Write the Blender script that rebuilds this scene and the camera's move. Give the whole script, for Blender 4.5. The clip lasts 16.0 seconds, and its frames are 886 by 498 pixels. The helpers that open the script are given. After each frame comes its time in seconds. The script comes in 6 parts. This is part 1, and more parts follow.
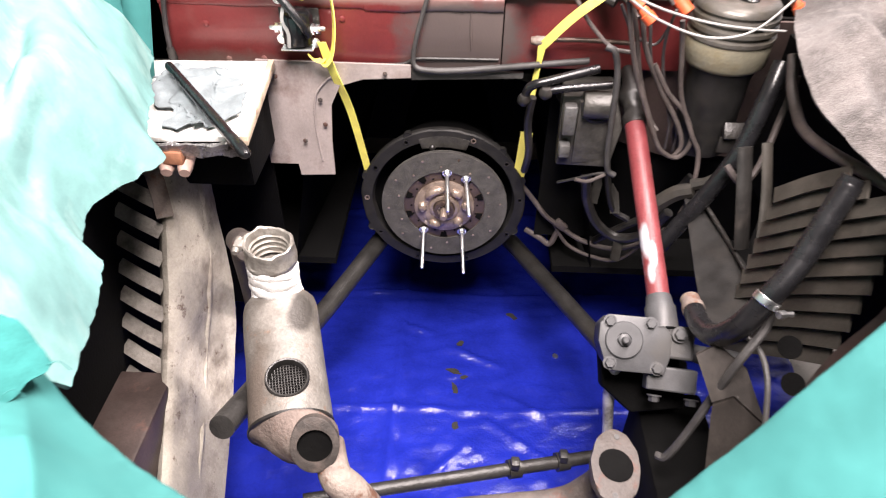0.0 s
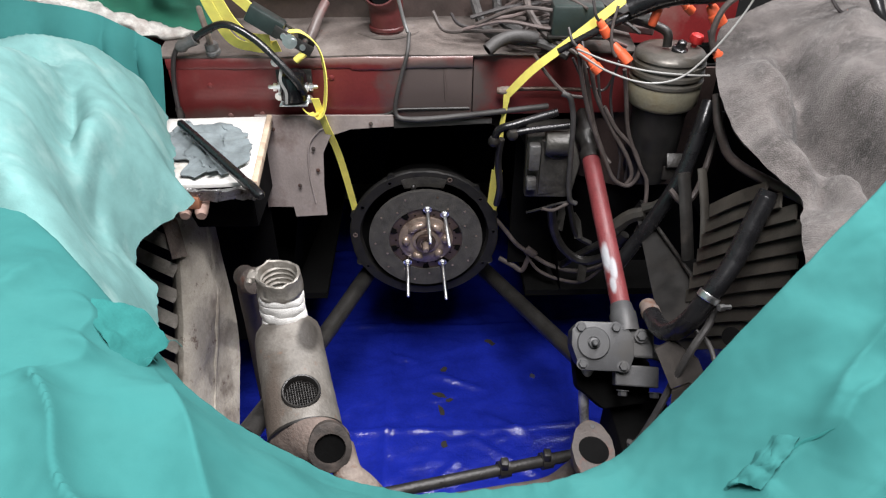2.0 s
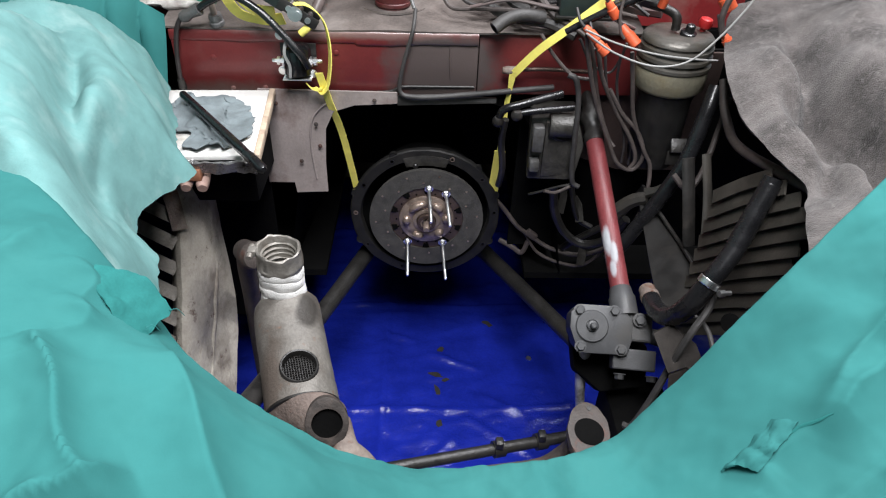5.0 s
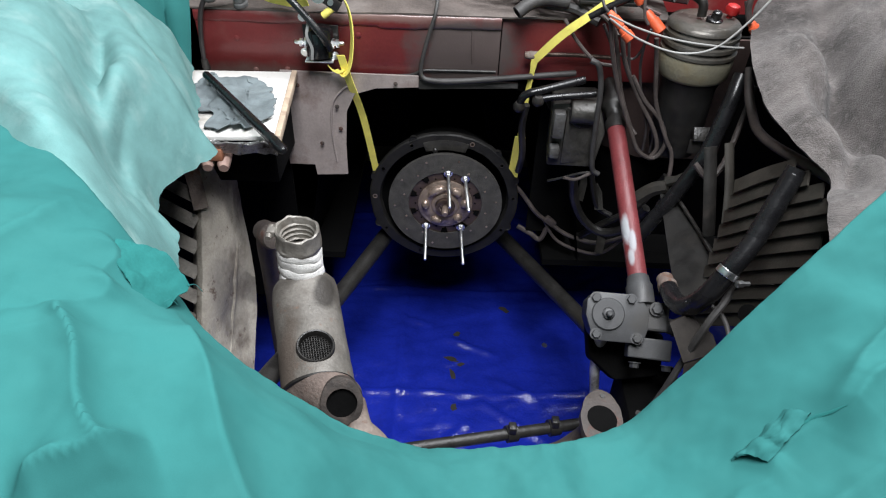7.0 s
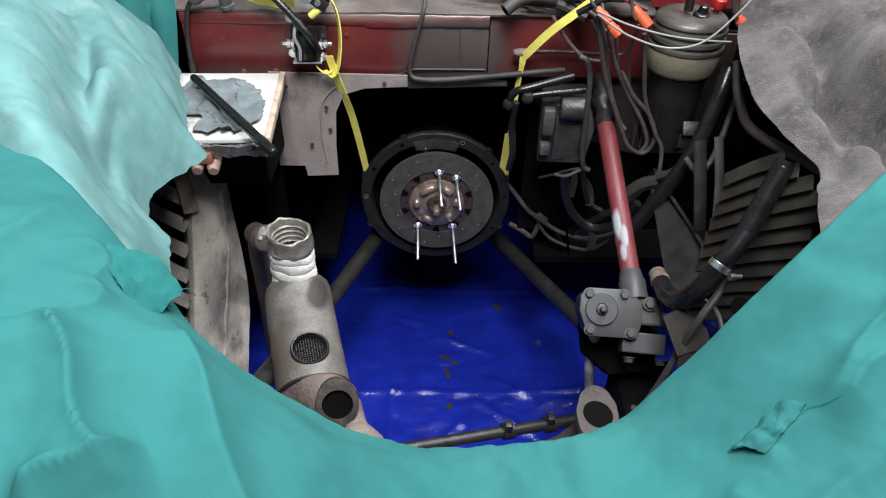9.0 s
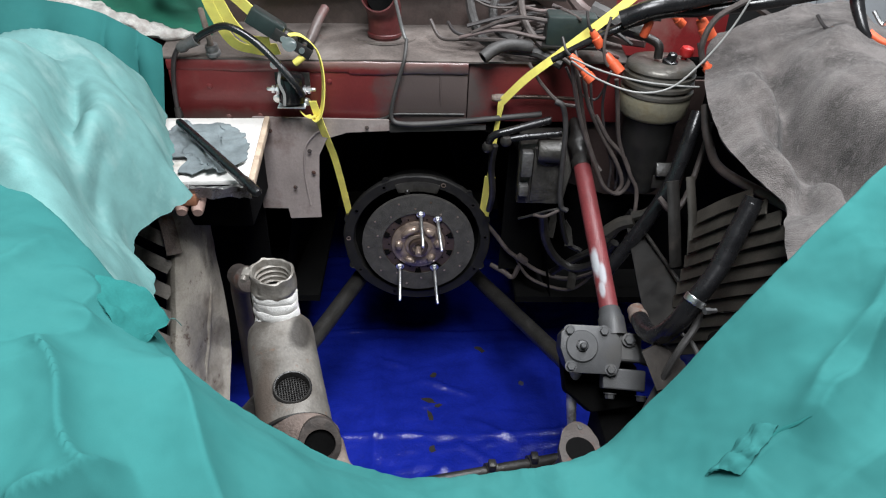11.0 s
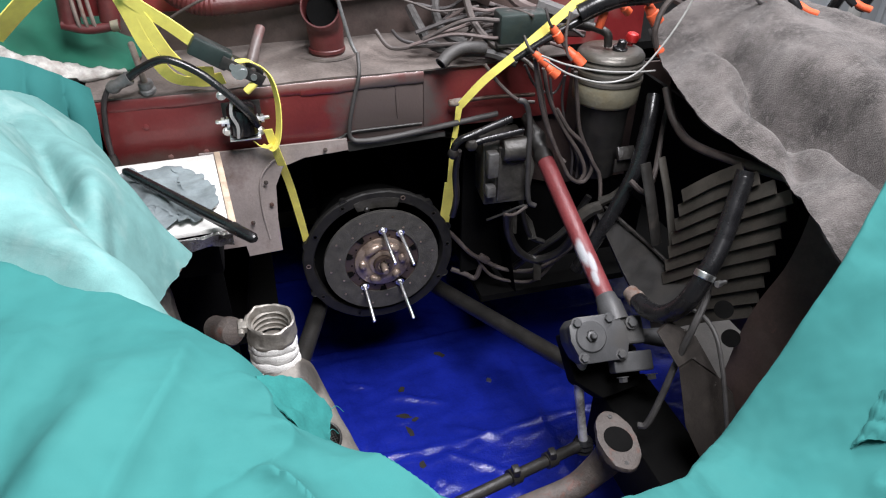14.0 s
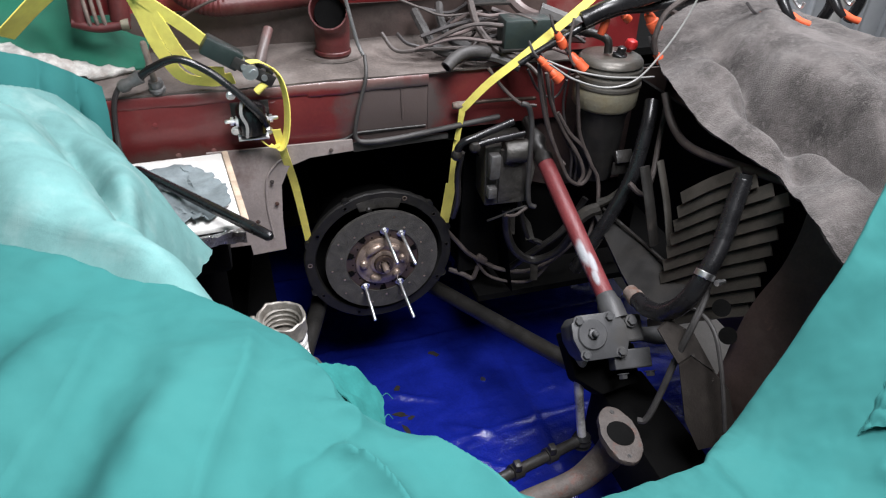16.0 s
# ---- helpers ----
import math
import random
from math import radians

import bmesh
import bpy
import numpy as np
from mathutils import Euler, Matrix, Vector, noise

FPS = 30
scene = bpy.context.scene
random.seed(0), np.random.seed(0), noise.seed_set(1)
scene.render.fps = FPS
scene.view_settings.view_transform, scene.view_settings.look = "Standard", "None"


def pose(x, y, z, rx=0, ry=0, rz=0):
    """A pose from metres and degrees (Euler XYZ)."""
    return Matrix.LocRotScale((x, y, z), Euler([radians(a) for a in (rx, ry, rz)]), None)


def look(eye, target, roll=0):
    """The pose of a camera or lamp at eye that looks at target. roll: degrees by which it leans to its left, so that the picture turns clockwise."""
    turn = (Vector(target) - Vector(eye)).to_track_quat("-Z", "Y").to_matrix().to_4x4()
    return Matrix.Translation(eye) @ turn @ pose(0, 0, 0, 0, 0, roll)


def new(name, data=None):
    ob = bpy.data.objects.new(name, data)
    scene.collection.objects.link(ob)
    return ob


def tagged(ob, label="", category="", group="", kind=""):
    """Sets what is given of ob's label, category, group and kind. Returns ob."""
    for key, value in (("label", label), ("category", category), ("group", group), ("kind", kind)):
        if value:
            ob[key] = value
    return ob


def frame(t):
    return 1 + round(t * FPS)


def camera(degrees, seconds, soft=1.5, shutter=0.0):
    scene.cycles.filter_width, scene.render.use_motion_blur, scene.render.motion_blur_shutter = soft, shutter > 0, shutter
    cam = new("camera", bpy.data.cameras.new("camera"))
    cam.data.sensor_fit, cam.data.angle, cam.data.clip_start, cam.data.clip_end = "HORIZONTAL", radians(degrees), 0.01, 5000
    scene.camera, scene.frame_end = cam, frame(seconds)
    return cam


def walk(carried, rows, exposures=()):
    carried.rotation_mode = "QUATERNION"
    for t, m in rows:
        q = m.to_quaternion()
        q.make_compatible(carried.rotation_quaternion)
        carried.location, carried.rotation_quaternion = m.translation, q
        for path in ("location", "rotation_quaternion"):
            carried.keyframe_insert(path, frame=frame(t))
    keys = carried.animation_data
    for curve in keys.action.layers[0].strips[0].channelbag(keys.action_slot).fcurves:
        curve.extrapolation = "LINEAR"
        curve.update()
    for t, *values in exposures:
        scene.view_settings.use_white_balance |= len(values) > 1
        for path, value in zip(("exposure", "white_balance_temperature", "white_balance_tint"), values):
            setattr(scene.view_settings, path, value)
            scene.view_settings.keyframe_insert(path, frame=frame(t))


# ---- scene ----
from mathutils.bvhtree import BVHTree

cam = camera(66.5, 16.0, 1.15, 0.4)
PATH = [
    (0, (0.036, 0.027, 1.485), (-0.01, 1.564, 0.206), 1.0),
    (0.5, (-0.005, -0.086, 1.535), (0.065, 1.491, 0.307), 1.7),
    (1, (-0.019, -0.105, 1.541), (0.095, 1.483, 0.331), -0.1),
    (1.5, (-0.026, -0.126, 1.561), (0.007, 1.527, 0.435), 0.2),
    (2, (-0.003, -0.128, 1.551), (0.05, 1.496, 0.385), 0.4),
    (2.5, (0.004, -0.125, 1.549), (0.032, 1.48, 0.355), -0.2),
    (3, (0.01, -0.114, 1.542), (0.039, 1.485, 0.342), 0.7),
    (3.5, (0.005, -0.121, 1.553), (0.032, 1.512, 0.398), 1.0),
    (4, (-0.004, -0.122, 1.548), (0.068, 1.499, 0.379), 2.6),
    (4.2, (-0.006, -0.122, 1.542), (0.062, 1.492, 0.363), 2.5),
    (6.3, (-0.011, -0.144, 1.55), (0.025, 1.437, 0.326), 0.9),
    (6.5, (-0.008, -0.143, 1.549), (-0.009, 1.443, 0.331), 1.3),
    (7, (-0.005, -0.134, 1.544), (-0.002, 1.433, 0.302), 2.1),
    (7.5, (-0.008, -0.132, 1.544), (0.012, 1.432, 0.297), 2.5),
    (8, (-0.004, -0.134, 1.544), (0.026, 1.43, 0.298), 2.2),
    (8.5, (-0.003, -0.135, 1.54), (0.023, 1.43, 0.295), 2.0),
    (9, (-0.007, -0.133, 1.543), (0.021, 1.433, 0.299), 1.5),
    (9.5, (-0.008, -0.131, 1.541), (0.046, 1.446, 0.312), 1.9),
    (9.7, (-0.005, -0.128, 1.54), (0.047, 1.473, 0.343), 1.5),
    (11.8, (-0.012, -0.201, 1.55), (0.083, 1.449, 0.424), 2.3),
    (12, (-0.024, -0.213, 1.564), (0.05, 1.431, 0.429), 0.8),
    (12.5, (-0.113, -0.232, 1.554), (0.096, 1.386, 0.397), 0.4),
    (13, (-0.241, -0.229, 1.559), (0.22, 1.328, 0.391), 0.1),
    (13.5, (-0.255, -0.121, 1.549), (0.24, 1.468, 0.44), 1.8),
    (14, (-0.246, -0.068, 1.55), (0.22, 1.51, 0.413), 0.7),
    (14.5, (-0.281, -0.068, 1.564), (0.267, 1.509, 0.463), 0.1),
    (15, (-0.308, -0.062, 1.563), (0.26, 1.498, 0.447), 1.0),
    (15.5, (-0.313, -0.066, 1.567), (0.25, 1.491, 0.447), 0.9),
    (16, (-0.308, -0.077, 1.559), (0.223, 1.486, 0.43), 2.3),
]
walk(cam, [(t, look(eye, target, roll)) for t, eye, target, roll in PATH],
     [(0, 0.75, 7300, 23), (0.6, 0.02, 7300, 24), (1.2, -0.2, 6900, 18), (2.0, -0.35, 6700, 14), (3.5, -0.36, 6600, 14), (6.5, -0.54, 6400, 11), (9.5, -0.54, 6400, 11), (12.0, -0.67, 6350, 10), (12.6, -0.80, 6250, 10), (13.1, -0.85, 6200, 9), (13.5, -0.78, 6350, 12), (14.0, -0.34, 6500, 15), (14.8, -0.30, 6500, 16), (16, -0.45, 6450, 14)])

# ---- light: overhead garage light, added fill lamp at right, dim world fill for bounce ----
world = bpy.data.worlds.new("garage_world")
scene.world = world
world.use_nodes = True
world.node_tree.nodes["Background"].inputs[0].default_value = (0.80, 0.86, 0.90, 1)
world.node_tree.nodes["Background"].inputs[1].default_value = 0.03


def area_lamp(name, eye, target, sx, sy, watts, colour):
    lamp = bpy.data.lights.new(name, "AREA")
    lamp.shape, lamp.size, lamp.size_y, lamp.energy, lamp.color = "RECTANGLE", sx, sy, watts, colour
    ob = new(name, lamp)
    ob.matrix_world = look(eye, target)
    return ob


area_lamp("tube_light_front", (0.08, 0.08, 2.60), (-0.02, 0.75, 0.5), 0.7, 0.9, 103, (0.97, 0.985, 1.0))
# added fill for the right wing and scuttle, no fixture known there
area_lamp("fill_light_right", (0.85, 1.30, 2.60), (0.70, 1.22, 0.0), 0.16, 1.2, 78, (0.97, 0.985, 1.0))


# ---- materials ----
def mat(name, colour, rough=0.6, metal=0.0, var=0.25, scale=30.0, bump=0.15, dirt=None, dirt_amount=0.4, dirt_scale=6.0,
        rough_var=0.15, coat=0.0, fine=180.0, sheen=0.0, rust=None, rust_amount=0.0, island=0.0, spec=0.5, stain_shade_spots=()):
    """A painted, worn or fibrous surface: base colour with variation at two scales, dirt patches, optional rust, bump."""
    m = bpy.data.materials.new(name)
    m.use_nodes = True
    nt = m.node_tree
    n, l = nt.nodes, nt.links
    bs = n["Principled BSDF"]
    co = n.new("ShaderNodeTexCoord")

    def noise_tex(sc, detail=4.0, ro=0.6):
        t = n.new("ShaderNodeTexNoise")
        t.inputs["Scale"].default_value, t.inputs["Detail"].default_value, t.inputs["Roughness"].default_value = sc, detail, ro
        l.new(co.outputs["Object"], t.inputs["Vector"])
        return t

    def ramp(src, a, b):
        r = n.new("ShaderNodeMapRange")
        r.inputs["From Min"].default_value, r.inputs["From Max"].default_value = a, b
        r.clamp = True
        l.new(src, r.inputs["Value"])
        return r.outputs["Result"]

    def mix(fac, a, b, blend="MIX"):
        x = n.new("ShaderNodeMix")
        x.data_type, x.blend_type = "RGBA", blend
        for sock, v in ((x.inputs["Factor"], fac), (x.inputs["A"], a), (x.inputs["B"], b)):
            if isinstance(v, (int, float)):
                sock.default_value = v
            elif isinstance(v, tuple):
                sock.default_value = (*v, 1)
            else:
                l.new(v, sock)
        return x.outputs["Result"]

    big, small = noise_tex(scale), noise_tex(fine, 3.0)
    dark = tuple(c * (1 - var) for c in colour)
    light = tuple(min(1, c * (1 + var)) for c in colour)
    col = mix(ramp(big.outputs["Fac"], 0.3, 0.7), dark, light)
    col = mix(0.5 * var, col, ramp(small.outputs["Fac"], 0.25, 0.75), "OVERLAY")
    if dirt:
        d = noise_tex(dirt_scale, 8.0, 0.65)
        col = mix(ramp(d.outputs["Fac"], 0.62 - 0.3 * dirt_amount, 0.75 - 0.15 * dirt_amount), col, dirt)
    if rust:
        d = noise_tex(dirt_scale * 2.3, 8.0, 0.7)
        col = mix(ramp(d.outputs["Fac"], 0.66 - 0.3 * rust_amount, 0.72 - 0.2 * rust_amount), col, rust)
    for centre, radii, tint in stain_shade_spots:
        off = n.new("ShaderNodeVectorMath")
        off.operation = "SUBTRACT"
        l.new(co.outputs["Object"], off.inputs[0])
        off.inputs[1].default_value = centre
        div = n.new("ShaderNodeVectorMath")
        div.operation = "DIVIDE"
        l.new(off.outputs["Vector"], div.inputs[0])
        div.inputs[1].default_value = radii
        ln = n.new("ShaderNodeVectorMath")
        ln.operation = "LENGTH"
        l.new(div.outputs["Vector"], ln.inputs[0])
        wob = n.new("ShaderNodeMath")
        wob.operation = "MULTIPLY_ADD"
        l.new(noise_tex(14.0, 8.0, 0.7).outputs["Fac"], wob.inputs[0])
        wob.inputs[1].default_value = 1.1
        l.new(ln.outputs["Value"], wob.inputs[2])
        inv = n.new("ShaderNodeMath")
        inv.operation = "SUBTRACT"
        inv.inputs[0].default_value = 2.0
        l.new(wob.outputs[0], inv.inputs[1])
        col = mix(ramp(inv.outputs[0], 0.30, 0.75), col, tint)
    if island:
        oi = n.new("ShaderNodeObjectInfo")
        col = mix(ramp(oi.outputs["Random"], 0, 1), col, mix(island, col, (0, 0, 0)))
    l.new(col, bs.inputs["Base Color"])
    rr = n.new("ShaderNodeMapRange")
    rr.inputs["To Min"].default_value, rr.inputs["To Max"].default_value = max(0.02, rough - rough_var), min(1, rough + rough_var)
    l.new(big.outputs["Fac"], rr.inputs["Value"])
    l.new(rr.outputs["Result"], bs.inputs["Roughness"])
    bs.inputs["Metallic"].default_value = metal
    bs.inputs["Coat Weight"].default_value = coat
    bs.inputs["Sheen Weight"].default_value = sheen
    bs.inputs["Specular IOR Level"].default_value = spec
    bp = n.new("ShaderNodeBump")
    bp.inputs["Strength"].default_value, bp.inputs["Distance"].default_value = bump, 0.004
    hsum = n.new("ShaderNodeMath")
    hsum.operation = "ADD"
    l.new(big.outputs["Fac"], hsum.inputs[0])
    l.new(small.outputs["Fac"], hsum.inputs[1])
    l.new(hsum.outputs[0], bp.inputs["Height"])
    l.new(bp.outputs["Normal"], bs.inputs["Normal"])
    return m


M = {}
M["teal"] = mat("teal_cotton", (0.0245, 0.124, 0.120), 0.9, var=0.12, scale=7, bump=0.05, fine=1400, spec=0.08, dirt=(0.031, 0.141, 0.135), dirt_amount=0.5, dirt_scale=5)
M["pale_teal"] = mat("pale_teal_cotton", (0.112, 0.232, 0.226), 0.95, var=0.18, scale=16, bump=0.13, fine=900, spec=0.1, dirt=(0.168, 0.285, 0.276), dirt_amount=0.4, dirt_scale=13)
# cover cloth's teal, darkened to paint in the shading of hem and seam
M["teal_shaded"] = mat("shaded_teal_hem_cotton", (0.017, 0.114, 0.108), 0.9, var=0.15, scale=25, bump=0.15, fine=500, spec=0.08)
M["green"] = mat("green_cloth", (0.004, 0.090, 0.055), 0.9, var=0.2, scale=12, bump=0.3, fine=800)
M["fur"] = mat("white_fur", (0.42, 0.415, 0.39), 1.0, var=0.35, scale=60, bump=0.8, fine=400, dirt=(0.25, 0.22, 0.2), dirt_amount=0.5, dirt_scale=25)
M["felt"] = mat("grey_felt", (0.078, 0.070, 0.067), 1.0, var=0.6, scale=14, bump=0.9, fine=420, sheen=0.12, spec=0.1, dirt=(0.125, 0.115, 0.110), dirt_amount=0.35, dirt_scale=90, rust=(0.24, 0.23, 0.22), rust_amount=0.0)
M["cowl_red"] = mat("dark_red_paint_worn_grey", (0.135, 0.021, 0.021), 0.40, var=0.2, scale=7, bump=0.12, dirt=(0.15, 0.06, 0.052), dirt_amount=0.2, dirt_scale=4, coat=0.15,
                    stain_shade_spots=(((0.03, 1.28, 0.965), (0.13, 0.5, 0.10), (0.085, 0.066, 0.062)), ((-0.44, 1.28, 0.885), (0.16, 0.5, 0.045), (0.16, 0.095, 0.082)), ((-0.15, 1.28, 1.05), (0.25, 0.5, 0.02), (0.17, 0.10, 0.09))))
M["red"] = mat("dark_red_paint", (0.135, 0.013, 0.014), 0.36, var=0.2, scale=7, bump=0.1, dirt=(0.17, 0.085, 0.075), dirt_amount=0.25, dirt_scale=4, coat=0.2)
M["dusty_red"] = mat("dusty_dark_red_paint", (0.080, 0.015, 0.015), 0.5, var=0.25, scale=12, bump=0.2, dirt=(0.10, 0.045, 0.040), dirt_amount=0.35, dirt_scale=9)
M["wing_brown"] = mat("dirty_brown_wing_skin", (0.046, 0.031, 0.027), 0.5, var=0.4, scale=9, bump=0.12, dirt=(0.070, 0.055, 0.048), dirt_amount=0.35, dirt_scale=8, rust=(0.09, 0.05, 0.04), rust_amount=0.15)
M["red_grey"] = mat("worn_red_grey_paint", (0.11, 0.085, 0.08), 0.45, var=0.3, scale=9, bump=0.12, dirt=(0.14, 0.018, 0.016), dirt_amount=0.35, dirt_scale=4.5)
M["dust"] = mat("dusty_grey_brown_paint", (0.096, 0.080, 0.072), 0.68, var=0.4, scale=8, bump=0.25, dirt=(0.185, 0.162, 0.148), dirt_amount=0.45, dirt_scale=7, rust=(0.10, 0.045, 0.035), rust_amount=0.15)
M["grey_panel"] = mat("grey_brown_primer", (0.27, 0.232, 0.218), 0.45, var=0.2, scale=8, bump=0.15, dirt=(0.10, 0.06, 0.05), dirt_amount=0.35, dirt_scale=8)
# near-black base colour carries the shade of unlit recesses
M["shade_black"] = mat("near_black_shade", (0.0025, 0.0025, 0.0025), 0.9, var=0.4, scale=10, bump=0.2, spec=0.1)
M["dark"] = mat("greasy_dark_metal", (0.014, 0.013, 0.012), 0.45, var=0.5, scale=22, bump=0.15, dirt=(0.04, 0.034, 0.030), dirt_amount=0.35, dirt_scale=14)
M["arm"] = mat("oily_dark_grey_paint", (0.020, 0.019, 0.018), 0.4, var=0.4, scale=22, bump=0.3, dirt=(0.02, 0.018, 0.016), dirt_amount=0.4, dirt_scale=14)
# dark spot at the rail's top is the tray's shade painted in
M["beige"] = mat("dirty_beige_paint", (0.36, 0.33, 0.28), 0.7, var=0.25, scale=10, bump=0.45, dirt=(0.16, 0.135, 0.11), dirt_amount=0.45, dirt_scale=11, rust=(0.09, 0.055, 0.04), rust_amount=0.22,
                 stain_shade_spots=(((-0.50, 1.16, 0.84), (0.06, 0.05, 0.075), (0.06, 0.048, 0.04)),))
M["slat"] = mat("grimy_grey_slat_paint", (0.30, 0.275, 0.245), 0.7, var=0.25, scale=14, bump=0.35, dirt=(0.09, 0.075, 0.06), dirt_amount=0.5, dirt_scale=12, island=0.25)
# darker copy of the slat paint, the right side's shade put into the colour
M["slat_shaded"] = mat("grimy_shaded_slat_paint", (0.033, 0.030, 0.025), 0.5, var=0.4, scale=14, bump=0.15, dirt=(0.052, 0.046, 0.039), dirt_amount=0.5, dirt_scale=12, island=0.25)
M["muffler"] = mat("weathered_grey_steel", stain_shade_spots=(((-0.228, 0.84, 0.665), (0.022, 0.05, 0.045), (0.05, 0.045, 0.04)), ((-0.275, 0.70, 0.61), (0.025, 0.10, 0.05), (0.11, 0.09, 0.075))), colour=(0.172, 0.160, 0.143), rough=0.55, metal=0.15, var=0.3, scale=9, bump=0.3, dirt=(0.085, 0.072, 0.06), dirt_amount=0.45, dirt_scale=11, rust=(0.17, 0.11, 0.08), rust_amount=0.2)
M["rusty"] = mat("brown_rusty_steel", (0.128, 0.098, 0.084), 0.75, var=0.35, scale=14, bump=0.5, dirt=(0.24, 0.20, 0.17), dirt_amount=0.4, dirt_scale=13, rust=(0.11, 0.05, 0.03), rust_amount=0.4)
M["rusty_dark"] = mat("dark_brown_rusty_steel", (0.056, 0.046, 0.041), 0.65, var=0.35, scale=14, bump=0.35, dirt=(0.095, 0.078, 0.068), dirt_amount=0.35, dirt_scale=13, rust=(0.08, 0.035, 0.025), rust_amount=0.4)
M["soot_rust"] = mat("sooty_brown_steel", (0.040, 0.033, 0.029), 0.7, var=0.35, scale=18, bump=0.35, dirt=(0.085, 0.065, 0.055), dirt_amount=0.35, dirt_scale=16)
M["dull_steel"] = mat("dull_grey_sheet_steel", (0.26, 0.245, 0.22), 0.45, metal=0.35, var=0.3, scale=30, bump=0.25, dirt=(0.13, 0.11, 0.09), dirt_amount=0.5, dirt_scale=22)
M["wrap"] = mat("white_exhaust_bandage", (0.86, 0.85, 0.82), 0.95, var=0.12, scale=40, bump=0.5, fine=500, dirt=(0.55, 0.52, 0.48), dirt_amount=0.15, dirt_scale=24)
M["tarp"] = mat("blue_plastic_tarpaulin", (0.009, 0.020, 0.285), 0.21, var=0.2, scale=9, bump=0.35, fine=120, rough_var=0.08)
M["stay_brown"] = mat("scuffed_brown_black_panel_paint", (0.019, 0.016, 0.014), 0.55, spec=0.35, var=0.4, scale=12, bump=0.15, dirt=(0.034, 0.029, 0.025), dirt_amount=0.4, dirt_scale=14, rust=(0.13, 0.12, 0.11), rust_amount=0.12)
M["yellow"] = mat("yellow_webbing", (0.93, 0.80, 0.17), 0.7, var=0.12, scale=30, bump=0.4, fine=900)
M["chrome"] = mat("bright_zinc_steel", (0.90, 0.91, 0.92), 0.34, metal=1.0, var=0.1, scale=30, bump=0.1)
M["steel"] = mat("bare_pressed_steel", (0.34, 0.265, 0.22), 0.34, metal=0.55, var=0.25, scale=24, bump=0.2, dirt=(0.12, 0.08, 0.06), dirt_amount=0.35, dirt_scale=18)
M["brown_steel"] = mat("brown_oiled_steel", (0.105, 0.075, 0.062), 0.42, metal=0.6, var=0.25, scale=24, bump=0.2)
M["lining"] = mat("dark_friction_lining", (0.055, 0.052, 0.048), 0.75, var=0.35, scale=40, bump=0.4, fine=350)
M["cast"] = mat("black_cast_iron", (0.013, 0.0125, 0.012), 0.55, spec=0.3, var=0.35, scale=30, bump=0.16, fine=420, dirt=(0.022, 0.020, 0.018), dirt_amount=0.35, dirt_scale=16)
M["box"] = mat("dark_grey_painted_casting", (0.045, 0.046, 0.048), 0.5, var=0.2, scale=30, bump=0.12, fine=300, dirt=(0.05, 0.048, 0.045), dirt_amount=0.35, dirt_scale=12)
M["dull_cast"] = mat("greasy_grey_casting", (0.055, 0.052, 0.047), 0.42, metal=0.25, var=0.45, scale=16, bump=0.3, dirt=(0.02, 0.018, 0.016), dirt_amount=0.45, dirt_scale=12)
M["bare_steel"] = mat("rubbed_bare_steel", (0.58, 0.58, 0.58), 0.42, metal=0.5, var=0.25, scale=25, bump=0.15, dirt=(0.10, 0.09, 0.085), dirt_amount=0.35, dirt_scale=14)
M["alloy"] = mat("dull_aluminium_casting", (0.15, 0.15, 0.15), 0.5, metal=0.4, var=0.25, scale=20, bump=0.4, dirt=(0.05, 0.045, 0.04), dirt_amount=0.5, dirt_scale=10)
M["col_red"] = mat("scuffed_red_column_paint", (0.145, 0.027, 0.030), 0.45, var=0.2, scale=18, bump=0.2, dirt=(0.14, 0.05, 0.045), dirt_amount=0.3, dirt_scale=16)
M["col_worn"] = mat("worn_white_red_paint", (0.145, 0.027, 0.030), 0.5, var=0.2, scale=18, bump=0.3, dirt=(0.30, 0.29, 0.29), dirt_amount=0.1, dirt_scale=22, rust=(0.34, 0.34, 0.35), rust_amount=0.12,
                    stain_shade_spots=(((0.363, 0.970, 0.740), (0.007, 0.040, 0.022), (0.34, 0.35, 0.37)), ((0.372, 0.940, 0.732), (0.007, 0.034, 0.018), (0.27, 0.27, 0.29)), ((0.368, 0.908, 0.716), (0.006, 0.022, 0.014), (0.30, 0.30, 0.32)), ((0.370, 0.975, 0.745), (0.004, 0.020, 0.012), (0.12, 0.024, 0.028))))
M["rubber"] = mat("black_rubber", (0.009, 0.009, 0.010), 0.27, var=0.3, scale=24, bump=0.08)
M["hose_grey"] = mat("dusty_black_rubber", (0.038, 0.036, 0.035), 0.6, var=0.35, scale=26, bump=0.25)
M["wire_grey"] = mat("grimy_wire_sleeve", (0.060, 0.048, 0.044), 0.6, var=0.35, scale=30, bump=0.2)
M["wire_dark"] = mat("dark_wire", (0.03, 0.026, 0.026), 0.5, var=0.3, scale=30, bump=0.15)
M["wire_white"] = mat("white_wire", (0.27, 0.27, 0.26), 0.45, var=0.15, scale=30, bump=0.1)
M["orange"] = mat("orange_red_boot", (0.62, 0.10, 0.035), 0.5, var=0.12, scale=30, bump=0.15)
M["redplastic"] = mat("red_plastic", (0.42, 0.02, 0.02), 0.35, var=0.1, scale=30, bump=0.1)
M["plate"] = mat("white_chipped_plate", (0.76, 0.75, 0.72), 0.6, var=0.06, scale=12, bump=0.3, dirt=(0.36, 0.33, 0.28), dirt_amount=0.25, dirt_scale=14)
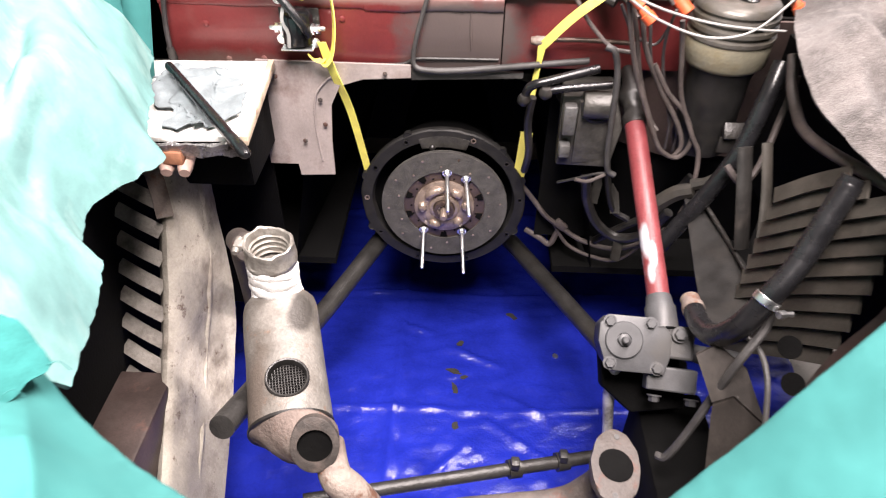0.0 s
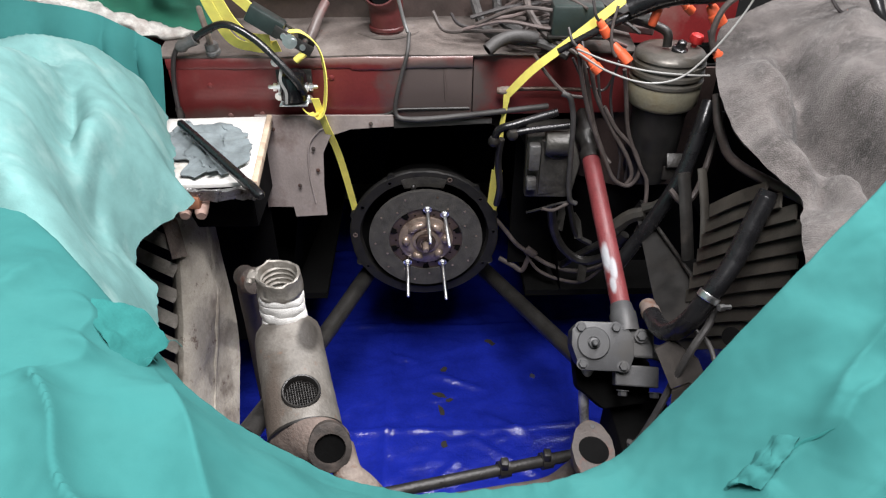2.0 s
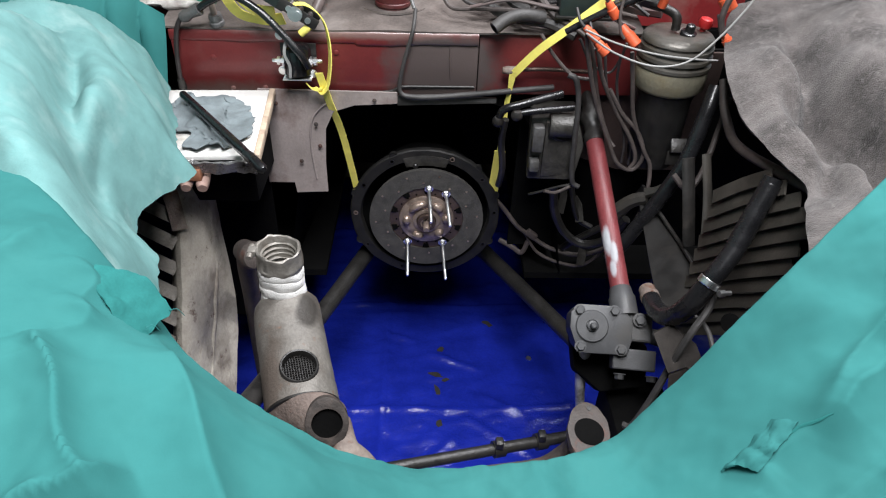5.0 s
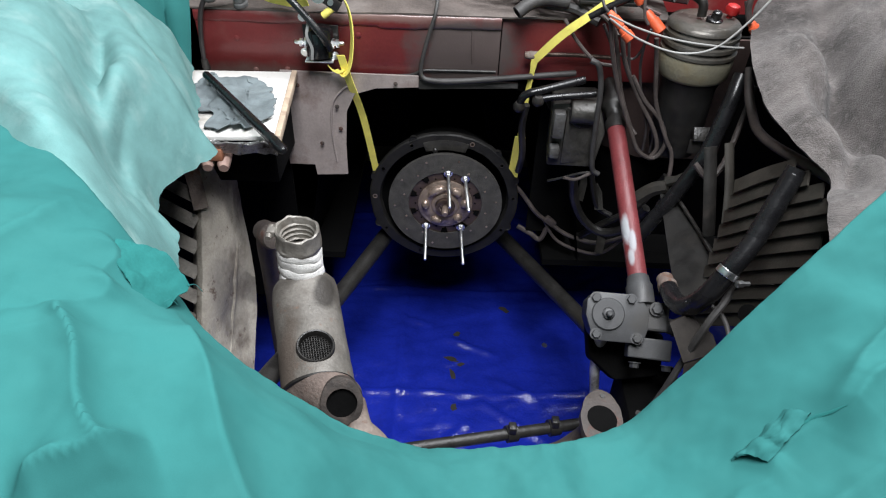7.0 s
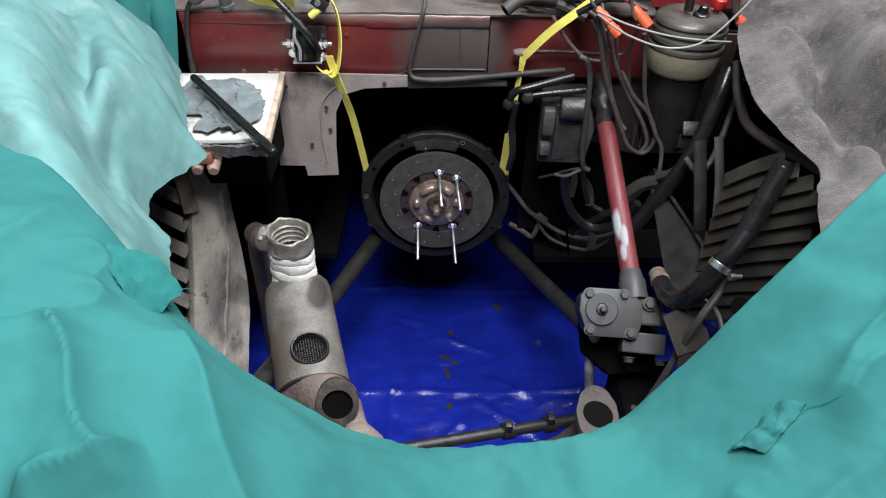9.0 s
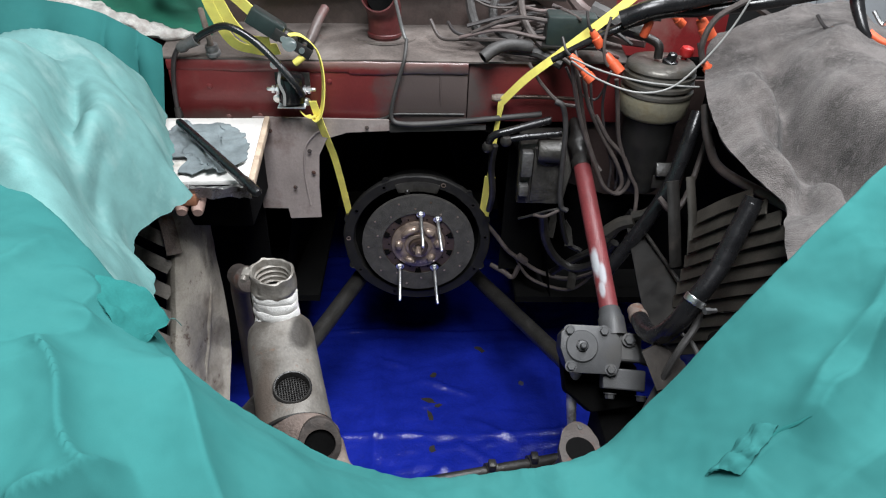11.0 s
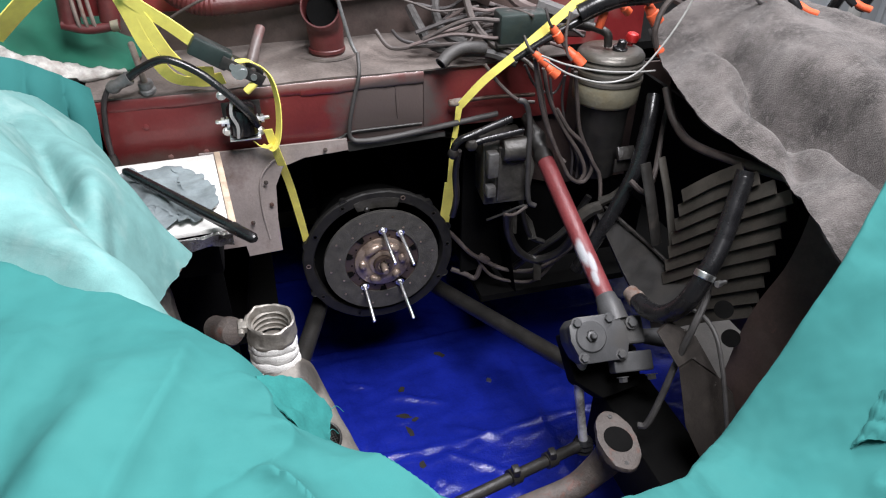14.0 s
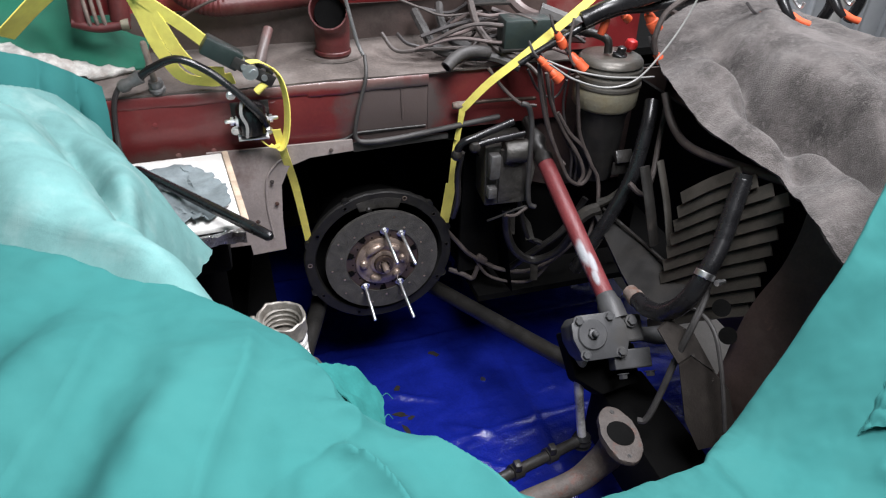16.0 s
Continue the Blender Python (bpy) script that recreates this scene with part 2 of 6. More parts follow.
M["wood"] = mat("worn_plywood_edge", (0.46, 0.36, 0.27), 0.75, var=0.2, scale=18, bump=0.3, dirt=(0.20, 0.14, 0.10), dirt_amount=0.3, dirt_scale=15)
M["rag"] = mat("grey_cotton_rag", (0.15, 0.18, 0.19), 0.95, var=0.3, scale=25, bump=0.4, fine=600)
M["foil"] = mat("crumpled_foil", (0.40, 0.40, 0.40), 0.3, metal=0.9, var=0.3, scale=40, bump=0.9, fine=120, dirt=(0.08, 0.07, 0.06), dirt_amount=0.5, dirt_scale=20)
M["terracotta"] = mat("orange_brown_bracket", (0.26, 0.11, 0.06), 0.7, var=0.3, scale=20, bump=0.3)
M["pinkish"] = mat("pale_brown_rubber", (0.36, 0.24, 0.20), 0.7, var=0.2, scale=20, bump=0.2)
M["can"] = mat("grimy_tin_can", (0.115, 0.108, 0.096), 0.36, metal=0.5, var=0.25, scale=14, bump=0.25, dirt=(0.10, 0.085, 0.06), dirt_amount=0.5, dirt_scale=9)
M["can_band"] = mat("yellowed_can_band", (0.185, 0.172, 0.125), 0.5, var=0.25, scale=12, bump=0.25, dirt=(0.16, 0.13, 0.07), dirt_amount=0.45, dirt_scale=12)
M["relay"] = mat("dark_green_black_plastic", (0.018, 0.028, 0.026), 0.4, var=0.2, scale=20, bump=0.1)
M["blackgloss"] = mat("glossy_black_paint", (0.008, 0.008, 0.009), 0.2, var=0.2, scale=20, bump=0.05)
M["locker"] = mat("grey_sheet_metal_wall", (0.45, 0.48, 0.51), 0.5, var=0.08, scale=5, bump=0.1, island=0.3)
M["concrete"] = mat("grey_concrete", (0.22, 0.21, 0.20), 0.85, var=0.2, scale=6, bump=0.4)
M["plaster"] = mat("pale_garage_wall", (0.50, 0.50, 0.48), 0.9, var=0.1, scale=4, bump=0.2)
M["fork_plate"] = mat("grimy_dark_plate", (0.030, 0.028, 0.025), 0.5, var=0.4, scale=30, bump=0.3)
M["flake"] = mat("dark_dry_dirt", (0.022, 0.019, 0.015), 0.9, var=0.4, scale=60, bump=0.5)


# ---- builders ----
def V(*a):
    return Vector(a)


def thing(name, at, label, category, group="", kind=""):
    ob = new(name)
    ob.location = at
    ob.empty_display_size = 0.05
    tagged(ob, label, category, group, kind)
    return ob


def finish(bm, smooth=True, angle=40):
    bmesh.ops.recalc_face_normals(bm, faces=bm.faces)
    if smooth:
        for f in bm.faces:
            f.smooth = True
        for e in bm.edges:
            if len(e.link_faces) == 2 and e.calc_face_angle(0) > radians(angle):
                e.smooth = False
    return bm


def part(name, bm, material, parent=None, label="", smooth=True, angle=40):
    """One mesh object from a bmesh in world coordinates, under its parent thing."""
    finish(bm, smooth, angle)
    me = bpy.data.meshes.new(name)
    bm.to_mesh(me)
    bm.free()
    me.materials.append(M[material])
    ob = new(name, me)
    if parent is not None:
        ob.parent = parent
        if parent.type == "EMPTY":
            ob.matrix_parent_inverse = parent.matrix_basis.inverted()
        else:
            ob.matrix_parent_inverse = Matrix.Identity(4)
    if label:
        ob["label"] = label
    return ob


def spline(pts, n=8):
    """Catmull-Rom through the points."""
    P = [Vector(p) for p in pts]
    if len(P) < 3:
        return [P[0].lerp(P[-1], i / n) for i in range(n + 1)]
    P = [2 * P[0] - P[1]] + P + [2 * P[-1] - P[-2]]
    out = []
    for i in range(1, len(P) - 2):
        a, b, c, d = P[i - 1 : i + 3]
        for k in range(n):
            t = k / n
            out.append(0.5 * (2 * b + (c - a) * t + (2 * a - 5 * b + 4 * c - d) * t * t + (3 * b - a - 3 * c + d) * t**3))
    out.append(P[-2])
    return out


def rings(bm, loops, close=True, caps=True):
    vs = [[bm.verts.new(p) for p in loop] for loop in loops]
    for a, b in zip(vs, vs[1:]):
        k = len(a)
        for i in range(k if close else k - 1):
            bm.faces.new((a[i], a[(i + 1) % k], b[(i + 1) % k], b[i]))
    if caps:
        bm.faces.new(vs[0][::-1])
        bm.faces.new(vs[-1])
    return vs


def tube(bm, path, r, seg=10, n=8, caps=True, flat=1.0):
    """A round sweep along a path; r is one radius or one for each given point."""
    pts = spline(path, n)
    rad = [r] * len(pts) if isinstance(r, (int, float)) else [float(v) for v in np.interp(np.linspace(0, 1, len(pts)), np.linspace(0, 1, len(r)), r)]
    up = None
    loops = []
    for i, p in enumerate(pts):
        d = (pts[min(i + 1, len(pts) - 1)] - pts[max(i - 1, 0)]).normalized()
        if up is None:
            up = d.cross(V(0, 0, 1) if abs(d.z) < 0.9 else V(1, 0, 0)).normalized()
        up = (up - d * up.dot(d)).normalized()
        side = d.cross(up)
        loops.append([p + rad[i] * (math.cos(a) * up + flat * math.sin(a) * side) for a in (2 * math.pi * k / seg for k in range(seg))])
    rings(bm, loops, True, caps)
    return bm


def ribbon(bm, path, width, side, thick=0.002, n=8):
    """A flat strap along a path; side: the direction of its width at each given point (or one for all)."""
    pts = spline(path, n)
    sides = [Vector(side)] * len(pts) if isinstance(side[0], (int, float)) else spline(side, n)
    loops = []
    for i, p in enumerate(pts):
        d = (pts[min(i + 1, len(pts) - 1)] - pts[max(i - 1, 0)]).normalized()
        s = (sides[i] - d * sides[i].dot(d)).normalized() * width / 2
        t = d.cross(s).normalized() * thick / 2
        loops.append([p - s - t, p + s - t, p + s + t, p - s + t])
    rings(bm, loops)
    return bm


def lathe(bm, base, axis, profile, seg=32, caps=True):
    """Turned form: profile of (distance along the axis, radius)."""
    a = Vector(axis).normalized()
    u = a.cross(V(0, 0, 1) if abs(a.z) < 0.9 else V(1, 0, 0)).normalized()
    w = a.cross(u)
    base = Vector(base)
    loops = [[base + a * h + r * (math.cos(t) * u + math.sin(t) * w) for t in (2 * math.pi * k / seg for k in range(seg))] for h, r in profile]
    rings(bm, loops, True, caps)
    return bm


def block(bm, centre, size, bevel=0.004, m=None):
    g = bmesh.ops.create_cube(bm, size=1.0)
    t = Matrix.Translation(centre) @ (m or Matrix.Identity(4)) @ Matrix.Diagonal((*size, 1))
    bmesh.ops.transform(bm, matrix=t, verts=g["verts"])
    if bevel:
        es = list({e for v in g["verts"] for e in v.link_edges})
        bmesh.ops.bevel(bm, geom=es, offset=bevel, segments=2, affect="EDGES", profile=0.5)
    return bm


def slab(bm, outline, direction, bevel=0.0):
    """A plate: a flat outline pushed along a direction."""
    d = Vector(direction)
    lo = [bm.verts.new(Vector(p)) for p in outline]
    hi = [bm.verts.new(Vector(p) + d) for p in outline]
    k = len(lo)
    bm.faces.new(lo[::-1])
    bm.faces.new(hi)
    for i in range(k):
        bm.faces.new((lo[i], lo[(i + 1) % k], hi[(i + 1) % k], hi[i]))
    if bevel:
        bmesh.ops.bevel(bm, geom=list(bm.edges), offset=bevel, segments=2, affect="EDGES", profile=0.5)
    return bm


def sheet(bm, rows, thick=0.003, nu=6, nv=6, bend=None):
    """A cloth or pressed sheet lofted smoothly through rows of points, with thickness."""
    cols = [spline(r, nu) for r in rows]
    grid = list(zip(*[spline([c[i] for c in cols], nv) for i in range(len(cols[0]))]))
    grid = [[Vector(p) for p in row] for row in grid]
    if bend:
        grid = [[bend(p, i / (len(grid) - 1), j / (len(row) - 1)) for j, p in enumerate(row)] for i, row in enumerate(grid)]
    a, b = len(grid), len(grid[0])
    nor = [[None] * b for _ in range(a)]
    for i in range(a):
        for j in range(b):
            du = grid[min(i + 1, a - 1)][j] - grid[max(i - 1, 0)][j]
            dv = grid[i][min(j + 1, b - 1)] - grid[i][max(j - 1, 0)]
            nor[i][j] = du.cross(dv).normalized()
    top = [[bm.verts.new(grid[i][j]) for j in range(b)] for i in range(a)]
    bot = [[bm.verts.new(grid[i][j] - nor[i][j] * thick) for j in range(b)] for i in range(a)]
    for i in range(a - 1):
        for j in range(b - 1):
            bm.faces.new((top[i][j], top[i + 1][j], top[i + 1][j + 1], top[i][j + 1]))
            bm.faces.new((bot[i][j], bot[i][j + 1], bot[i + 1][j + 1], bot[i + 1][j]))
    for i in range(a - 1):
        for j in (0, b - 1):
            bm.faces.new((top[i][j], bot[i][j], bot[i + 1][j], top[i + 1][j]))
    for j in range(b - 1):
        for i in (0, a - 1):
            bm.faces.new((top[i][j], top[i][j + 1], bot[i][j + 1], bot[i][j]))
    return bm


def B():
    return bmesh.new()


def hexhead(bm, at, axis, r=0.008, h=0.006):
    a = Vector(axis).normalized()
    lathe(bm, at, a, [(0, r), (h * 0.85, r), (h, r * 0.86)], 6)
    return bm


def bolt(name, at, axis, material, parent, r=0.008, h=0.006, washer=True):
    bm = B()
    if washer:
        lathe(bm, at, axis, [(0, r * 1.35), (0.0015, r * 1.35)], 16)
    hexhead(bm, Vector(at) + Vector(axis).normalized() * 0.001, axis, r, h)
    return part(name, bm, material, parent)


# ---- setting: garage shell ----
def shell(name, centre, size, material, label, category):
    bm = B()
    block(bm, centre, size, 0.0)
    return tagged(part(name, bm, material, smooth=False), label, category, kind="structure")


shell("floor", (0, 1.0, -0.06), (7.2, 8.2, 0.1), "concrete", "grey concrete garage floor under the vehicle", "floor")
shell("ceiling", (0, 1.0, 2.80), (7.2, 8.2, 0.1), "plaster", "pale plain garage ceiling", "ceiling")
shell("wall_north", (0, 5.05, 1.37), (7.2, 0.1, 2.76), "plaster", "pale plain garage wall", "wall")
shell("wall_south", (0, -3.05, 1.37), (7.2, 0.1, 2.76), "plaster", "pale plain garage wall", "wall")
shell("wall_west", (-3.55, 1.0, 1.37), (0.1, 8.0, 2.76), "plaster", "pale plain garage wall", "wall")
shell("wall_east", (3.55, 1.0, 1.37), (0.1, 8.0, 2.76), "plaster", "pale plain garage wall", "wall")


def wrinkle(p, s=1.0):
    return noise.fractal(Vector(p) * s, 1.0, 2.0, 4)


# ---- tarpaulin on the floor ----
def tarp_height(x, y):
    rg = 1 - abs(wrinkle((x * 5, y * 11, 4.4)))
    rf = 1 - abs(wrinkle((x * 12 + 3, y * 26, 7.4)))
    z = 0.005 + 0.0040 * max(0, rg) ** 7 + 0.0020 * max(0, rf) ** 7 + 0.006 * wrinkle((x * 3, y * 5, 0.3)) + 0.004 * wrinkle((x * 9, y * 14, 1.7))
    for yc, slope, amp, wid in ((1.135, 0.03, 0.008, 0.007), (1.575, 0.02, 0.009, 0.008), (0.86, 0.02, 0.008, 0.012), (2.0, 0.0, 0.01, 0.012)):
        d = y - yc - slope * x + 0.006 * math.sin(9 * x)
        z += amp * math.exp(-((d / wid) ** 2))
    for xc, amp in ((-0.12, 0.007), (0.42, 0.007)):
        z += amp * math.exp(-(((x - xc) / 0.010) ** 2))
    # oblique creases towards the front
    for ax, ay, bx, by in ((0.10, 1.12, 0.32, 0.96), (0.16, 1.20, 0.30, 1.10), (0.0, 1.36, 0.2, 1.28), (0.1, 1.05, -0.05, 0.9), (-0.15, 1.45, -0.02, 1.40)):
        a, b, p = V(ax, ay), V(bx, by), V(x, y)
        t = max(0, min(1, (p - a).dot(b - a) / (b - a).length_squared))
        d = (p - a - (b - a) * t).length
        z += 0.009 * math.exp(-((d / 0.009) ** 2)) * (1 - abs(2 * t - 1) ** 3)
    return max(z, 0.002)


bm = B()
nx, ny = 190, 230
gv = [[bm.verts.new((-0.95 + 1.95 * i / nx, 0.25 + 2.15 * j / ny, tarp_height(-0.95 + 1.95 * i / nx, 0.25 + 2.15 * j / ny))) for j in range(ny + 1)] for i in range(nx + 1)]
for i in range(nx):
    for j in range(ny):
        bm.faces.new((gv[i][j], gv[i + 1][j], gv[i + 1][j + 1], gv[i][j + 1]))
tagged(part("tarpaulin", bm, "tarp", angle=80), "creased glossy blue plastic tarpaulin spread on the floor", "tarpaulin")

random.seed(5)
for x, y, sx, sy, turn in ((0.052, 1.369, 0.012, 0.010, 20), (0.324, 1.342, 0.010, 0.010, 60), (0.043, 1.084, 0.012, 0.015, 10), (0.206, 1.488, 0.026, 0.011, 150),
                           (0.042, 1.267, 0.030, 0.010, 170), (0.040, 1.206, 0.010, 0.030, 10), (0.064, 1.25, 0.014, 0.007, 30)):
    bm = B()
    out = [(math.cos(a) * sx * random.uniform(0.6, 1.1), math.sin(a) * sy * random.uniform(0.6, 1.1), 0) for a in (k * math.pi / 4.5 for k in range(9))]
    slab(bm, out, (0, 0, 0.003))
    bmesh.ops.transform(bm, matrix=Matrix.Translation((x, y, tarp_height(x, y) - 0.001)) @ pose(0, 0, 0, 4, -5, turn), verts=bm.verts)
    tagged(part("dirt_flake", bm, "flake" if x < 0.3 else "chrome"), "small dark flake of dry dirt on blue tarpaulin" if x < 0.3 else "small shiny washer on blue tarpaulin", "dirt", group="flakes on the tarpaulin")

# ---- vehicle body: bulkhead, cowl, inner wings ----
body = thing("vehicle_body", (0, 1.4, 0.0), "dark red vehicle body with open engine bay and dusty bulkhead", "vehicle")

# front face of the cowl beam: red panel, worn grey middle
bm = B()
slab(bm, [(-0.545, 1.275, 0.905), (-0.075, 1.282, 0.898), (0.105, 1.284, 0.900), (0.105, 1.284, 1.043), (-0.075, 1.282, 1.043), (-0.545, 1.275, 1.043)], (0, 0.012, 0), 0.003)
part("cowl_panel", bm, "cowl_red", body, "dark red painted steel panel worn to grey")
bm = B()
slab(bm, [(0.107, 1.292, 0.905), (0.46, 1.300, 0.905), (0.46, 1.300, 1.05), (0.107, 1.292, 1.05)], (0, 0.012, 0), 0.003)
part("cowl_panel", bm, "cowl_red", body)
# folded lip along the top edge, with pressed ribs below it
bm = B()
lip_rows = []
for dz, dy in ((0.047, 0.006), (0.046, 0.001), (0.040, -0.002), (0.028, -0.002), (0.021, 0.0), (0.018, 0.004)):
    lip_rows.append([(x, 1.2745 + 0.008 * (x + 0.545) + dy, 1.0 + dz - (0.004 if -0.16 < x < 0.0 else 0.0) * (dz < 0.03)) for x in (-0.545, -0.40, -0.25, -0.165, -0.15, -0.08, 0.0, 0.012, 0.06, 0.104)])
sheet(bm, lip_rows, 0.003, 6, 3, lambda p, u, v: p + V(0, 0.0025 * wrinkle((p.x * 14, 1, 2)), 0.0015 * wrinkle((p.x * 20, 3, 2))))
part("cowl_lip", bm, "cowl_red", body)
bm = B()
tube(bm, [(-0.20, 1.272, 0.906), (-0.16, 1.273, 0.912), (-0.09, 1.276, 0.914), (-0.062, 1.277, 0.925), (-0.02, 1.279, 0.926), (0.10, 1.284, 0.925)], 0.0035, 10)
part("rolled_edge", bm, "dark", body, "dark rolled lower edge")
for pts, r in (([(0.046, 1.2815, 0.945), (0.045, 1.281, 0.98), (0.043, 1.281, 1.018)], 0.0026),):
    bm = B()
    tube(bm, pts, [r * 0.4, r, r, r * 0.4], 10)
    part("pressed_rib", bm, "cowl_red", body)
for p in ((-0.462, 1.2755, 0.985), (-0.20, 1.278, 1.0), (-0.43, 1.2755, 0.915), (-0.36, 1.2755, 0.918)):
    bm = B()
    lathe(bm, p, (0, -1, 0), [(0, 0.006), (0.0012, 0.0055), (0.0022, 0.003)], 16)
    part("plug", bm, "cowl_red", body)
# dusty ledge behind the lip, rising to the scuttle
bm = B()
sheet(bm, [[(-0.56, 1.272, 1.046), (-0.2, 1.277, 1.046), (0.1, 1.281, 1.046), (0.46, 1.29, 1.048)],
           [(-0.56, 1.36, 1.058), (-0.2, 1.37, 1.060), (0.1, 1.37, 1.060), (0.46, 1.38, 1.06)],
           [(-0.56, 1.46, 1.066), (-0.2, 1.47, 1.070), (0.1, 1.47, 1.070), (0.46, 1.48, 1.07)]], 0.004, 10, 8,
      lambda p, u, v: p + V(0, 0, 0.003 * wrinkle(p * 9)))
part("scuttle_ledge", bm, "dust", body, "dusty grey-brown ledge")
bm = B()
sheet(bm, [[(-0.9, 1.48, 1.0), (0, 1.50, 1.0), (0.75, 1.50, 1.0)], [(-0.9, 1.50, 1.2), (0, 1.53, 1.2), (0.75, 1.52, 1.2)], [(-0.9, 1.58, 1.36), (0, 1.62, 1.36), (0.75, 1.6, 1.36)]], 0.006, 8, 6)
part("scuttle_panel", bm, "red", body)
# dark strip stands in for the shaded gap between ledge and duct
bm = B()
slab(bm, [(-0.50, 1.462, 1.055), (0.46, 1.462, 1.055), (0.46, 1.472, 1.150), (-0.50, 1.472, 1.150)], (0, 0.006, 0))
part("scuttle_recess", bm, "wing_brown", body)
# added filler blocks, the right one black for shade below the steering box
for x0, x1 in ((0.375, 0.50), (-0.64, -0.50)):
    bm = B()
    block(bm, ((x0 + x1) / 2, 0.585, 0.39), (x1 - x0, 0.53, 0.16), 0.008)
    part("chassis_rail", bm, "shade_black" if x0 > 0 else "wing_brown", body)
# lower bulkhead: grey-brown panel with a flange round the tunnel mouth
bm = B()
slab(bm, [(-0.375, 1.252, 0.690), (-0.315, 1.252, 0.690), (-0.312, 1.252, 0.662), (-0.238, 1.252, 0.666), (-0.238, 1.254, 0.745), (-0.232, 1.256, 0.83), (-0.212, 1.258, 0.872),
          (-0.165, 1.260, 0.887), (-0.07, 1.262, 0.892), (-0.07, 1.268, 0.915), (-0.375, 1.262, 0.920)], (0, 0.006, 0))
bulk = part("bulkhead_panel", bm, "grey_panel", body, "grey-brown primed bulkhead panel")
bm = B()
slab(bm, [(-0.069, 1.262, 0.888), (0.15, 1.266, 0.896), (0.15, 1.270, 0.906), (-0.069, 1.267, 0.908)], (0, 0.006, 0))
part("tunnel_flange", bm, "dark", body)
bm = B()
tube(bm, [(-0.262, 1.2525, 0.70), (-0.268, 1.2525, 0.78), (-0.262, 1.2535, 0.85), (-0.238, 1.2560, 0.883), (-0.225, 1.2570, 0.891)], 0.0022, 8)
part("tunnel_bead", bm, "grey_panel", body)
for p in ((-0.252, 1.249, 0.845), (-0.247, 1.249, 0.79), (-0.12, 1.255, 0.902), (-0.335, 1.246, 0.895), (-0.292, 1.246, 0.752)):
    bolt("panel_bolt", p, (0, -1, 0), "rusty_dark", bulk, 0.0036, 0.0012)
# dark sheets put in for the shade behind and below the bulkhead
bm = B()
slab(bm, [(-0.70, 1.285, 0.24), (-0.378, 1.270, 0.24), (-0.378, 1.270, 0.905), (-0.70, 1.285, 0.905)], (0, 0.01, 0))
part("bulkhead_backing", bm, "shade_black", body)
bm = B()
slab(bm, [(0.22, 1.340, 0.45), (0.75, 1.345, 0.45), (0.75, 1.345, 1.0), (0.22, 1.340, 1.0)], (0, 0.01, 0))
part("bulkhead_backing", bm, "shade_black", body)
bm = B()
slab(bm, [(0.36, 1.322, 0.735), (0.47, 1.322, 0.70), (0.75, 1.326, 0.70), (0.75, 1.326, 1.0), (0.36, 1.322, 1.0)], (0, 0.008, 0))
part("footwell_panel", bm, "wing_brown", body, "dark reddish-brown footwell panel")
# gearbox tunnel, its inner shade put into the colour, closed by an added dark plate
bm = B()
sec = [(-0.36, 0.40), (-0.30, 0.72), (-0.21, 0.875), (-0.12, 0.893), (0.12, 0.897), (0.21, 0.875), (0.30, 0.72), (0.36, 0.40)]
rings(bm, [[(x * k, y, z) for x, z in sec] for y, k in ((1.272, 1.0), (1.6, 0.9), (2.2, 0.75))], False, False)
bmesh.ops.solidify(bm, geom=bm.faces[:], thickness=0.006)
part("transmission_tunnel", bm, "shade_black", body)
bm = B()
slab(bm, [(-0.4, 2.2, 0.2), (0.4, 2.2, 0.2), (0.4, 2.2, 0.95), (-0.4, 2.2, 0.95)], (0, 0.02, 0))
part("tunnel_end", bm, "shade_black", body)
# added light blockers behind the bulkhead and at the sides keep the underside dark
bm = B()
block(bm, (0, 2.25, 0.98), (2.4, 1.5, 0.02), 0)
part("cabin_floor", bm, "shade_black", body)
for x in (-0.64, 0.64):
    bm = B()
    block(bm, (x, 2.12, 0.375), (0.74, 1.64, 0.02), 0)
    part("floor_pan", bm, "shade_black", body)
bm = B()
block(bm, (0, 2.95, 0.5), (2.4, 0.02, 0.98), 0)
part("cabin_rear", bm, "shade_black", body)
for x in (-1.06, 1.06):
    bm = B()
    block(bm, (x, 1.3, 0.60), (0.02, 3.4, 0.80), 0)
    part("outer_wing", bm, "wing_brown", body)

# inner wing with slats, vehicle's far side from the steering box
wing_l = thing("inner_wing", (-0.55, 0.9, 0.0), "dirty beige inner wing with black-gapped louvres and curved rail", "inner wing")
# added black sheet darkens the gaps between the slats
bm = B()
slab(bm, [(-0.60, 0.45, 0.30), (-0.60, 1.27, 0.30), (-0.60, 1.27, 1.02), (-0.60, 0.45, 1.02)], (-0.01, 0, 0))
part("backing", bm, "shade_black", wing_l)
bm = B()
O = [(-0.525, 1.15, 0.89), (-0.515, 1.085, 0.81), (-0.507, 1.03, 0.755), (-0.505, 0.975, 0.68), (-0.505, 0.915, 0.58), (-0.508, 0.85, 0.49), (-0.50, 0.77, 0.42), (-0.48, 0.66, 0.37), (-0.46, 0.52, 0.34)]
I = [(-0.490, 1.19, 0.86), (-0.483, 1.145, 0.78), (-0.477, 1.10, 0.70), (-0.472, 1.065, 0.60), (-0.478, 1.02, 0.50), (-0.484, 0.955, 0.41), (-0.475, 0.86, 0.34), (-0.455, 0.73, 0.29), (-0.43, 0.56, 0.26)]
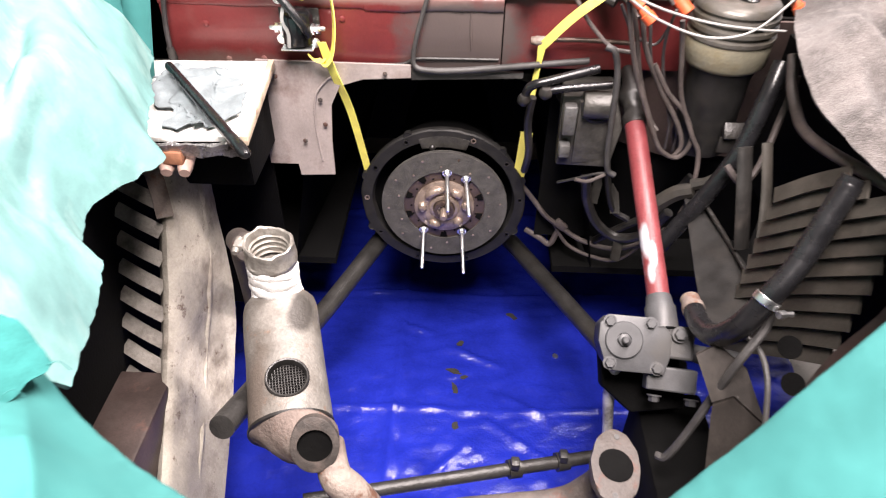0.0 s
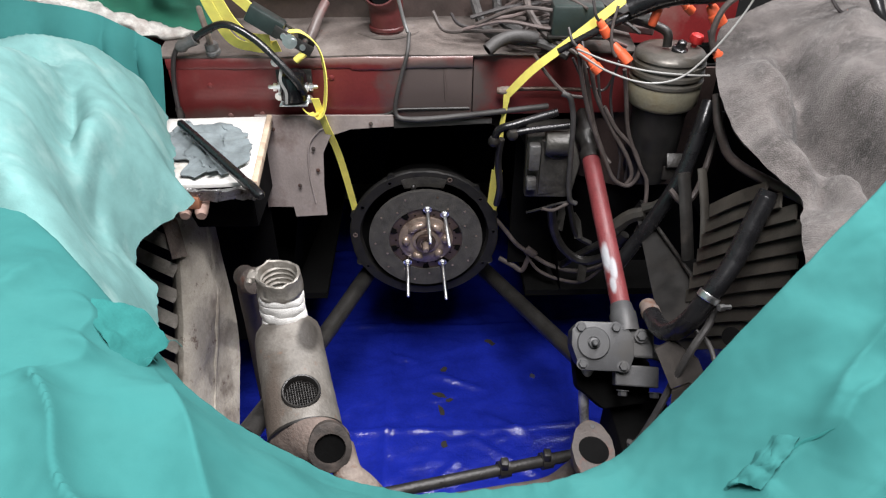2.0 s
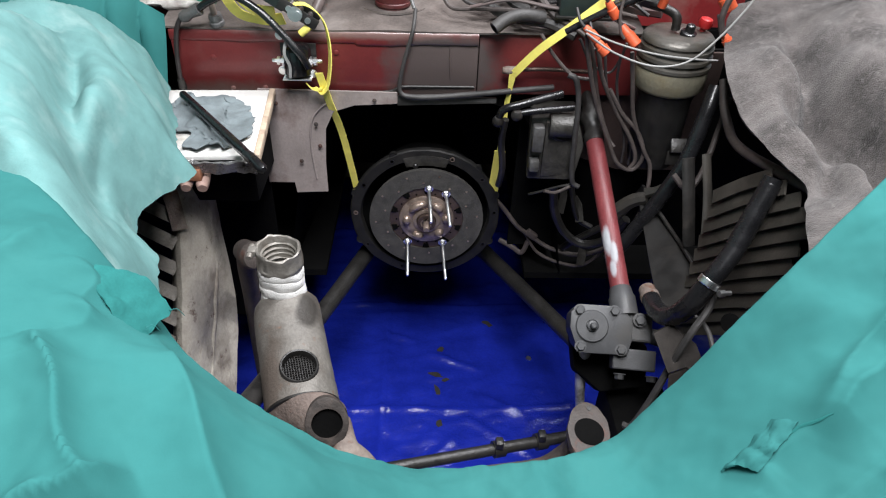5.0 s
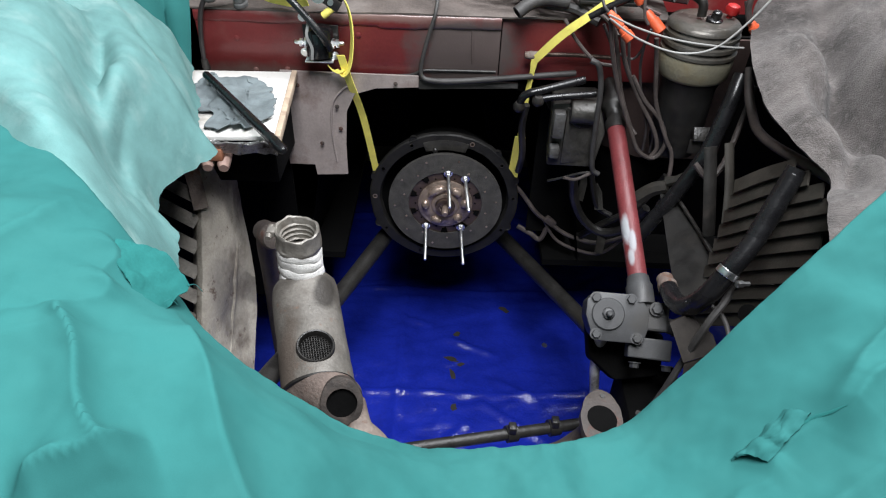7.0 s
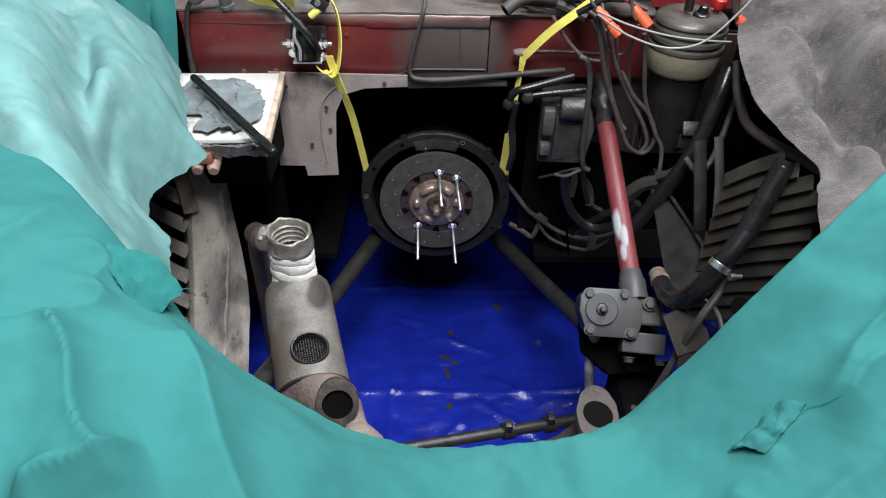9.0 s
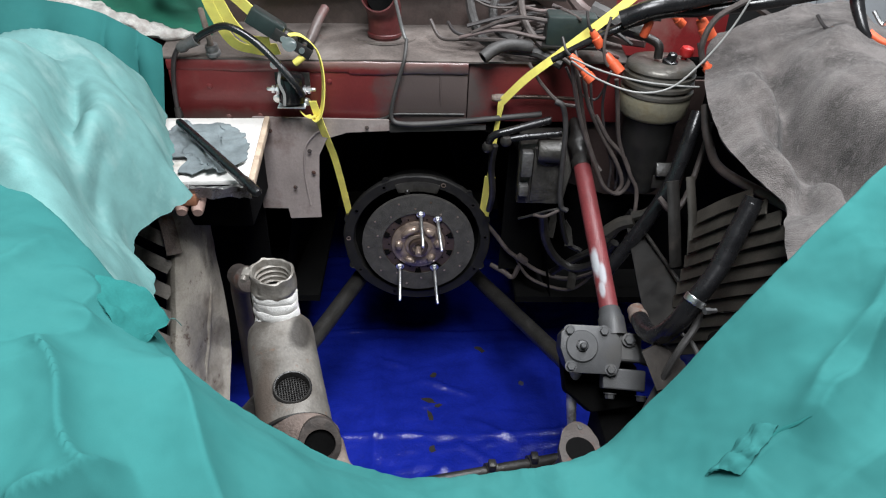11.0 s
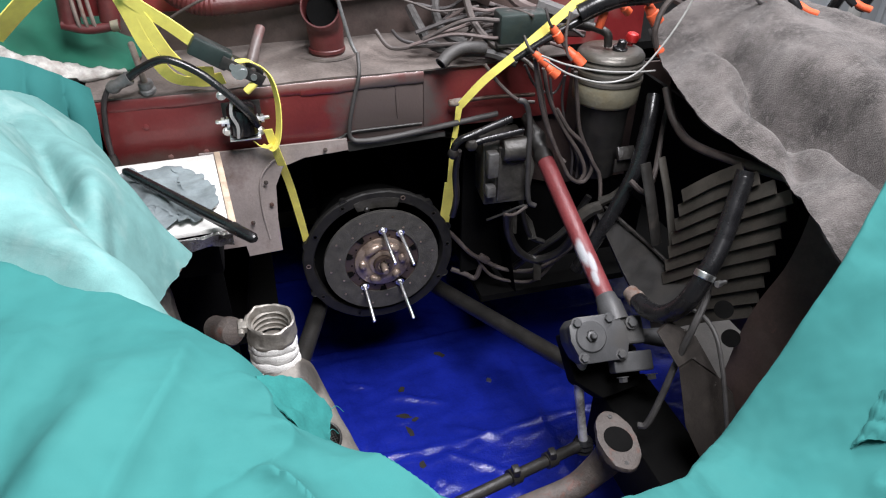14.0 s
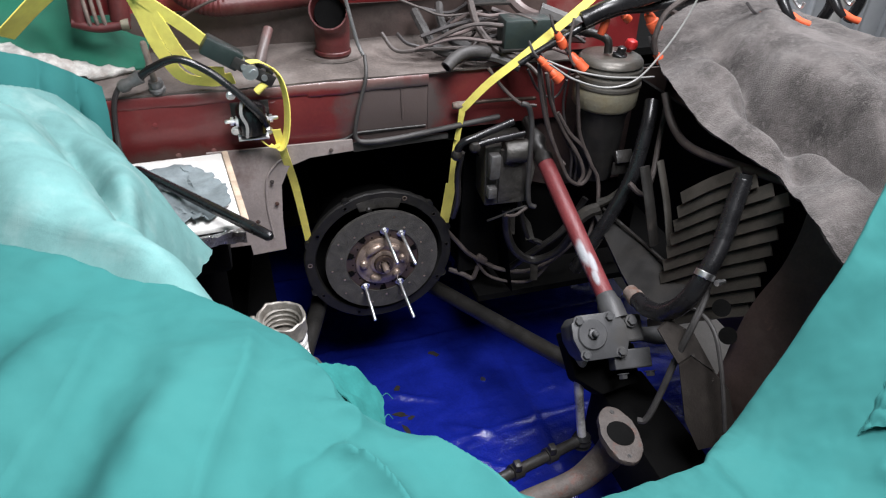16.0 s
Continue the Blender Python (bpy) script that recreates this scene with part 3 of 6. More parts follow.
K = [(-0.501, 1.22, 0.82), (-0.490, 1.185, 0.73), (-0.478, 1.145, 0.64), (-0.462, 1.11, 0.53), (-0.452, 1.06, 0.42), (-0.452, 0.99, 0.33), (-0.445, 0.89, 0.26), (-0.43, 0.76, 0.21), (-0.40, 0.58, 0.18)]
sheet(bm, [[V(*p) + V(-0.03, 0.02, -0.05) for p in O], O, [(V(*a) + V(*b)) / 2 + V(0.004, -0.004, 0.004) for a, b in zip(O, I)], I, K], 0.005, 8, 5,
      lambda p, u, v: p + V(0.5, -0.5, 0.5) * (0.006 * wrinkle(p * 10) + 0.003 * wrinkle(p * 34)))
part("rail", bm, "beige", wing_l, "thick dirty beige painted rail with scabs")
bm = B()
tube(bm, [V(*p) + V(-0.002, -0.003, 0.0) for p in I], [0.005, 0.008, 0.009, 0.008, 0.009, 0.007], 10, 6)
for v in bm.verts:
    v.co += V(0.5, -0.5, 0.5) * 0.006 * wrinkle(v.co * 24)
part("rail_edge", bm, "beige", wing_l)
bm = B()
ribbon(bm, [(-0.545, 1.05, 0.86), (-0.52, 1.03, 0.80), (-0.50, 0.99, 0.735)], 0.03, (0.8, 0.6, 0), 0.004)
part("brace", bm, "rusty", wing_l)
for k in range(9):
    bm = B()
    f = k / 8
    a = V(-0.60, 1.06 - 0.20 * f, 0.83 - 0.375 * f)
    b = V(-0.515, 1.04 - 0.21 * f, 0.795 - 0.375 * f)
    ribbon(bm, [a, (a + b) / 2 + V(0, -0.003, 0.002), b], 0.027, (0.3, 0.6, 0.65), 0.004)
    part("slat", bm, "slat", wing_l)

# inner wing with slats beside the steering box
wing_r = thing("inner_wing", (0.6, 0.8, 0.0), "grimy dark inner wing with slanted louvre slats", "inner wing")
# black sheet put in for shade behind the upper slats
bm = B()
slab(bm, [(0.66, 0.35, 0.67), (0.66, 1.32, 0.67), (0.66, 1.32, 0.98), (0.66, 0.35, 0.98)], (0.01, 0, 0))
part("backing", bm, "shade_black", wing_r)
for k in range(2, 13):
    bm = B()
    a = V(0.503, 0.870, 0.975 - 0.0325 * k)
    f = min(1.0, (1.012 - a.z) / 0.20)
    b = a + V(0.066, -0.182, 0.20 - 0.002 * k) * f
    ribbon(bm, [a, (a + b) / 2 + V(0.002, 0, 0.005), b], 0.0245, (0.25, 0.5, 0.8), 0.004)
    part("slat", bm, "slat_shaded", wing_r)
bm = B()
sheet(bm, [[(0.60, 0.67, 1.06), (0.585, 0.66, 0.90), (0.563, 0.68, 0.77), (0.540, 0.68, 0.62), (0.53, 0.66, 0.45)],
           [(0.63, 0.55, 1.06), (0.62, 0.54, 0.90), (0.60, 0.54, 0.77), (0.575, 0.54, 0.62), (0.56, 0.52, 0.45)],
           [(0.65, 0.40, 1.06), (0.65, 0.38, 0.90), (0.63, 0.38, 0.77), (0.60, 0.38, 0.62), (0.55, 0.38, 0.45)]], 0.004, 5, 5,
      lambda p, u, v: p + V(0.006, 0, 0) * wrinkle(p * 8))
part("wing_skin", bm, "wing_brown", wing_r, "dark reddish-brown pressed skin")
# triangular gusset with a folded edge
bm = B()
slab(bm, [(0.462, 1.10, 0.745), (0.500, 1.11, 0.735), (0.535, 0.86, 0.735), (0.512, 0.79, 0.735), (0.455, 0.84, 0.66), (0.462, 0.95, 0.68)], (0.004, 0.004, -0.012))
part("gusset", bm, "cast", wing_r)
bm = B()
tube(bm, [(0.485, 1.10, 0.755), (0.505, 0.97, 0.748), (0.522, 0.83, 0.742)], 0.004, 8)
part("gusset_edge", bm, "dark", wing_r)
bm = B()
tube(bm, [(0.497, 1.00, 0.915), (0.506, 0.965, 0.84), (0.518, 0.935, 0.755)], 0.014, 10, flat=0.5)
part("upright", bm, "dark", wing_r)
bm = B()
tube(bm, [(0.525, 0.99, 0.93), (0.535, 0.95, 0.85), (0.535, 0.90, 0.76)], 0.010, 10, flat=0.5)
part("upright", bm, "slat_shaded", wing_r)
# lower front stay panel
bm = B()
slab(bm, [(0.414, 0.655, 0.684), (0.445, 0.664, 0.690), (0.500, 0.650, 0.646), (0.540, 0.640, 0.600), (0.540, 0.585, 0.530), (0.476, 0.570, 0.537), (0.432, 0.565, 0.546), (0.409, 0.595, 0.601)], (0.006, 0.010, -0.004))
part("stay_panel", bm, "stay_brown", wing_r)
bm = B()
slab(bm, [(0.393, 0.710, 0.730), (0.429, 0.730, 0.733), (0.470, 0.700, 0.712), (0.500, 0.650, 0.650), (0.447, 0.668, 0.692), (0.414, 0.659, 0.686)], (0.004, 0.010, -0.006))
part("stay_panel", bm, "stay_brown", wing_r)
# black discs laid on the skin paint the dark of two holes
for p in ((0.515, 0.700, 0.766), (0.530, 0.678, 0.712)):
    bm = B()
    lathe(bm, p, (-0.7, -0.5, 0.4), [(0, 0.017), (0.003, 0.017)], 20)
    part("hole_rim", bm, "shade_black", wing_r)


# ---- gearbox with bell housing and clutch disc ----
gb = thing("gearbox", (0, 1.40, 0.35), "black cast-iron bell housing hung by a yellow strap", "gearbox")
HC = V(-0.004, 1.316, 0.556)
HN = V(0, 1, 0)
bm = B()
lathe(bm, HC, HN, [(0.016, 0.161), (0.004, 0.163), (0, 0.166), (0, 0.189), (0.003, 0.192), (0.014, 0.192), (0.016, 0.181)], 72, False)
for v in bm.verts:
    v.co += V(0.002, 0, 0.002) * wrinkle(v.co * 26)
bell = part("bell_flange", bm, "cast", gb)
# housing body and gear case coloured near black for shade behind the flange
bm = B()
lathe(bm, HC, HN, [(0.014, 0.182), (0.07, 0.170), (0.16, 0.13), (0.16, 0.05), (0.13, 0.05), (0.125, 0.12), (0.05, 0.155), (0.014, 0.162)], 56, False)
part("bell_housing", bm, "shade_black", gb)
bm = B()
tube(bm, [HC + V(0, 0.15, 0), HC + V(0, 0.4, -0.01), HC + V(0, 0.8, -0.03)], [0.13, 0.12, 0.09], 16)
part("gear_case", bm, "shade_black", gb)
# plate over the release fork opening, bent to the flange
bm = B()
arc = [radians(90 + d) for d in (-19, -13, -6, 0, 6, 13, 19)]
slab(bm, [HC + V(math.cos(a) * 0.176, -0.001, math.sin(a) * 0.176) for a in arc] + [HC + V(math.cos(a) * 0.149, -0.001, math.sin(a) * 0.149) for a in arc[::-1]], (0, 0.012, 0), 0.002)
part("release_fork_cover", bm, "fork_plate", gb)
bm = B()
lathe(bm, HC + V(-0.026, -0.001, 0.148), (0, -1, 0), [(0, 0.007), (0.004, 0.007), (0.007, 0.004)], 14)
part("cover_screw", bm, "dark", gb)
for k, a in enumerate((69, 118, 178, 4, 38, 150, 212, 250, 290, 330)):
    a = radians(a)
    bm = B()
    lathe(bm, HC + V(math.cos(a) * 0.1785, -0.0005, math.sin(a) * 0.1785), -HN, [(0, 0.0062), (0.0012, 0.0062), (0.0012, 0.0042), (0.0, 0.004)], 14)
    part("bolt_hole", bm, "steel" if k in (0, 2) else "dark", bell)
for a in (20, 47, 115, 160, 205, 335):
    bm = B()
    a = radians(a)
    lathe(bm, HC + V(math.cos(a) * 0.188, 0.007, math.sin(a) * 0.188), HN, [(-0.006, 0.0095), (-0.007, 0.0105), (0.006, 0.0105)], 16)
    part("lug", bm, "cast", bell)

DC = V(-0.001, 1.299, 0.556)
disc = thing("clutch_disc", DC, "clutch disc with dark linings and bare pressed-steel hub", "clutch disc")


def ring_plate(bm, c, r0, r1, y0, y1, seg=64):
    lathe(bm, c, (0, 1, 0), [(y0, r0), (y0, r1), (y1, r1), (y1, r0), (y0, r0)], seg, False)


bm = B()
ring_plate(bm, DC, 0.094, 0.1455, 0, 0.004)
lining = part("friction_lining", bm, "lining", disc)
bm = B()
ring_plate(bm, DC, 0.094, 0.1455, 0.006, 0.010)
part("friction_lining", bm, "lining", disc)
bm = B()
ring_plate(bm, DC, 0.03, 0.138, 0.004, 0.006)
carrier = part("carrier_plate", bm, "brown_steel", disc)
# slots and rivet holes are near-black inlays for unlit openings, not cut
for k in range(10):
    a = 2 * math.pi * (k + 0.5) / 10
    bm = B()
    out = []
    for r, da in ((0.079, -0.075), (0.092, -0.10), (0.092, 0.10), (0.079, 0.075)):
        out.append(DC + V(math.cos(a + da) * r, 0.0015, math.sin(a + da) * r))
    slab(bm, out, (0, 0.002, 0))
    part("slot", bm, "shade_black", carrier)
for k in range(20):
    a = 2 * math.pi * (k + 0.25) / 20
    bm = B()
    r = 0.108 if k % 2 else 0.130
    lathe(bm, DC + V(math.cos(a) * r, 0.0, math.sin(a) * r), (0, -1, 0), [(0, 0.0028), (0.0008, 0.0028), (0.0012, 0.0015)], 10)
    part("rivet", bm, "steel", lining)
for k in range(20):
    a = 2 * math.pi * (k + 0.1) / 20
    bm = B()
    lathe(bm, DC + V(math.cos(a) * 0.0765, 0.0038, math.sin(a) * 0.0765), (0, -1, 0), [(0, 0.0024), (0.0006, 0.0024), (0.0007, 0.0)], 8, False)
    part("rivet_hole", bm, "shade_black", carrier)
bm = B()
lathe(bm, DC + V(0, 0.003, 0), (0, -1, 0), [(0, 0.070), (0.004, 0.0695), (0.006, 0.066), (0.006, 0.060), (0.009, 0.056), (0.010, 0.048), (0.009, 0.036), (0.006, 0.032), (0.004, 0.026), (0.004, 0.0265)], 56, False)
hub = part("hub_plate", bm, "steel", disc)
for k, (mid_a, half) in enumerate(((118, 0.52), (55, 0.30), (8, 0.24), (-48, 0.24), (-115, 0.30), (178, 0.26))):
    a = radians(mid_a)
    bm = B()
    pts = [DC + V(math.cos(a + d * half) * 0.050, -0.006, math.sin(a + d * half) * 0.050) for d in (-1.0, -0.6, 0.0, 0.6, 1.0)]
    tube(bm, pts, [0.004, 0.0095, 0.011, 0.0095, 0.004], 14, 5)
    part("damper_spring_cover", bm, "steel", hub)
bm = B()
lathe(bm, DC + V(0, -0.004, 0), (0, -1, 0), [(0, 0.035), (0.004, 0.035), (0.007, 0.031), (0.007, 0.026), (0.004, 0.025)], 40, False)
part("hub_collar", bm, "steel", hub)
bm = B()
lathe(bm, DC + V(0, 0.01, 0), (0, -1, 0), [(0, 0.026), (0.022, 0.024), (0.030, 0.023), (0.030, 0.015), (0.0, 0.014)], 32, False)
part("splined_hub", bm, "brown_steel", disc)
bm = B()
for k in range(10):
    a = 2 * math.pi * k / 10
    block(bm, DC + V(math.cos(a) * 0.0145, -0.008, math.sin(a) * 0.0145), (0.004, 0.024, 0.004), 0.0)
part("spline_teeth", bm, "steel", disc)
bm = B()
lathe(bm, DC + V(0, 0.09, 0), (0, -1, 0), [(0, 0.0125), (0.085, 0.0125), (0.1, 0.011), (0.1, 0.008), (0.135, 0.008), (0.138, 0.006)], 20)
part("input_shaft", bm, "steel", disc)

for bx, bz, tip in ((-0.049, 0.486, V(-0.047, 1.193, 0.456)), (0.042, 0.484, V(0.049, 1.180, 0.456)), (0.004, 0.648, V(0.010, 1.190, 0.622)), (0.047, 0.634, V(0.056, 1.195, 0.608))):
    base = V(bx, 1.297, bz)
    st = thing("guide_stud", base, "bright zinc-plated long stud with nut and washer in clutch disc", "stud", group="studs in the clutch disc")
    ax = (tip - base).normalized()
    ln = (tip - base).length
    bm = B()
    lathe(bm, base, ax, [(0, 0.0042), (ln - 0.002, 0.0042), (ln, 0.0032)], 12)
    part("rod", bm, "chrome", st)
    bm = B()
    lathe(bm, base - ax * 0.002, ax, [(0, 0.011), (0.002, 0.011)], 20)
    part("washer", bm, "chrome", st)
    bm = B()
    hexhead(bm, base, ax, 0.0078, 0.007)
    part("nut", bm, "chrome", st)

# ---- diagonal stays under the gearbox ----
for name_pts, lab in (([(0.165, 1.50, 0.315), (0.204, 1.40, 0.335), (0.319, 1.10, 0.396), (0.425, 0.825, 0.452)], "oily dark round stay bar running to the steering box"),
                      ([(-0.150, 1.42, 0.385), (-0.185, 1.30, 0.400), (-0.258, 1.08, 0.415), (-0.300, 0.85, 0.50), (-0.320, 0.64, 0.60)], "oily dark round stay bar behind the exhaust canister")):
    bm = B()
    tube(bm, name_pts, [0.0225, 0.0215, 0.0205, 0.0205], 18)
    tagged(part("stay_bar", bm, "arm"), lab, "stay bar", group="stays under the gearbox")

# ---- exhaust canister with bandaged pipe ----
ex = thing("exhaust_canister", (-0.25, 0.86, 0.36), "weathered grey exhaust canister with white bandaged inlet pipe", "exhaust")
TOP, MID, LOW = V(-0.280, 0.882, 0.774), V(-0.283, 0.890, 0.625), V(-0.219, 0.661, 0.573)
ax = (LOW - MID).normalized()
pa = (MID - TOP).normalized()
bm = B()
lathe(bm, MID, ax, [(-0.002, 0.040), (0.0, 0.050), (0.004, 0.058), (0.012, 0.063), (0.022, 0.065)] + [(0.026 + 0.0031 * k, 0.065 + 0.00002 * k) for k in range(71)], 112)
for v in bm.verts:
    v.co += V(0.0012, 0.0012, 0.0012) * wrinkle(v.co * 18)
side = V(0.135, -0.183, 0.974).normalized()
side = (side - ax * side.dot(ax)).normalized()
hole = MID.lerp(LOW, 0.765) + side * 0.0660
# the side port goes through the wall
bmesh.ops.delete(bm, geom=[f for f in bm.faces if (f.calc_center_median() - hole).dot(side) > -0.03 and ((f.calc_center_median() - hole) - side * (f.calc_center_median() - hole).dot(side)).length < 0.0315], context="FACES")
part("canister_body", bm, "muffler", ex)
bm = B()
lathe(bm, TOP, pa, [(0.0, 0.037), (-0.002, 0.040), (0.0, 0.043), (0.006, 0.043), (0.03, 0.0425), (0.034, 0.044), (0.04, 0.043), (0.05, 0.038), (0.05, 0.034), (0.012, 0.034), (0.0, 0.037)], 36, False)
for v in bm.verts:
    v.co += pa * 0.006 * wrinkle(v.co * 45) + V(0.003, 0.003, 0) * wrinkle(v.co * 30)
part("inlet_collar", bm, "dull_steel", ex, "dull steel collar with torn edge")
bm = B()
for k in range(4):
    lathe(bm, TOP + pa * (0.012 + 0.012 * k), pa, [(0, 0.034), (0.003, 0.031), (0.006, 0.034)], 28, False)
lathe(bm, TOP + pa * 0.06, pa, [(0, 0.034), (0.001, 0.0)], 28, False)
part("inner_coil", bm, "dull_steel", ex)
bm = B()
prof = [(0.042, 0.036)]
for k in range(5):
    h0 = 0.044 + 0.0215 * k
    prof += [(h0, 0.0413 + 0.0008 * k), (h0 + 0.003, 0.0424 + 0.0008 * k), (h0 + 0.011, 0.0425 + 0.0008 * k), (h0 + 0.0175, 0.0424 + 0.0008 * k), (h0 + 0.0213, 0.0412 + 0.0008 * k)]
lathe(bm, TOP, pa, prof, 40, False)
for v in bm.verts:
    v.co += V(1, 0.4, 0.6) * 0.0034 * wrinkle(v.co * 40) + pa * 0.006 * wrinkle(v.co * 18) + pa * 0.011 * math.sin(math.atan2(v.co.y - 0.885, v.co.x + 0.281) + 0.6)
part("bandage", bm, "wrap", ex, "white wrapped heat bandage")
bm = B()
lathe(bm, MID - pa * 0.006, pa, [(0, 0.044), (0.004, 0.050), (0.010, 0.050), (0.014, 0.046)], 32)
part("clamp_ring", bm, "muffler", ex)
bm = B()
lathe(bm, hole, side, [(-0.018, 0.0345), (0.001, 0.0345), (0.003, 0.0330), (0.002, 0.0305), (-0.004, 0.0295), (-0.030, 0.0290)], 32, False)
side_port = part("side_port", bm, "arm", ex)
# black disc inside the port stands in for its unlit depth
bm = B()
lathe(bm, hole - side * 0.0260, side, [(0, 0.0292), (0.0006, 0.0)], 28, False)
part("port_bore", bm, "shade_black", side_port)
gx = side.cross(ax).normalized()
bm = B()
for k in range(-6, 7):
    hl = math.sqrt(max(0.00002, 0.0285**2 - (k * 0.0046) ** 2))
    for p, q in ((gx, ax), (ax, gx)):
        m = hole - side * 0.0120 + p * 0.0046 * k
        tube(bm, [m - q * hl, m + q * hl], 0.0008, 5, 2)
part("port_gauze", bm, "dark", side_port, "dirty wire gauze")
bm = B()
lathe(bm, MID + ax * 0.240, ax, [(0, 0.0665), (0.001, 0.0685), (0.006, 0.0685), (0.007, 0.064)], 48, False)
part("rim_band", bm, "dark", ex)
# end cap drawn in to the outlet
pd = V(0.16, -0.78, 0.52).normalized()
pc = V(-0.166, 0.600, 0.618)
loops = []
for k in range(9):
    f = k / 8
    c = (MID + ax * 0.246).lerp(pc - pd * 0.012, f**1.15)
    nv_ = ax.lerp(pd, f).normalized()
    u = nv_.cross(V(1, 0, 0.2)).normalized()
    w = nv_.cross(u)
    r = 0.0655 + (0.037 - 0.0655) * (f**0.8) + 0.006 * math.sin(math.pi * f)
    loops.append([c + r * (math.cos(a) * u + math.sin(a) * w) for a in (2 * math.pi * j / 40 for j in range(40))])
bm = B()
rings(bm, loops, True, False)
for v in bm.verts:
    v.co += V(0.002, 0.002, 0.002) * wrinkle(v.co * 26)
part("outlet_cone", bm, "rusty", ex)
bm = B()
eu = pd.cross(V(1, 0.2, 0)).normalized()
ew = pd.cross(eu)
out, inn = [], []
for k in range(40):
    a = 2 * math.pi * k / 40
    r = 0.0365 + 0.010 * max(0.0, math.cos(a)) ** 3 + 0.004 * max(0.0, -math.cos(a)) ** 3
    out.append(pc + r * (math.cos(a) * eu + math.sin(a) * ew))
    inn.append(pc + 0.0265 * (math.cos(a) * eu + math.sin(a) * ew))
rings(bm, [[p - pd * 0.016 for p in out], [p - pd * 0.001 for p in out], [p + (pc - p) * 0.06 for p in out], inn, [p - pd * 0.03 for p in inn]], True, False)
part("outlet_port", bm, "soot_rust", ex)
# black disc just inside the outlet gives its inner shade
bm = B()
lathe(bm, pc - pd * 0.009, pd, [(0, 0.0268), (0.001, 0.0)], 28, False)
part("port_bore", bm, "shade_black", ex)
bm = B()
tube(bm, [pc + V(0.012, 0.040, -0.045), V(-0.138, 0.588, 0.566), V(-0.112, 0.575, 0.540), V(-0.085, 0.572, 0.48), V(-0.07, 0.575, 0.38)], [0.022, 0.026, 0.027, 0.027], 18)
part("down_pipe", bm, "rusty", ex)
# worm-drive clip on the collar
bm = B()
block(bm, TOP + V(-0.047, -0.006, -0.004), (0.016, 0.02, 0.014), 0.003)
lathe(bm, TOP + V(-0.050, -0.024, -0.006), (0, 1, 0.1), [(0, 0.005), (0.006, 0.0065), (0.034, 0.0065), (0.036, 0.004)], 10)
part("collar_clip", bm, "dull_steel", ex)

sp2 = thing("pipe_stub", (-0.36, 0.98, 0.66), "rust-brown capped pipe stub behind the exhaust collar", "pipe")
bm = B()
lathe(bm, (-0.392, 1.03, 0.655), V(0.5, -0.7, 0.3), [(0, 0.024), (0.04, 0.025), (0.048, 0.029), (0.060, 0.029), (0.070, 0.024), (0.074, 0.010)], 24)
part("stub", bm, "rusty_dark", sp2)
bm = B()
tube(bm, [(-0.385, 1.02, 0.655), (-0.40, 1.05, 0.60), (-0.41, 1.08, 0.48), (-0.42, 1.10, 0.30), (-0.42, 1.10, 0.03)], 0.020, 14)
part("down_leg", bm, "rusty_dark", sp2)

# ---- steering box, column and drop arm ----
sb = thing("steering_box", (0.33, 0.80, 0.58), "dark grey cast steering box with bolted cover", "steering box")
nrm = V(-0.06, -0.70, 0.71).normalized()
across = V(0.985, -0.10, -0.02).normalized()
upv = nrm.cross(across).normalized() * -1
if upv.z < 0:
    upv = -upv
BC = V(0.335, 0.80, 0.650)


def on_box(u, v, w=0.0):
    return BC + across * u + upv * v + nrm * w


bm = B()
out = [(-0.062, 0.030), (-0.048, 0.046), (0.02, 0.048), (0.042, 0.040), (0.056, 0.02), (0.056, -0.015), (0.048, -0.043), (-0.034, -0.046), (-0.05, -0.03), (-0.062, 0.0)]
slab(bm, [on_box(u, v, -0.004) for u, v in out], nrm * 0.012, 0.002)
cover = part("cover_plate", bm, "box", sb)
bm = B()
slab(bm, [on_box(u * 0.97, v * 0.97, -0.065) for u, v in out], nrm * 0.06, 0.004)
part("case", bm, "box", sb)
bm = B()
lathe(bm, on_box(-0.021, 0.006, 0.007), nrm, [(0, 0.031), (0.004, 0.031), (0.006, 0.029), (0.006, 0.012), (0.004, 0.011)], 36)
boss = part("adjuster_boss", bm, "box", cover)
bm = B()
hexhead(bm, on_box(-0.021, 0.006, 0.012), nrm, 0.011, 0.007)
lathe(bm, on_box(-0.021, 0.006, 0.018), nrm, [(0, 0.006), (0.012, 0.006), (0.014, 0.004)], 16)
part("adjuster_screw", bm, "box", sb)
for u, v in ((-0.046, 0.034), (0.020, 0.038), (-0.040, -0.034), (0.036, -0.034)):
    bolt("cover_bolt", on_box(u, v, 0.007), nrm, "box", cover, 0.0085, 0.008)
bm = B()
block(bm, on_box(0.072, 0.012, -0.035), (0.05, 0.056, 0.06), 0.005, Matrix(((across.x, upv.x, nrm.x, 0), (across.y, upv.y, nrm.y, 0), (across.z, upv.z, nrm.z, 0), (0, 0, 0, 1))))
block(bm, on_box(0.066, -0.050, -0.024), (0.082, 0.040, 0.034), 0.003, Matrix(((across.x, upv.x, nrm.x, 0), (across.y, upv.y, nrm.y, 0), (across.z, upv.z, nrm.z, 0), (0, 0, 0, 1))))
part("mounting_block", bm, "box", sb, angle=22)
bolt("mount_bolt", on_box(0.070, 0.026, 0.002), nrm, "box", sb, 0.010, 0.008)
for u, v in ((0.040, -0.078), (0.100, -0.078)):
    bolt("mount_bolt", on_box(u, v, -0.01), -upv, "box", sb, 0.009, 0.010)
bm = B()
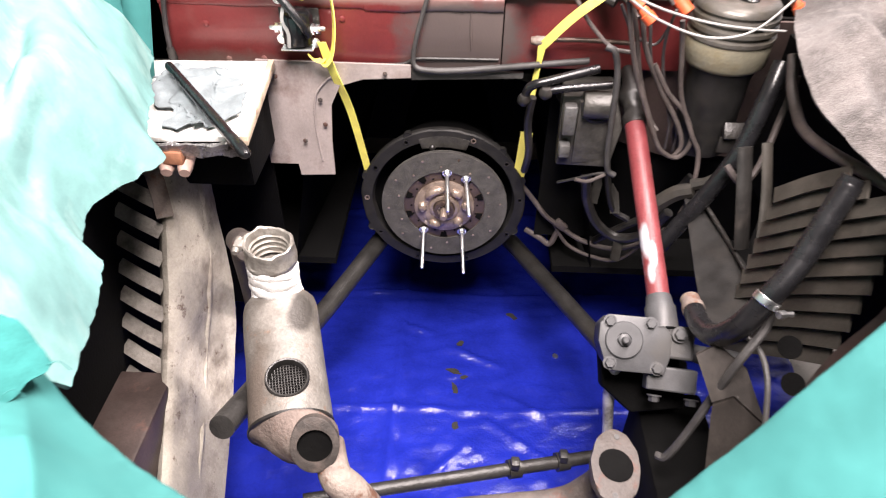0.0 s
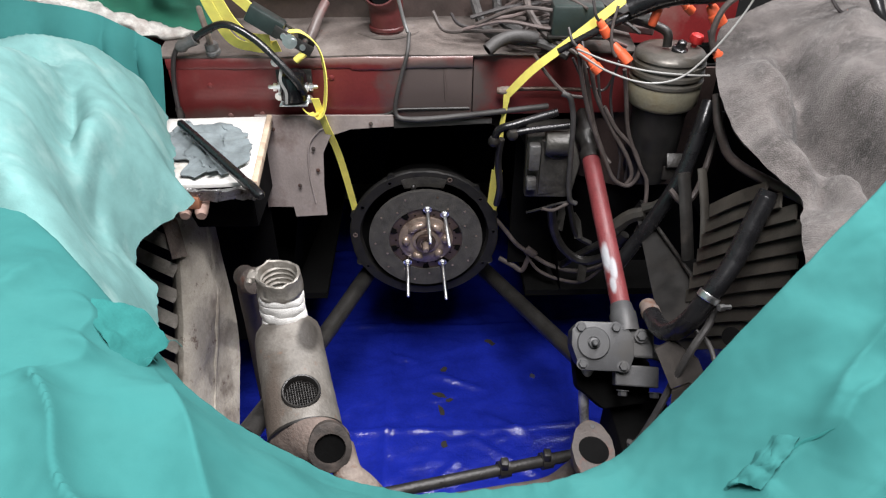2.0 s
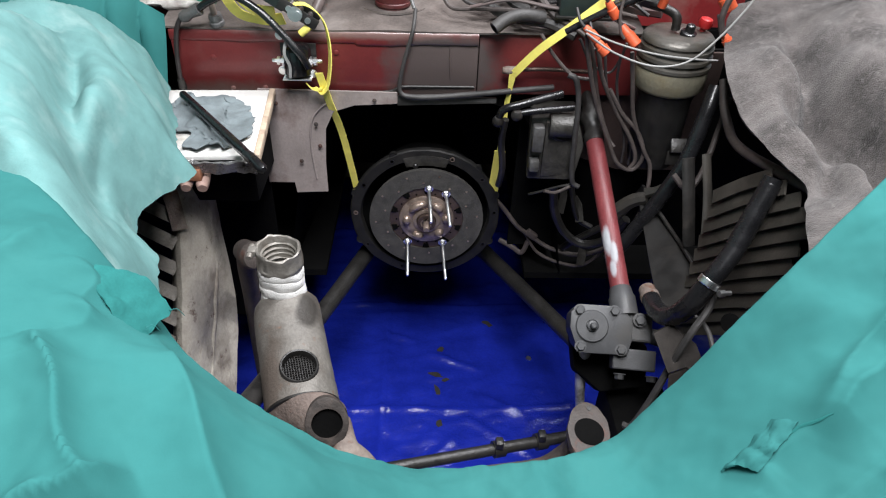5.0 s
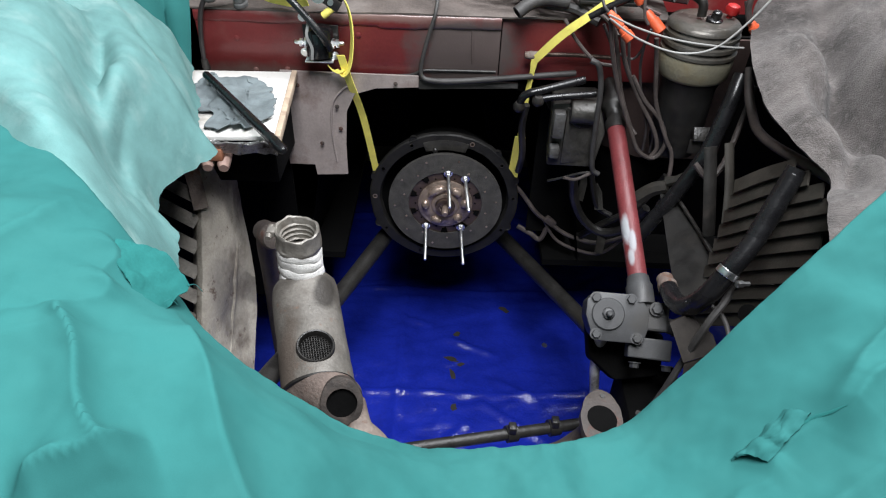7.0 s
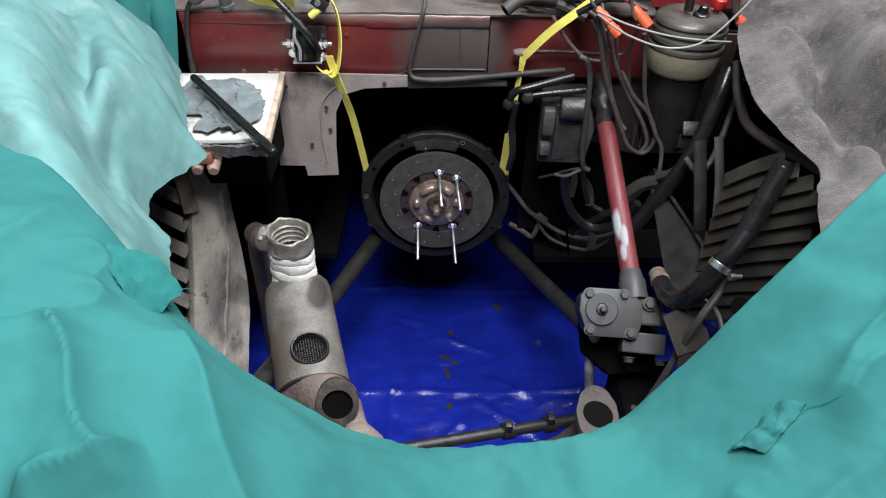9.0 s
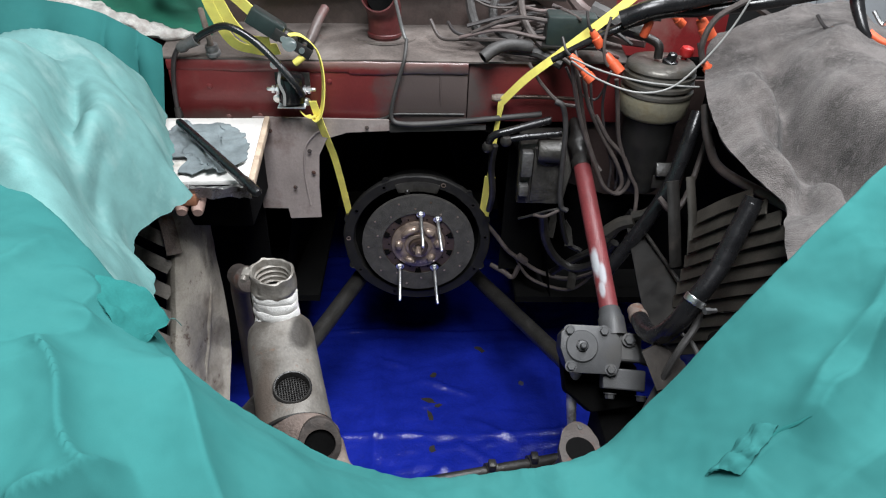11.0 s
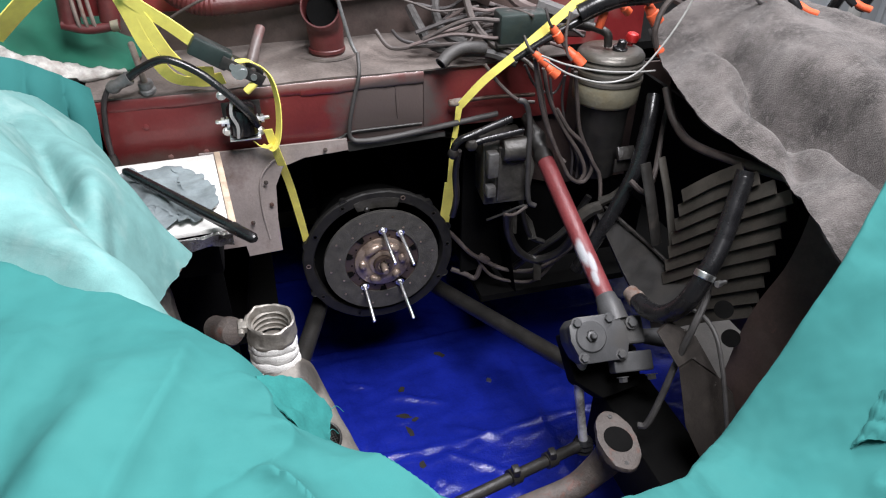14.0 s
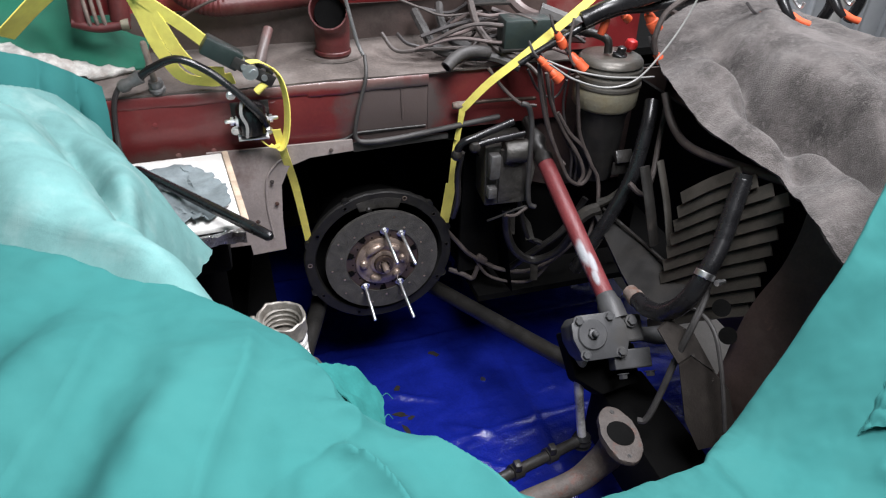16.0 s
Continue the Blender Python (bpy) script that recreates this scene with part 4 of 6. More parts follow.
tube(bm, [on_box(0.095, 0.0, -0.03), on_box(0.13, -0.006, -0.035), on_box(0.175, -0.01, -0.04)], [0.014, 0.016, 0.02, 0.02], 14)
part("side_shaft", bm, "box", sb)
# added black plate for the shade behind and below the box
bm = B()
slab(bm, [on_box(u, v, -0.13) for u, v in ((-0.050, 0.02), (0.03, 0.03), (0.11, -0.02), (0.11, -0.10), (0.02, -0.12), (-0.035, -0.08))], nrm * 0.05, 0.006)
part("frame_bracket", bm, "shade_black", sb)
CT, CBt = V(0.361, 1.245, 0.876), V(0.381, 0.870, 0.683)
cd = (CT - CBt).normalized()
bm = B()
lathe(bm, CBt - cd * 0.05, cd, [(0, 0.026), (0.04, 0.026), (0.045, 0.023), (0.06, 0.021), (0.062, 0.0192)], 28)
part("column_socket", bm, "box", sb)
bm = B()
lathe(bm, CBt + cd * 0.01, cd, [(0, 0.019), (0.15, 0.019)], 28)
part("column_tube_worn", bm, "col_worn", sb, "column paint worn through to white and red patches")
bm = B()
lathe(bm, CBt + cd * 0.16, cd, [(0, 0.0193), (0.20, 0.0193)], 28)
part("column_tube", bm, "col_red", sb, "scuffed red painted column tube")
bm = B()
lathe(bm, CBt + cd * 0.355, cd, [(0, 0.021), (0.02, 0.022), (0.03, 0.016), (0.05, 0.018), (0.06, 0.024), (0.07, 0.024), (0.10, 0.014), (0.16, 0.012)], 20)
part("column_joint", bm, "dark", sb)
bm = B()
tube(bm, [(0.322, 0.835, 0.58), (0.320, 0.820, 0.50), (0.327, 0.806, 0.43), (0.335, 0.792, 0.362)], [0.015, 0.011, 0.0095, 0.0105], 14)
part("drop_arm", bm, "bare_steel", sb, "bare bright steel drop arm")

# ---- tie rod ----
tr = thing("tie_rod", (0.0, 0.70, 0.33), "black greasy tie rod with clamp and ball joint", "tie rod")
TA, TB = V(-0.22, 0.645, 0.385), V(0.338, 0.792, 0.346)
td = (TB - TA).normalized()
bm = B()
tube(bm, [TA, (TA + TB) / 2, TB], 0.0125, 14)
part("rod", bm, "arm", tr)
for f in (0.672, 0.838):
    p = TA.lerp(TB, f)
    bm = B()
    lathe(bm, p - td * 0.012, td, [(0, 0.018), (0.024, 0.018)], 18)
    block(bm, p + V(0, -0.004, 0.022), (0.016, 0.02, 0.022), 0.003)
    part("clamp", bm, "arm", tr)
bm = B()
lathe(bm, TB + V(0, 0, -0.02), (0, 0, 1), [(0, 0.016), (0.006, 0.023), (0.012, 0.019), (0.018, 0.023), (0.024, 0.018), (0.030, 0.020), (0.038, 0.012)], 24)
part("rubber_boot", bm, "rubber", tr)

# ---- exhaust flange pipe ----
fp = thing("exhaust_flange_pipe", (0.27, 0.62, 0.42), "rusty brown exhaust pipe end with oval flange", "exhaust pipe")
fn = V(0.10, -0.12, 0.98).normalized()
fu = V(0.02, 0.127, 0.012).normalized()
fu = (fu - fn * fu.dot(fn)).normalized()
fv = fn.cross(fu)
FC = V(0.283, 0.612, 0.576)
bm = B()
out = []
for k in range(48):
    a = 2 * math.pi * k / 48
    c, s = math.cos(a), math.sin(a)
    r = 0.0375 + 0.024 * abs(c) ** 3.2
    out.append(FC + fu * r * c + fv * r * s)
slab(bm, out, fn * 0.013, 0.0025)
for v in bm.verts:
    v.co += V(0.0016, 0.0016, 0.0016) * wrinkle(v.co * 40)
flange = part("flange", bm, "rusty_dark", fp)
# black disc on the flange paints the dark inside of the pipe
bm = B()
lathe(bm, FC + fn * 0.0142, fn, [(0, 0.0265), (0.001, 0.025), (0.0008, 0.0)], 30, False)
part("bore", bm, "shade_black", fp)
for s in (-1, 1):
    bm = B()
    lathe(bm, FC + fu * 0.048 * s + fn * 0.0130, fn, [(0, 0.0045), (0.0008, 0.0045), (0.0008, 0.0)], 14, False)
    part("flange_hole", bm, "dark", flange)
bm = B()
tube(bm, [FC, FC - fn * 0.045, FC - fn * 0.080 + V(-0.015, 0.0, 0.0), V(0.219, 0.62, 0.462), V(0.143, 0.61, 0.458), V(0.05, 0.60, 0.452)], [0.030, 0.029, 0.025, 0.023, 0.023], 18)
part("pipe", bm, "rusty_dark", fp)


# ---- cloths over the wings and the nose ----
def folds(p, amp, scale, seed):
    return V(0, 0, amp * wrinkle((p.x * scale + seed, p.y * scale, p.z * scale * 0.5)))


def ridge(p, a, b, amp, wid):
    """A soft fold from a to b, seen in plan."""
    q, a, b = V(p.x, p.y), V(*a), V(*b)
    t = max(0, min(1, (q - a).dot(b - a) / (b - a).length_squared))
    d = (q - a - (b - a) * t).length
    return amp * math.exp(-((d / wid) ** 2)) * math.sin(math.pi * min(1, max(0, t * 0.9 + 0.05))) ** 0.5


def crease(p, a, b, amp, wid):
    """A folded-over step along the line from a to b, seen in plan."""
    q, a, b = V(p.x, p.y), V(*a), V(*b)
    d = b - a
    t = (q - a).dot(d) / d.length_squared
    if t < -0.1 or t > 1.1:
        return 0.0
    s = ((q - a).x * d.y - (q - a).y * d.x) / d.length
    end = max(0.0, min(1.0, (t + 0.1) * 5)) * max(0.0, min(1.0, (1.1 - t) * 5))
    return amp * math.tanh(s / wid) * math.exp(-abs(s) / (7 * wid)) * end


def pleat(p, a, b, amp, fast, slow):
    """A sharp fold from a to b: a crest that falls quickly on one side and slowly on the other."""
    q, a, b = V(p.x, p.y), V(*a), V(*b)
    d = b - a
    t = (q - a).dot(d) / d.length_squared
    if t < -0.15 or t > 1.15:
        return 0.0
    s = ((q - a).x * d.y - (q - a).y * d.x) / d.length + 0.004 * math.sin(7 * t)
    end = max(0.0, min(1.0, (t + 0.15) * 4)) * max(0.0, min(1.0, (1.15 - t) * 4))
    return amp * math.exp(-s / slow if s > 0 else s / fast) * end


def teal_bend(p, u, v):
    k = min(1.0, max(0.0, u - 0.17) * 9)
    z = 0.012 * wrinkle((p.x * 4, p.y * 4, 3.1)) * k + 0.006 * wrinkle((p.x * 11, p.y * 11, 5.1)) * k
    for a, b, amp, wid in (((-0.30, 0.22), (-0.30, -0.05), 0.022, 0.026), ((-0.36, 0.30), (-0.46, 0.0), 0.026, 0.028), ((-0.44, 0.36), (-0.58, 0.05), 0.024, 0.03),
                           ((-0.12, 0.20), (-0.05, -0.05), 0.014, 0.03), ((0.36, 0.36), (0.55, 0.25), 0.014, 0.02), ((0.45, 0.42), (0.50, 0.10), 0.018, 0.03), ((0.55, 0.46), (0.66, 0.2), 0.02, 0.03), ((0.20, 0.20), (0.16, -0.1), 0.012, 0.03), ((-0.222, 0.070), (-0.180, 0.108), 0.012, 0.016), ((-0.175, 0.235), (-0.14, 0.10), 0.008, 0.022)):
        z += ridge(p, a, b, amp, wid) * k
    for a, b, amp, fast, slow in (((-0.214, 0.258), (-0.095, 0.065), 0.024, 0.0065, 0.05), ((-0.268, 0.200), (-0.205, 0.105), 0.026, 0.007, 0.04), ((-0.277, 0.300), (-0.256, 0.244), 0.012, 0.009, 0.03), ((-0.256, 0.250), (-0.270, 0.200), 0.009, 0.012, 0.03),
                                  ((-0.245, 0.082), (-0.195, 0.120), 0.020, 0.006, 0.025), ((-0.32, 0.32), (-0.37, 0.12), 0.016, 0.014, 0.04), ((0.295, 0.223), (0.352, 0.265), 0.006, 0.005, 0.02), ((0.352, 0.262), (0.47, 0.375), 0.017, 0.007, 0.04),
                                  ((0.258, 0.195), (0.300, 0.224), 0.007, 0.006, 0.02), ((0.30, 0.16), (0.46, 0.25), 0.012, 0.012, 0.04), ((0.47, 0.40), (0.60, 0.36), 0.012, 0.012, 0.04), ((-0.42, 0.34), (-0.48, 0.14), 0.016, 0.014, 0.05),
                                  ((-0.16, 0.02), (-0.33, -0.02), 0.014, 0.012, 0.04), ((0.44, 0.30), (0.52, 0.20), -0.010, 0.012, 0.03), ((-0.30, 0.10), (-0.36, 0.02), 0.012, 0.012, 0.04),
                                  ((0.350, 0.240), (0.430, 0.313), 0.014, 0.006, 0.035), ((0.430, 0.313), (0.56, 0.405), 0.012, 0.008, 0.04), ((0.255, 0.200), (0.335, 0.100), 0.007, 0.006, 0.03)):
        z += 1.2 * pleat(p, a, b, amp, max(fast, 0.011), slow) * k
    e = max(0.0, 1 - abs(u - 0.2) * 12)
    return p + V(0, 0.004 * e * wrinkle((p.x * 30, 2, 7)), z + 0.004 * e * wrinkle((p.x * 24, 3, 1)))


bm = B()
rim = [(-0.80, 0.72, 1.195), (-0.60, 0.58, 1.205), (-0.44, 0.465, 1.208), (-0.35, 0.39, 1.206), (-0.288, 0.328, 1.198), (-0.260, 0.316, 1.158), (-0.241, 0.307, 1.130), (-0.219, 0.294, 1.106), (-0.197, 0.282, 1.092), (-0.164, 0.268, 1.075), (-0.132, 0.262, 1.052), (-0.080, 0.256, 1.016), (-0.030, 0.268, 0.978), (0.007, 0.277, 0.960), (0.046, 0.278, 0.960),
       (0.082, 0.271, 0.976), (0.115, 0.273, 0.980), (0.156, 0.305, 0.948), (0.204, 0.330, 0.944), (0.262, 0.351, 1.006), (0.311, 0.371, 1.066), (0.354, 0.389, 1.117), (0.407, 0.422, 1.153), (0.46, 0.458, 1.181), (0.52, 0.505, 1.200), (0.65, 0.60, 1.212), (0.80, 0.69, 1.21), (1.0, 0.82, 1.19)]
r1, r2, r3, r4, lip = [], [], [], [], []
for x, y, z in rim:
    f = max(0.0, min(1.0, (0.05 - x) / 0.3))
    g = max(0.0, min(1.0, (x - 0.15) / 0.4))
    d = V(-0.35 * f + 0.45 * g, -1, 0).normalized()
    p = V(x, y, z)
    up = max(0.0, 1.195 - z) * f
    lip.append(p + V(0, 0.004, -0.035))
    h = 1.4 * max(0.0, z - 1.03) * min(1.0, max(0.0, x) * 5)
    low = max(0.0, 0.985 - z) * min(1.0, max(0.0, x) * 8)
    r1.append(p + d * 0.07 + V(0, 0, 0.75 * up + 0.006 - 0.20 * h + 0.3 * low))
    r2.append(p + d * 0.20 + V(0, 0, 0.85 * up + 0.004 - 0.01 * g - 0.45 * h + 0.7 * low))
    r3.append(p + d * 0.42 + V(0, 0, 0.5 * up - 0.02 - 0.04 * g - 0.6 * h + 0.9 * low))
    r4.append(p + d * 0.62 + V(0, 0, -0.55))
sheet(bm, [lip, rim, r1, r2, r3, r4], 0.003, 24, 40, teal_bend)
cloth_tree = BVHTree.FromBMesh(bm)
tagged(part("fender_cloth", bm, "teal", angle=80), "teal cotton cover cloth draped over the vehicle's nose", "cloth", group="cloths over the bodywork")


def on_cloth(x, y, lift=0.0):
    hit = cloth_tree.ray_cast(V(x, y, 1.5), V(0, 0, -1))[0]
    return V(x, y, (hit.z if hit else 1.05) + lift)



# hem patch and loose threads on the cloth's edge
def pale_bend(p, u, v):
    k = min(1.0, v * 6)
    z = 0.012 * wrinkle((p.x * 5, p.y * 4, 8.1)) * k + 0.004 * wrinkle((p.x * 16, p.y * 16, 2.1))
    for a, b, amp, wid in (((-0.60, 0.84), (-0.50, 0.52), 0.022, 0.035), ((-0.48, 1.05), (-0.62, 0.90), 0.02, 0.03), ((-0.50, 1.15), (-0.66, 0.9), 0.03, 0.03),
                           ((-0.545, 0.86), (-0.436, 0.59), -0.070, 0.028), ((-0.446, 0.61), (-0.385, 0.50), -0.050, 0.024), ((-0.388, 0.51), (-0.31, 0.37), -0.020, 0.018), ((-0.47, 0.82), (-0.39, 0.58), 0.014, 0.022), ((-0.56, 0.98), (-0.66, 0.70), -0.02, 0.02), ((-0.36, 0.56), (-0.43, 0.48), 0.010, 0.014)):
        z += ridge(p, a, b, amp, wid) * k
    z += crease(p, (-0.57, 0.99), (-0.415, 0.83), 0.012, 0.008) * k
    z += (pleat(p, (-0.560, 0.86), (-0.452, 0.58), 0.044, 0.016, 0.07) + pleat(p, (-0.452, 0.60), (-0.36, 0.44), 0.034, 0.015, 0.06) + pleat(p, (-0.47, 0.72), (-0.40, 0.66), 0.008, 0.012, 0.03)) * k
    e = max(0.0, 1 - v * 9)
    tip = max(0.0, 1 - abs(p.y - 0.80) / 0.035) + max(0.0, 1 - abs(p.y - 0.57) / 0.030)
    return p + V(0.008 * e * wrinkle((p.y * 9, 1, 1)) + 0.007 * e * abs(wrinkle((p.y * 34, 4, 1))) + 0.016 * e * tip, 0.004 * e * wrinkle((p.y * 11, 5, 1)), z + 0.010 * e * wrinkle((p.y * 10, 9, 2)))


bm = B()
pin = [(-0.285, 0.365, 1.04), (-0.345, 0.522, 0.988), (-0.388, 0.592, 0.995), (-0.407, 0.645, 1.0), (-0.403, 0.70, 0.998), (-0.385, 0.792, 0.982), (-0.43, 0.89, 0.99), (-0.474, 1.02, 0.98), (-0.53, 1.15, 0.97), (-0.57, 1.25, 0.96)]
p1 = [(-0.290, 0.335, 1.11), (-0.325, 0.42, 1.12), (-0.380, 0.52, 1.10), (-0.422, 0.60, 1.105), (-0.430, 0.68, 1.10), (-0.422, 0.775, 1.088), (-0.455, 0.88, 1.08), (-0.50, 1.01, 1.06), (-0.555, 1.14, 1.04), (-0.595, 1.25, 1.02)]
p2 = [(-0.345, 0.34, 1.165), (-0.355, 0.405, 1.190), (-0.40, 0.465, 1.195), (-0.44, 0.54, 1.195), (-0.46, 0.63, 1.19), (-0.485, 0.73, 1.182), (-0.53, 0.86, 1.165), (-0.575, 1.0, 1.135), (-0.625, 1.13, 1.09), (-0.665, 1.25, 1.05)]
p3 = [(-0.50, 0.44, 1.165), (-0.50, 0.505, 1.194), (-0.545, 0.56, 1.205), (-0.585, 0.63, 1.21), (-0.62, 0.71, 1.21), (-0.655, 0.80, 1.20), (-0.70, 0.92, 1.18), (-0.745, 1.05, 1.15), (-0.79, 1.18, 1.10), (-0.83, 1.30, 1.06)]
p4 = [(-0.78, 0.62, 1.14), (-0.78, 0.70, 1.18), (-0.83, 0.73, 1.18), (-0.87, 0.78, 1.17), (-0.90, 0.84, 1.16), (-0.92, 0.90, 1.16), (-0.95, 1.0, 1.14), (-0.98, 1.12, 1.12), (-1.01, 1.24, 1.08), (-1.04, 1.35, 1.05)]
p5 = [(x - 0.06, y, 0.5) for x, y, z in p4]
sheet(bm, [list(r) for r in (pin, p1, p2, p3, p4, p5)], 0.004, 14, 14, lambda p, u, v: pale_bend(p, v, u))
tagged(part("fender_cloth", bm, "pale_teal", angle=80), "pale fuzzy teal blanket with ragged edge over the wing", "cloth", group="cloths over the bodywork")

# green cloth hanging at the cowl end
bm = B()
sheet(bm, [[(-0.535, 1.235, 1.085), (-0.58, 1.21, 1.13), (-0.66, 1.19, 1.17), (-0.88, 1.19, 1.21)], [(-0.530, 1.205, 1.04), (-0.59, 1.17, 1.08), (-0.67, 1.14, 1.12), (-0.88, 1.12, 1.16)],
           [(-0.537, 1.185, 0.96), (-0.59, 1.14, 0.98), (-0.67, 1.11, 1.01), (-0.88, 1.08, 1.06)], [(-0.545, 1.17, 0.86), (-0.59, 1.13, 0.86), (-0.67, 1.10, 0.88), (-0.86, 1.07, 0.92)]], 0.004, 14, 10,
      lambda p, u, v: p + V(0.2, -1, 0.3) * 0.024 * (abs(math.sin(12 * v + 1.5 * u)) - 0.5) * (0.4 + u) + folds(p, 0.006, 9, 2))
tagged(part("fender_cloth", bm, "teal", angle=80), "teal cloth hanging in folds at the cowl end", "cloth", group="cloths over the bodywork")
bm = B()
sheet(bm, [[(-0.95, 1.28, 1.19), (-0.72, 1.335, 1.14), (-0.62, 1.36, 1.092), (-0.47, 1.38, 1.070)], [(-0.95, 1.41, 1.24), (-0.72, 1.42, 1.19), (-0.60, 1.43, 1.135), (-0.46, 1.44, 1.085)],
           [(-0.95, 1.47, 1.36), (-0.72, 1.475, 1.30), (-0.60, 1.48, 1.20), (-0.46, 1.48, 1.10)]], 0.004, 10, 8, lambda p, u, v: p + folds(p, 0.02, 11, 4))
tagged(part("green_cloth", bm, "green", angle=80), "dark green cloth lying on the cowl", "cloth")
bm = B()
tube(bm, [(-0.95, 1.26, 1.20), (-0.80, 1.30, 1.165), (-0.70, 1.325, 1.13), (-0.63, 1.34, 1.098), (-0.575, 1.355, 1.075), (-0.49, 1.37, 1.066)], [0.02, 0.028, 0.028, 0.026, 0.012], 14, 10, flat=0.6)
for v in bm.verts:
    v.co += V(1, 1, 1) * 0.008 * wrinkle(v.co * 30)
tagged(part("fur_trim", bm, "fur"), "grubby white fur trim along the green cloth", "trim")

# felt blanket
def felt_bend(p, u, v):
    z = 0.008 * wrinkle((p.x * 7, p.y * 7, 1.3)) + 0.004 * wrinkle((p.x * 20, p.y * 20, 6.3))
    for a, b, amp, wid in (((0.622, 0.96), (0.600, 0.88), 0.034, 0.030), ((0.73, 0.95), (0.70, 0.66), 0.022, 0.035), ((0.648, 0.70), (0.605, 0.60), -0.034, 0.014),
                           ((0.685, 0.67), (0.64, 0.57), -0.034, 0.014), ((0.80, 1.10), (0.72, 1.0), 0.02, 0.04), ((0.66, 1.06), (0.63, 0.98), -0.016, 0.02), ((0.92, 0.9), (0.80, 0.68), 0.016, 0.05),
                           ((0.585, 0.91), (0.600, 0.76), -0.050, 0.022), ((0.600, 0.77), (0.560, 0.62), -0.042, 0.020), ((0.660, 0.92), (0.655, 0.66), 0.042, 0.028), ((0.60, 1.02), (0.58, 0.95), 0.018, 0.022), ((0.545, 0.86), (0.535, 0.76), 0.010, 0.016)):
        z += ridge(p, a, b, amp, wid)
    return p + V(0, 0, z)


bm = B()
f0 = [(0.455, 0.40, 1.02), (0.458, 0.49, 1.045), (0.478, 0.56, 1.055), (0.515, 0.64, 1.045), (0.548, 0.700, 1.043), (0.522, 0.775, 1.050), (0.512, 0.86, 1.060), (0.512, 0.95, 1.075), (0.525, 1.02, 1.090), (0.55, 1.10, 1.10), (0.572, 1.17, 1.125), (0.60, 1.21, 1.14)]
f1 = [(0.52, 0.38, 1.03), (0.53, 0.475, 1.060), (0.55, 0.555, 1.085), (0.580, 0.63, 1.088), (0.600, 0.69, 1.083), (0.595, 0.775, 1.090), (0.590, 0.86, 1.098), (0.585, 0.95, 1.112), (0.590, 1.03, 1.122), (0.61, 1.12, 1.13), (0.63, 1.19, 1.148), (0.65, 1.235, 1.155)]
fv = [(0.57, 0.38, 1.04), (0.58, 0.468, 1.072), (0.605, 0.548, 1.075), (0.630, 0.625, 1.035), (0.645, 0.69, 1.012), (0.640, 0.778, 1.008), (0.628, 0.865, 1.020), (0.640, 0.955, 1.062), (0.65, 1.04, 1.120), (0.66, 1.13, 1.148), (0.68, 1.205, 1.165), (0.70, 1.25, 1.168)]
f2 = [(0.63, 0.38, 1.05), (0.64, 0.46, 1.085), (0.655, 0.54, 1.125), (0.670, 0.62, 1.140), (0.685, 0.69, 1.145), (0.690, 0.78, 1.150), (0.685, 0.87, 1.155), (0.69, 0.96, 1.160), (0.70, 1.05, 1.165), (0.71, 1.14, 1.165), (0.73, 1.22, 1.175), (0.75, 1.265, 1.175)]
f3 = [(0.80, 0.38, 1.06), (0.81, 0.47, 1.09), (0.82, 0.55, 1.12), (0.83, 0.62, 1.155), (0.84, 0.70, 1.16), (0.84, 0.79, 1.165), (0.84, 0.89, 1.17), (0.83, 0.99, 1.175), (0.82, 1.08, 1.18), (0.81, 1.17, 1.18), (0.82, 1.25, 1.185), (0.83, 1.30, 1.18)]
f4 = [(x + 0.13, y, 1.12) for x, y, z in f3]
f5 = [(x + 0.17, y, 0.55) for x, y, z in f3]
sheet(bm, [f0, f1, fv, f2, f3, f4, f5], 0.006, 14, 14, felt_bend)
tagged(part("felt_blanket", bm, "felt", angle=80), "grey-brown fuzzy felt blanket over the wing", "blanket")

# torn flap standing up from the teal cloth, its frayed edge running on, and a paper tag
bm = B()
sheet(bm, [[on_cloth(0.270, 0.238, 0.001), on_cloth(0.274, 0.235, 0.009), on_cloth(0.284, 0.229, 0.010), on_cloth(0.291, 0.225, 0.001)],
           [on_cloth(0.290, 0.252, 0.001), on_cloth(0.295, 0.248, 0.007), on_cloth(0.304, 0.243, 0.008), on_cloth(0.311, 0.239, 0.001)],
           [on_cloth(0.316, 0.266, -0.001), on_cloth(0.320, 0.263, 0.002), on_cloth(0.326, 0.259, 0.002), on_cloth(0.331, 0.256, -0.001)]], 0.002, 10, 10,
      lambda p, u, v: p + V(0.004 * wrinkle(p * 55), 0.004 * wrinkle(p * 50 + V(3, 0, 0)), 0.0035 * wrinkle(p * 60)))
tagged(part("cloth_flap", bm, "teal", angle=80), "small torn teal flap standing up from the cover cloth", "cloth flap")
for pts in ([(0.297, 0.243), (0.308, 0.252), (0.318, 0.249), (0.332, 0.250), (0.349, 0.246)],):
    bm = B()
    tube(bm, [on_cloth(x, y, 0.0015 + 0.0015 * math.sin(90 * x)) for x, y in pts], [0.0005, 0.0018, 0.0010, 0.0020, 0.0005], 8, 8, flat=0.5)
    for v in bm.verts:
        v.co += V(0.002, 0.002, 0.0008) * wrinkle(v.co * 60)
    tagged(part("frayed_seam", bm, "teal_shaded"), "frayed torn seam across the teal cover cloth", "seam", group="torn seams")
bm = B()
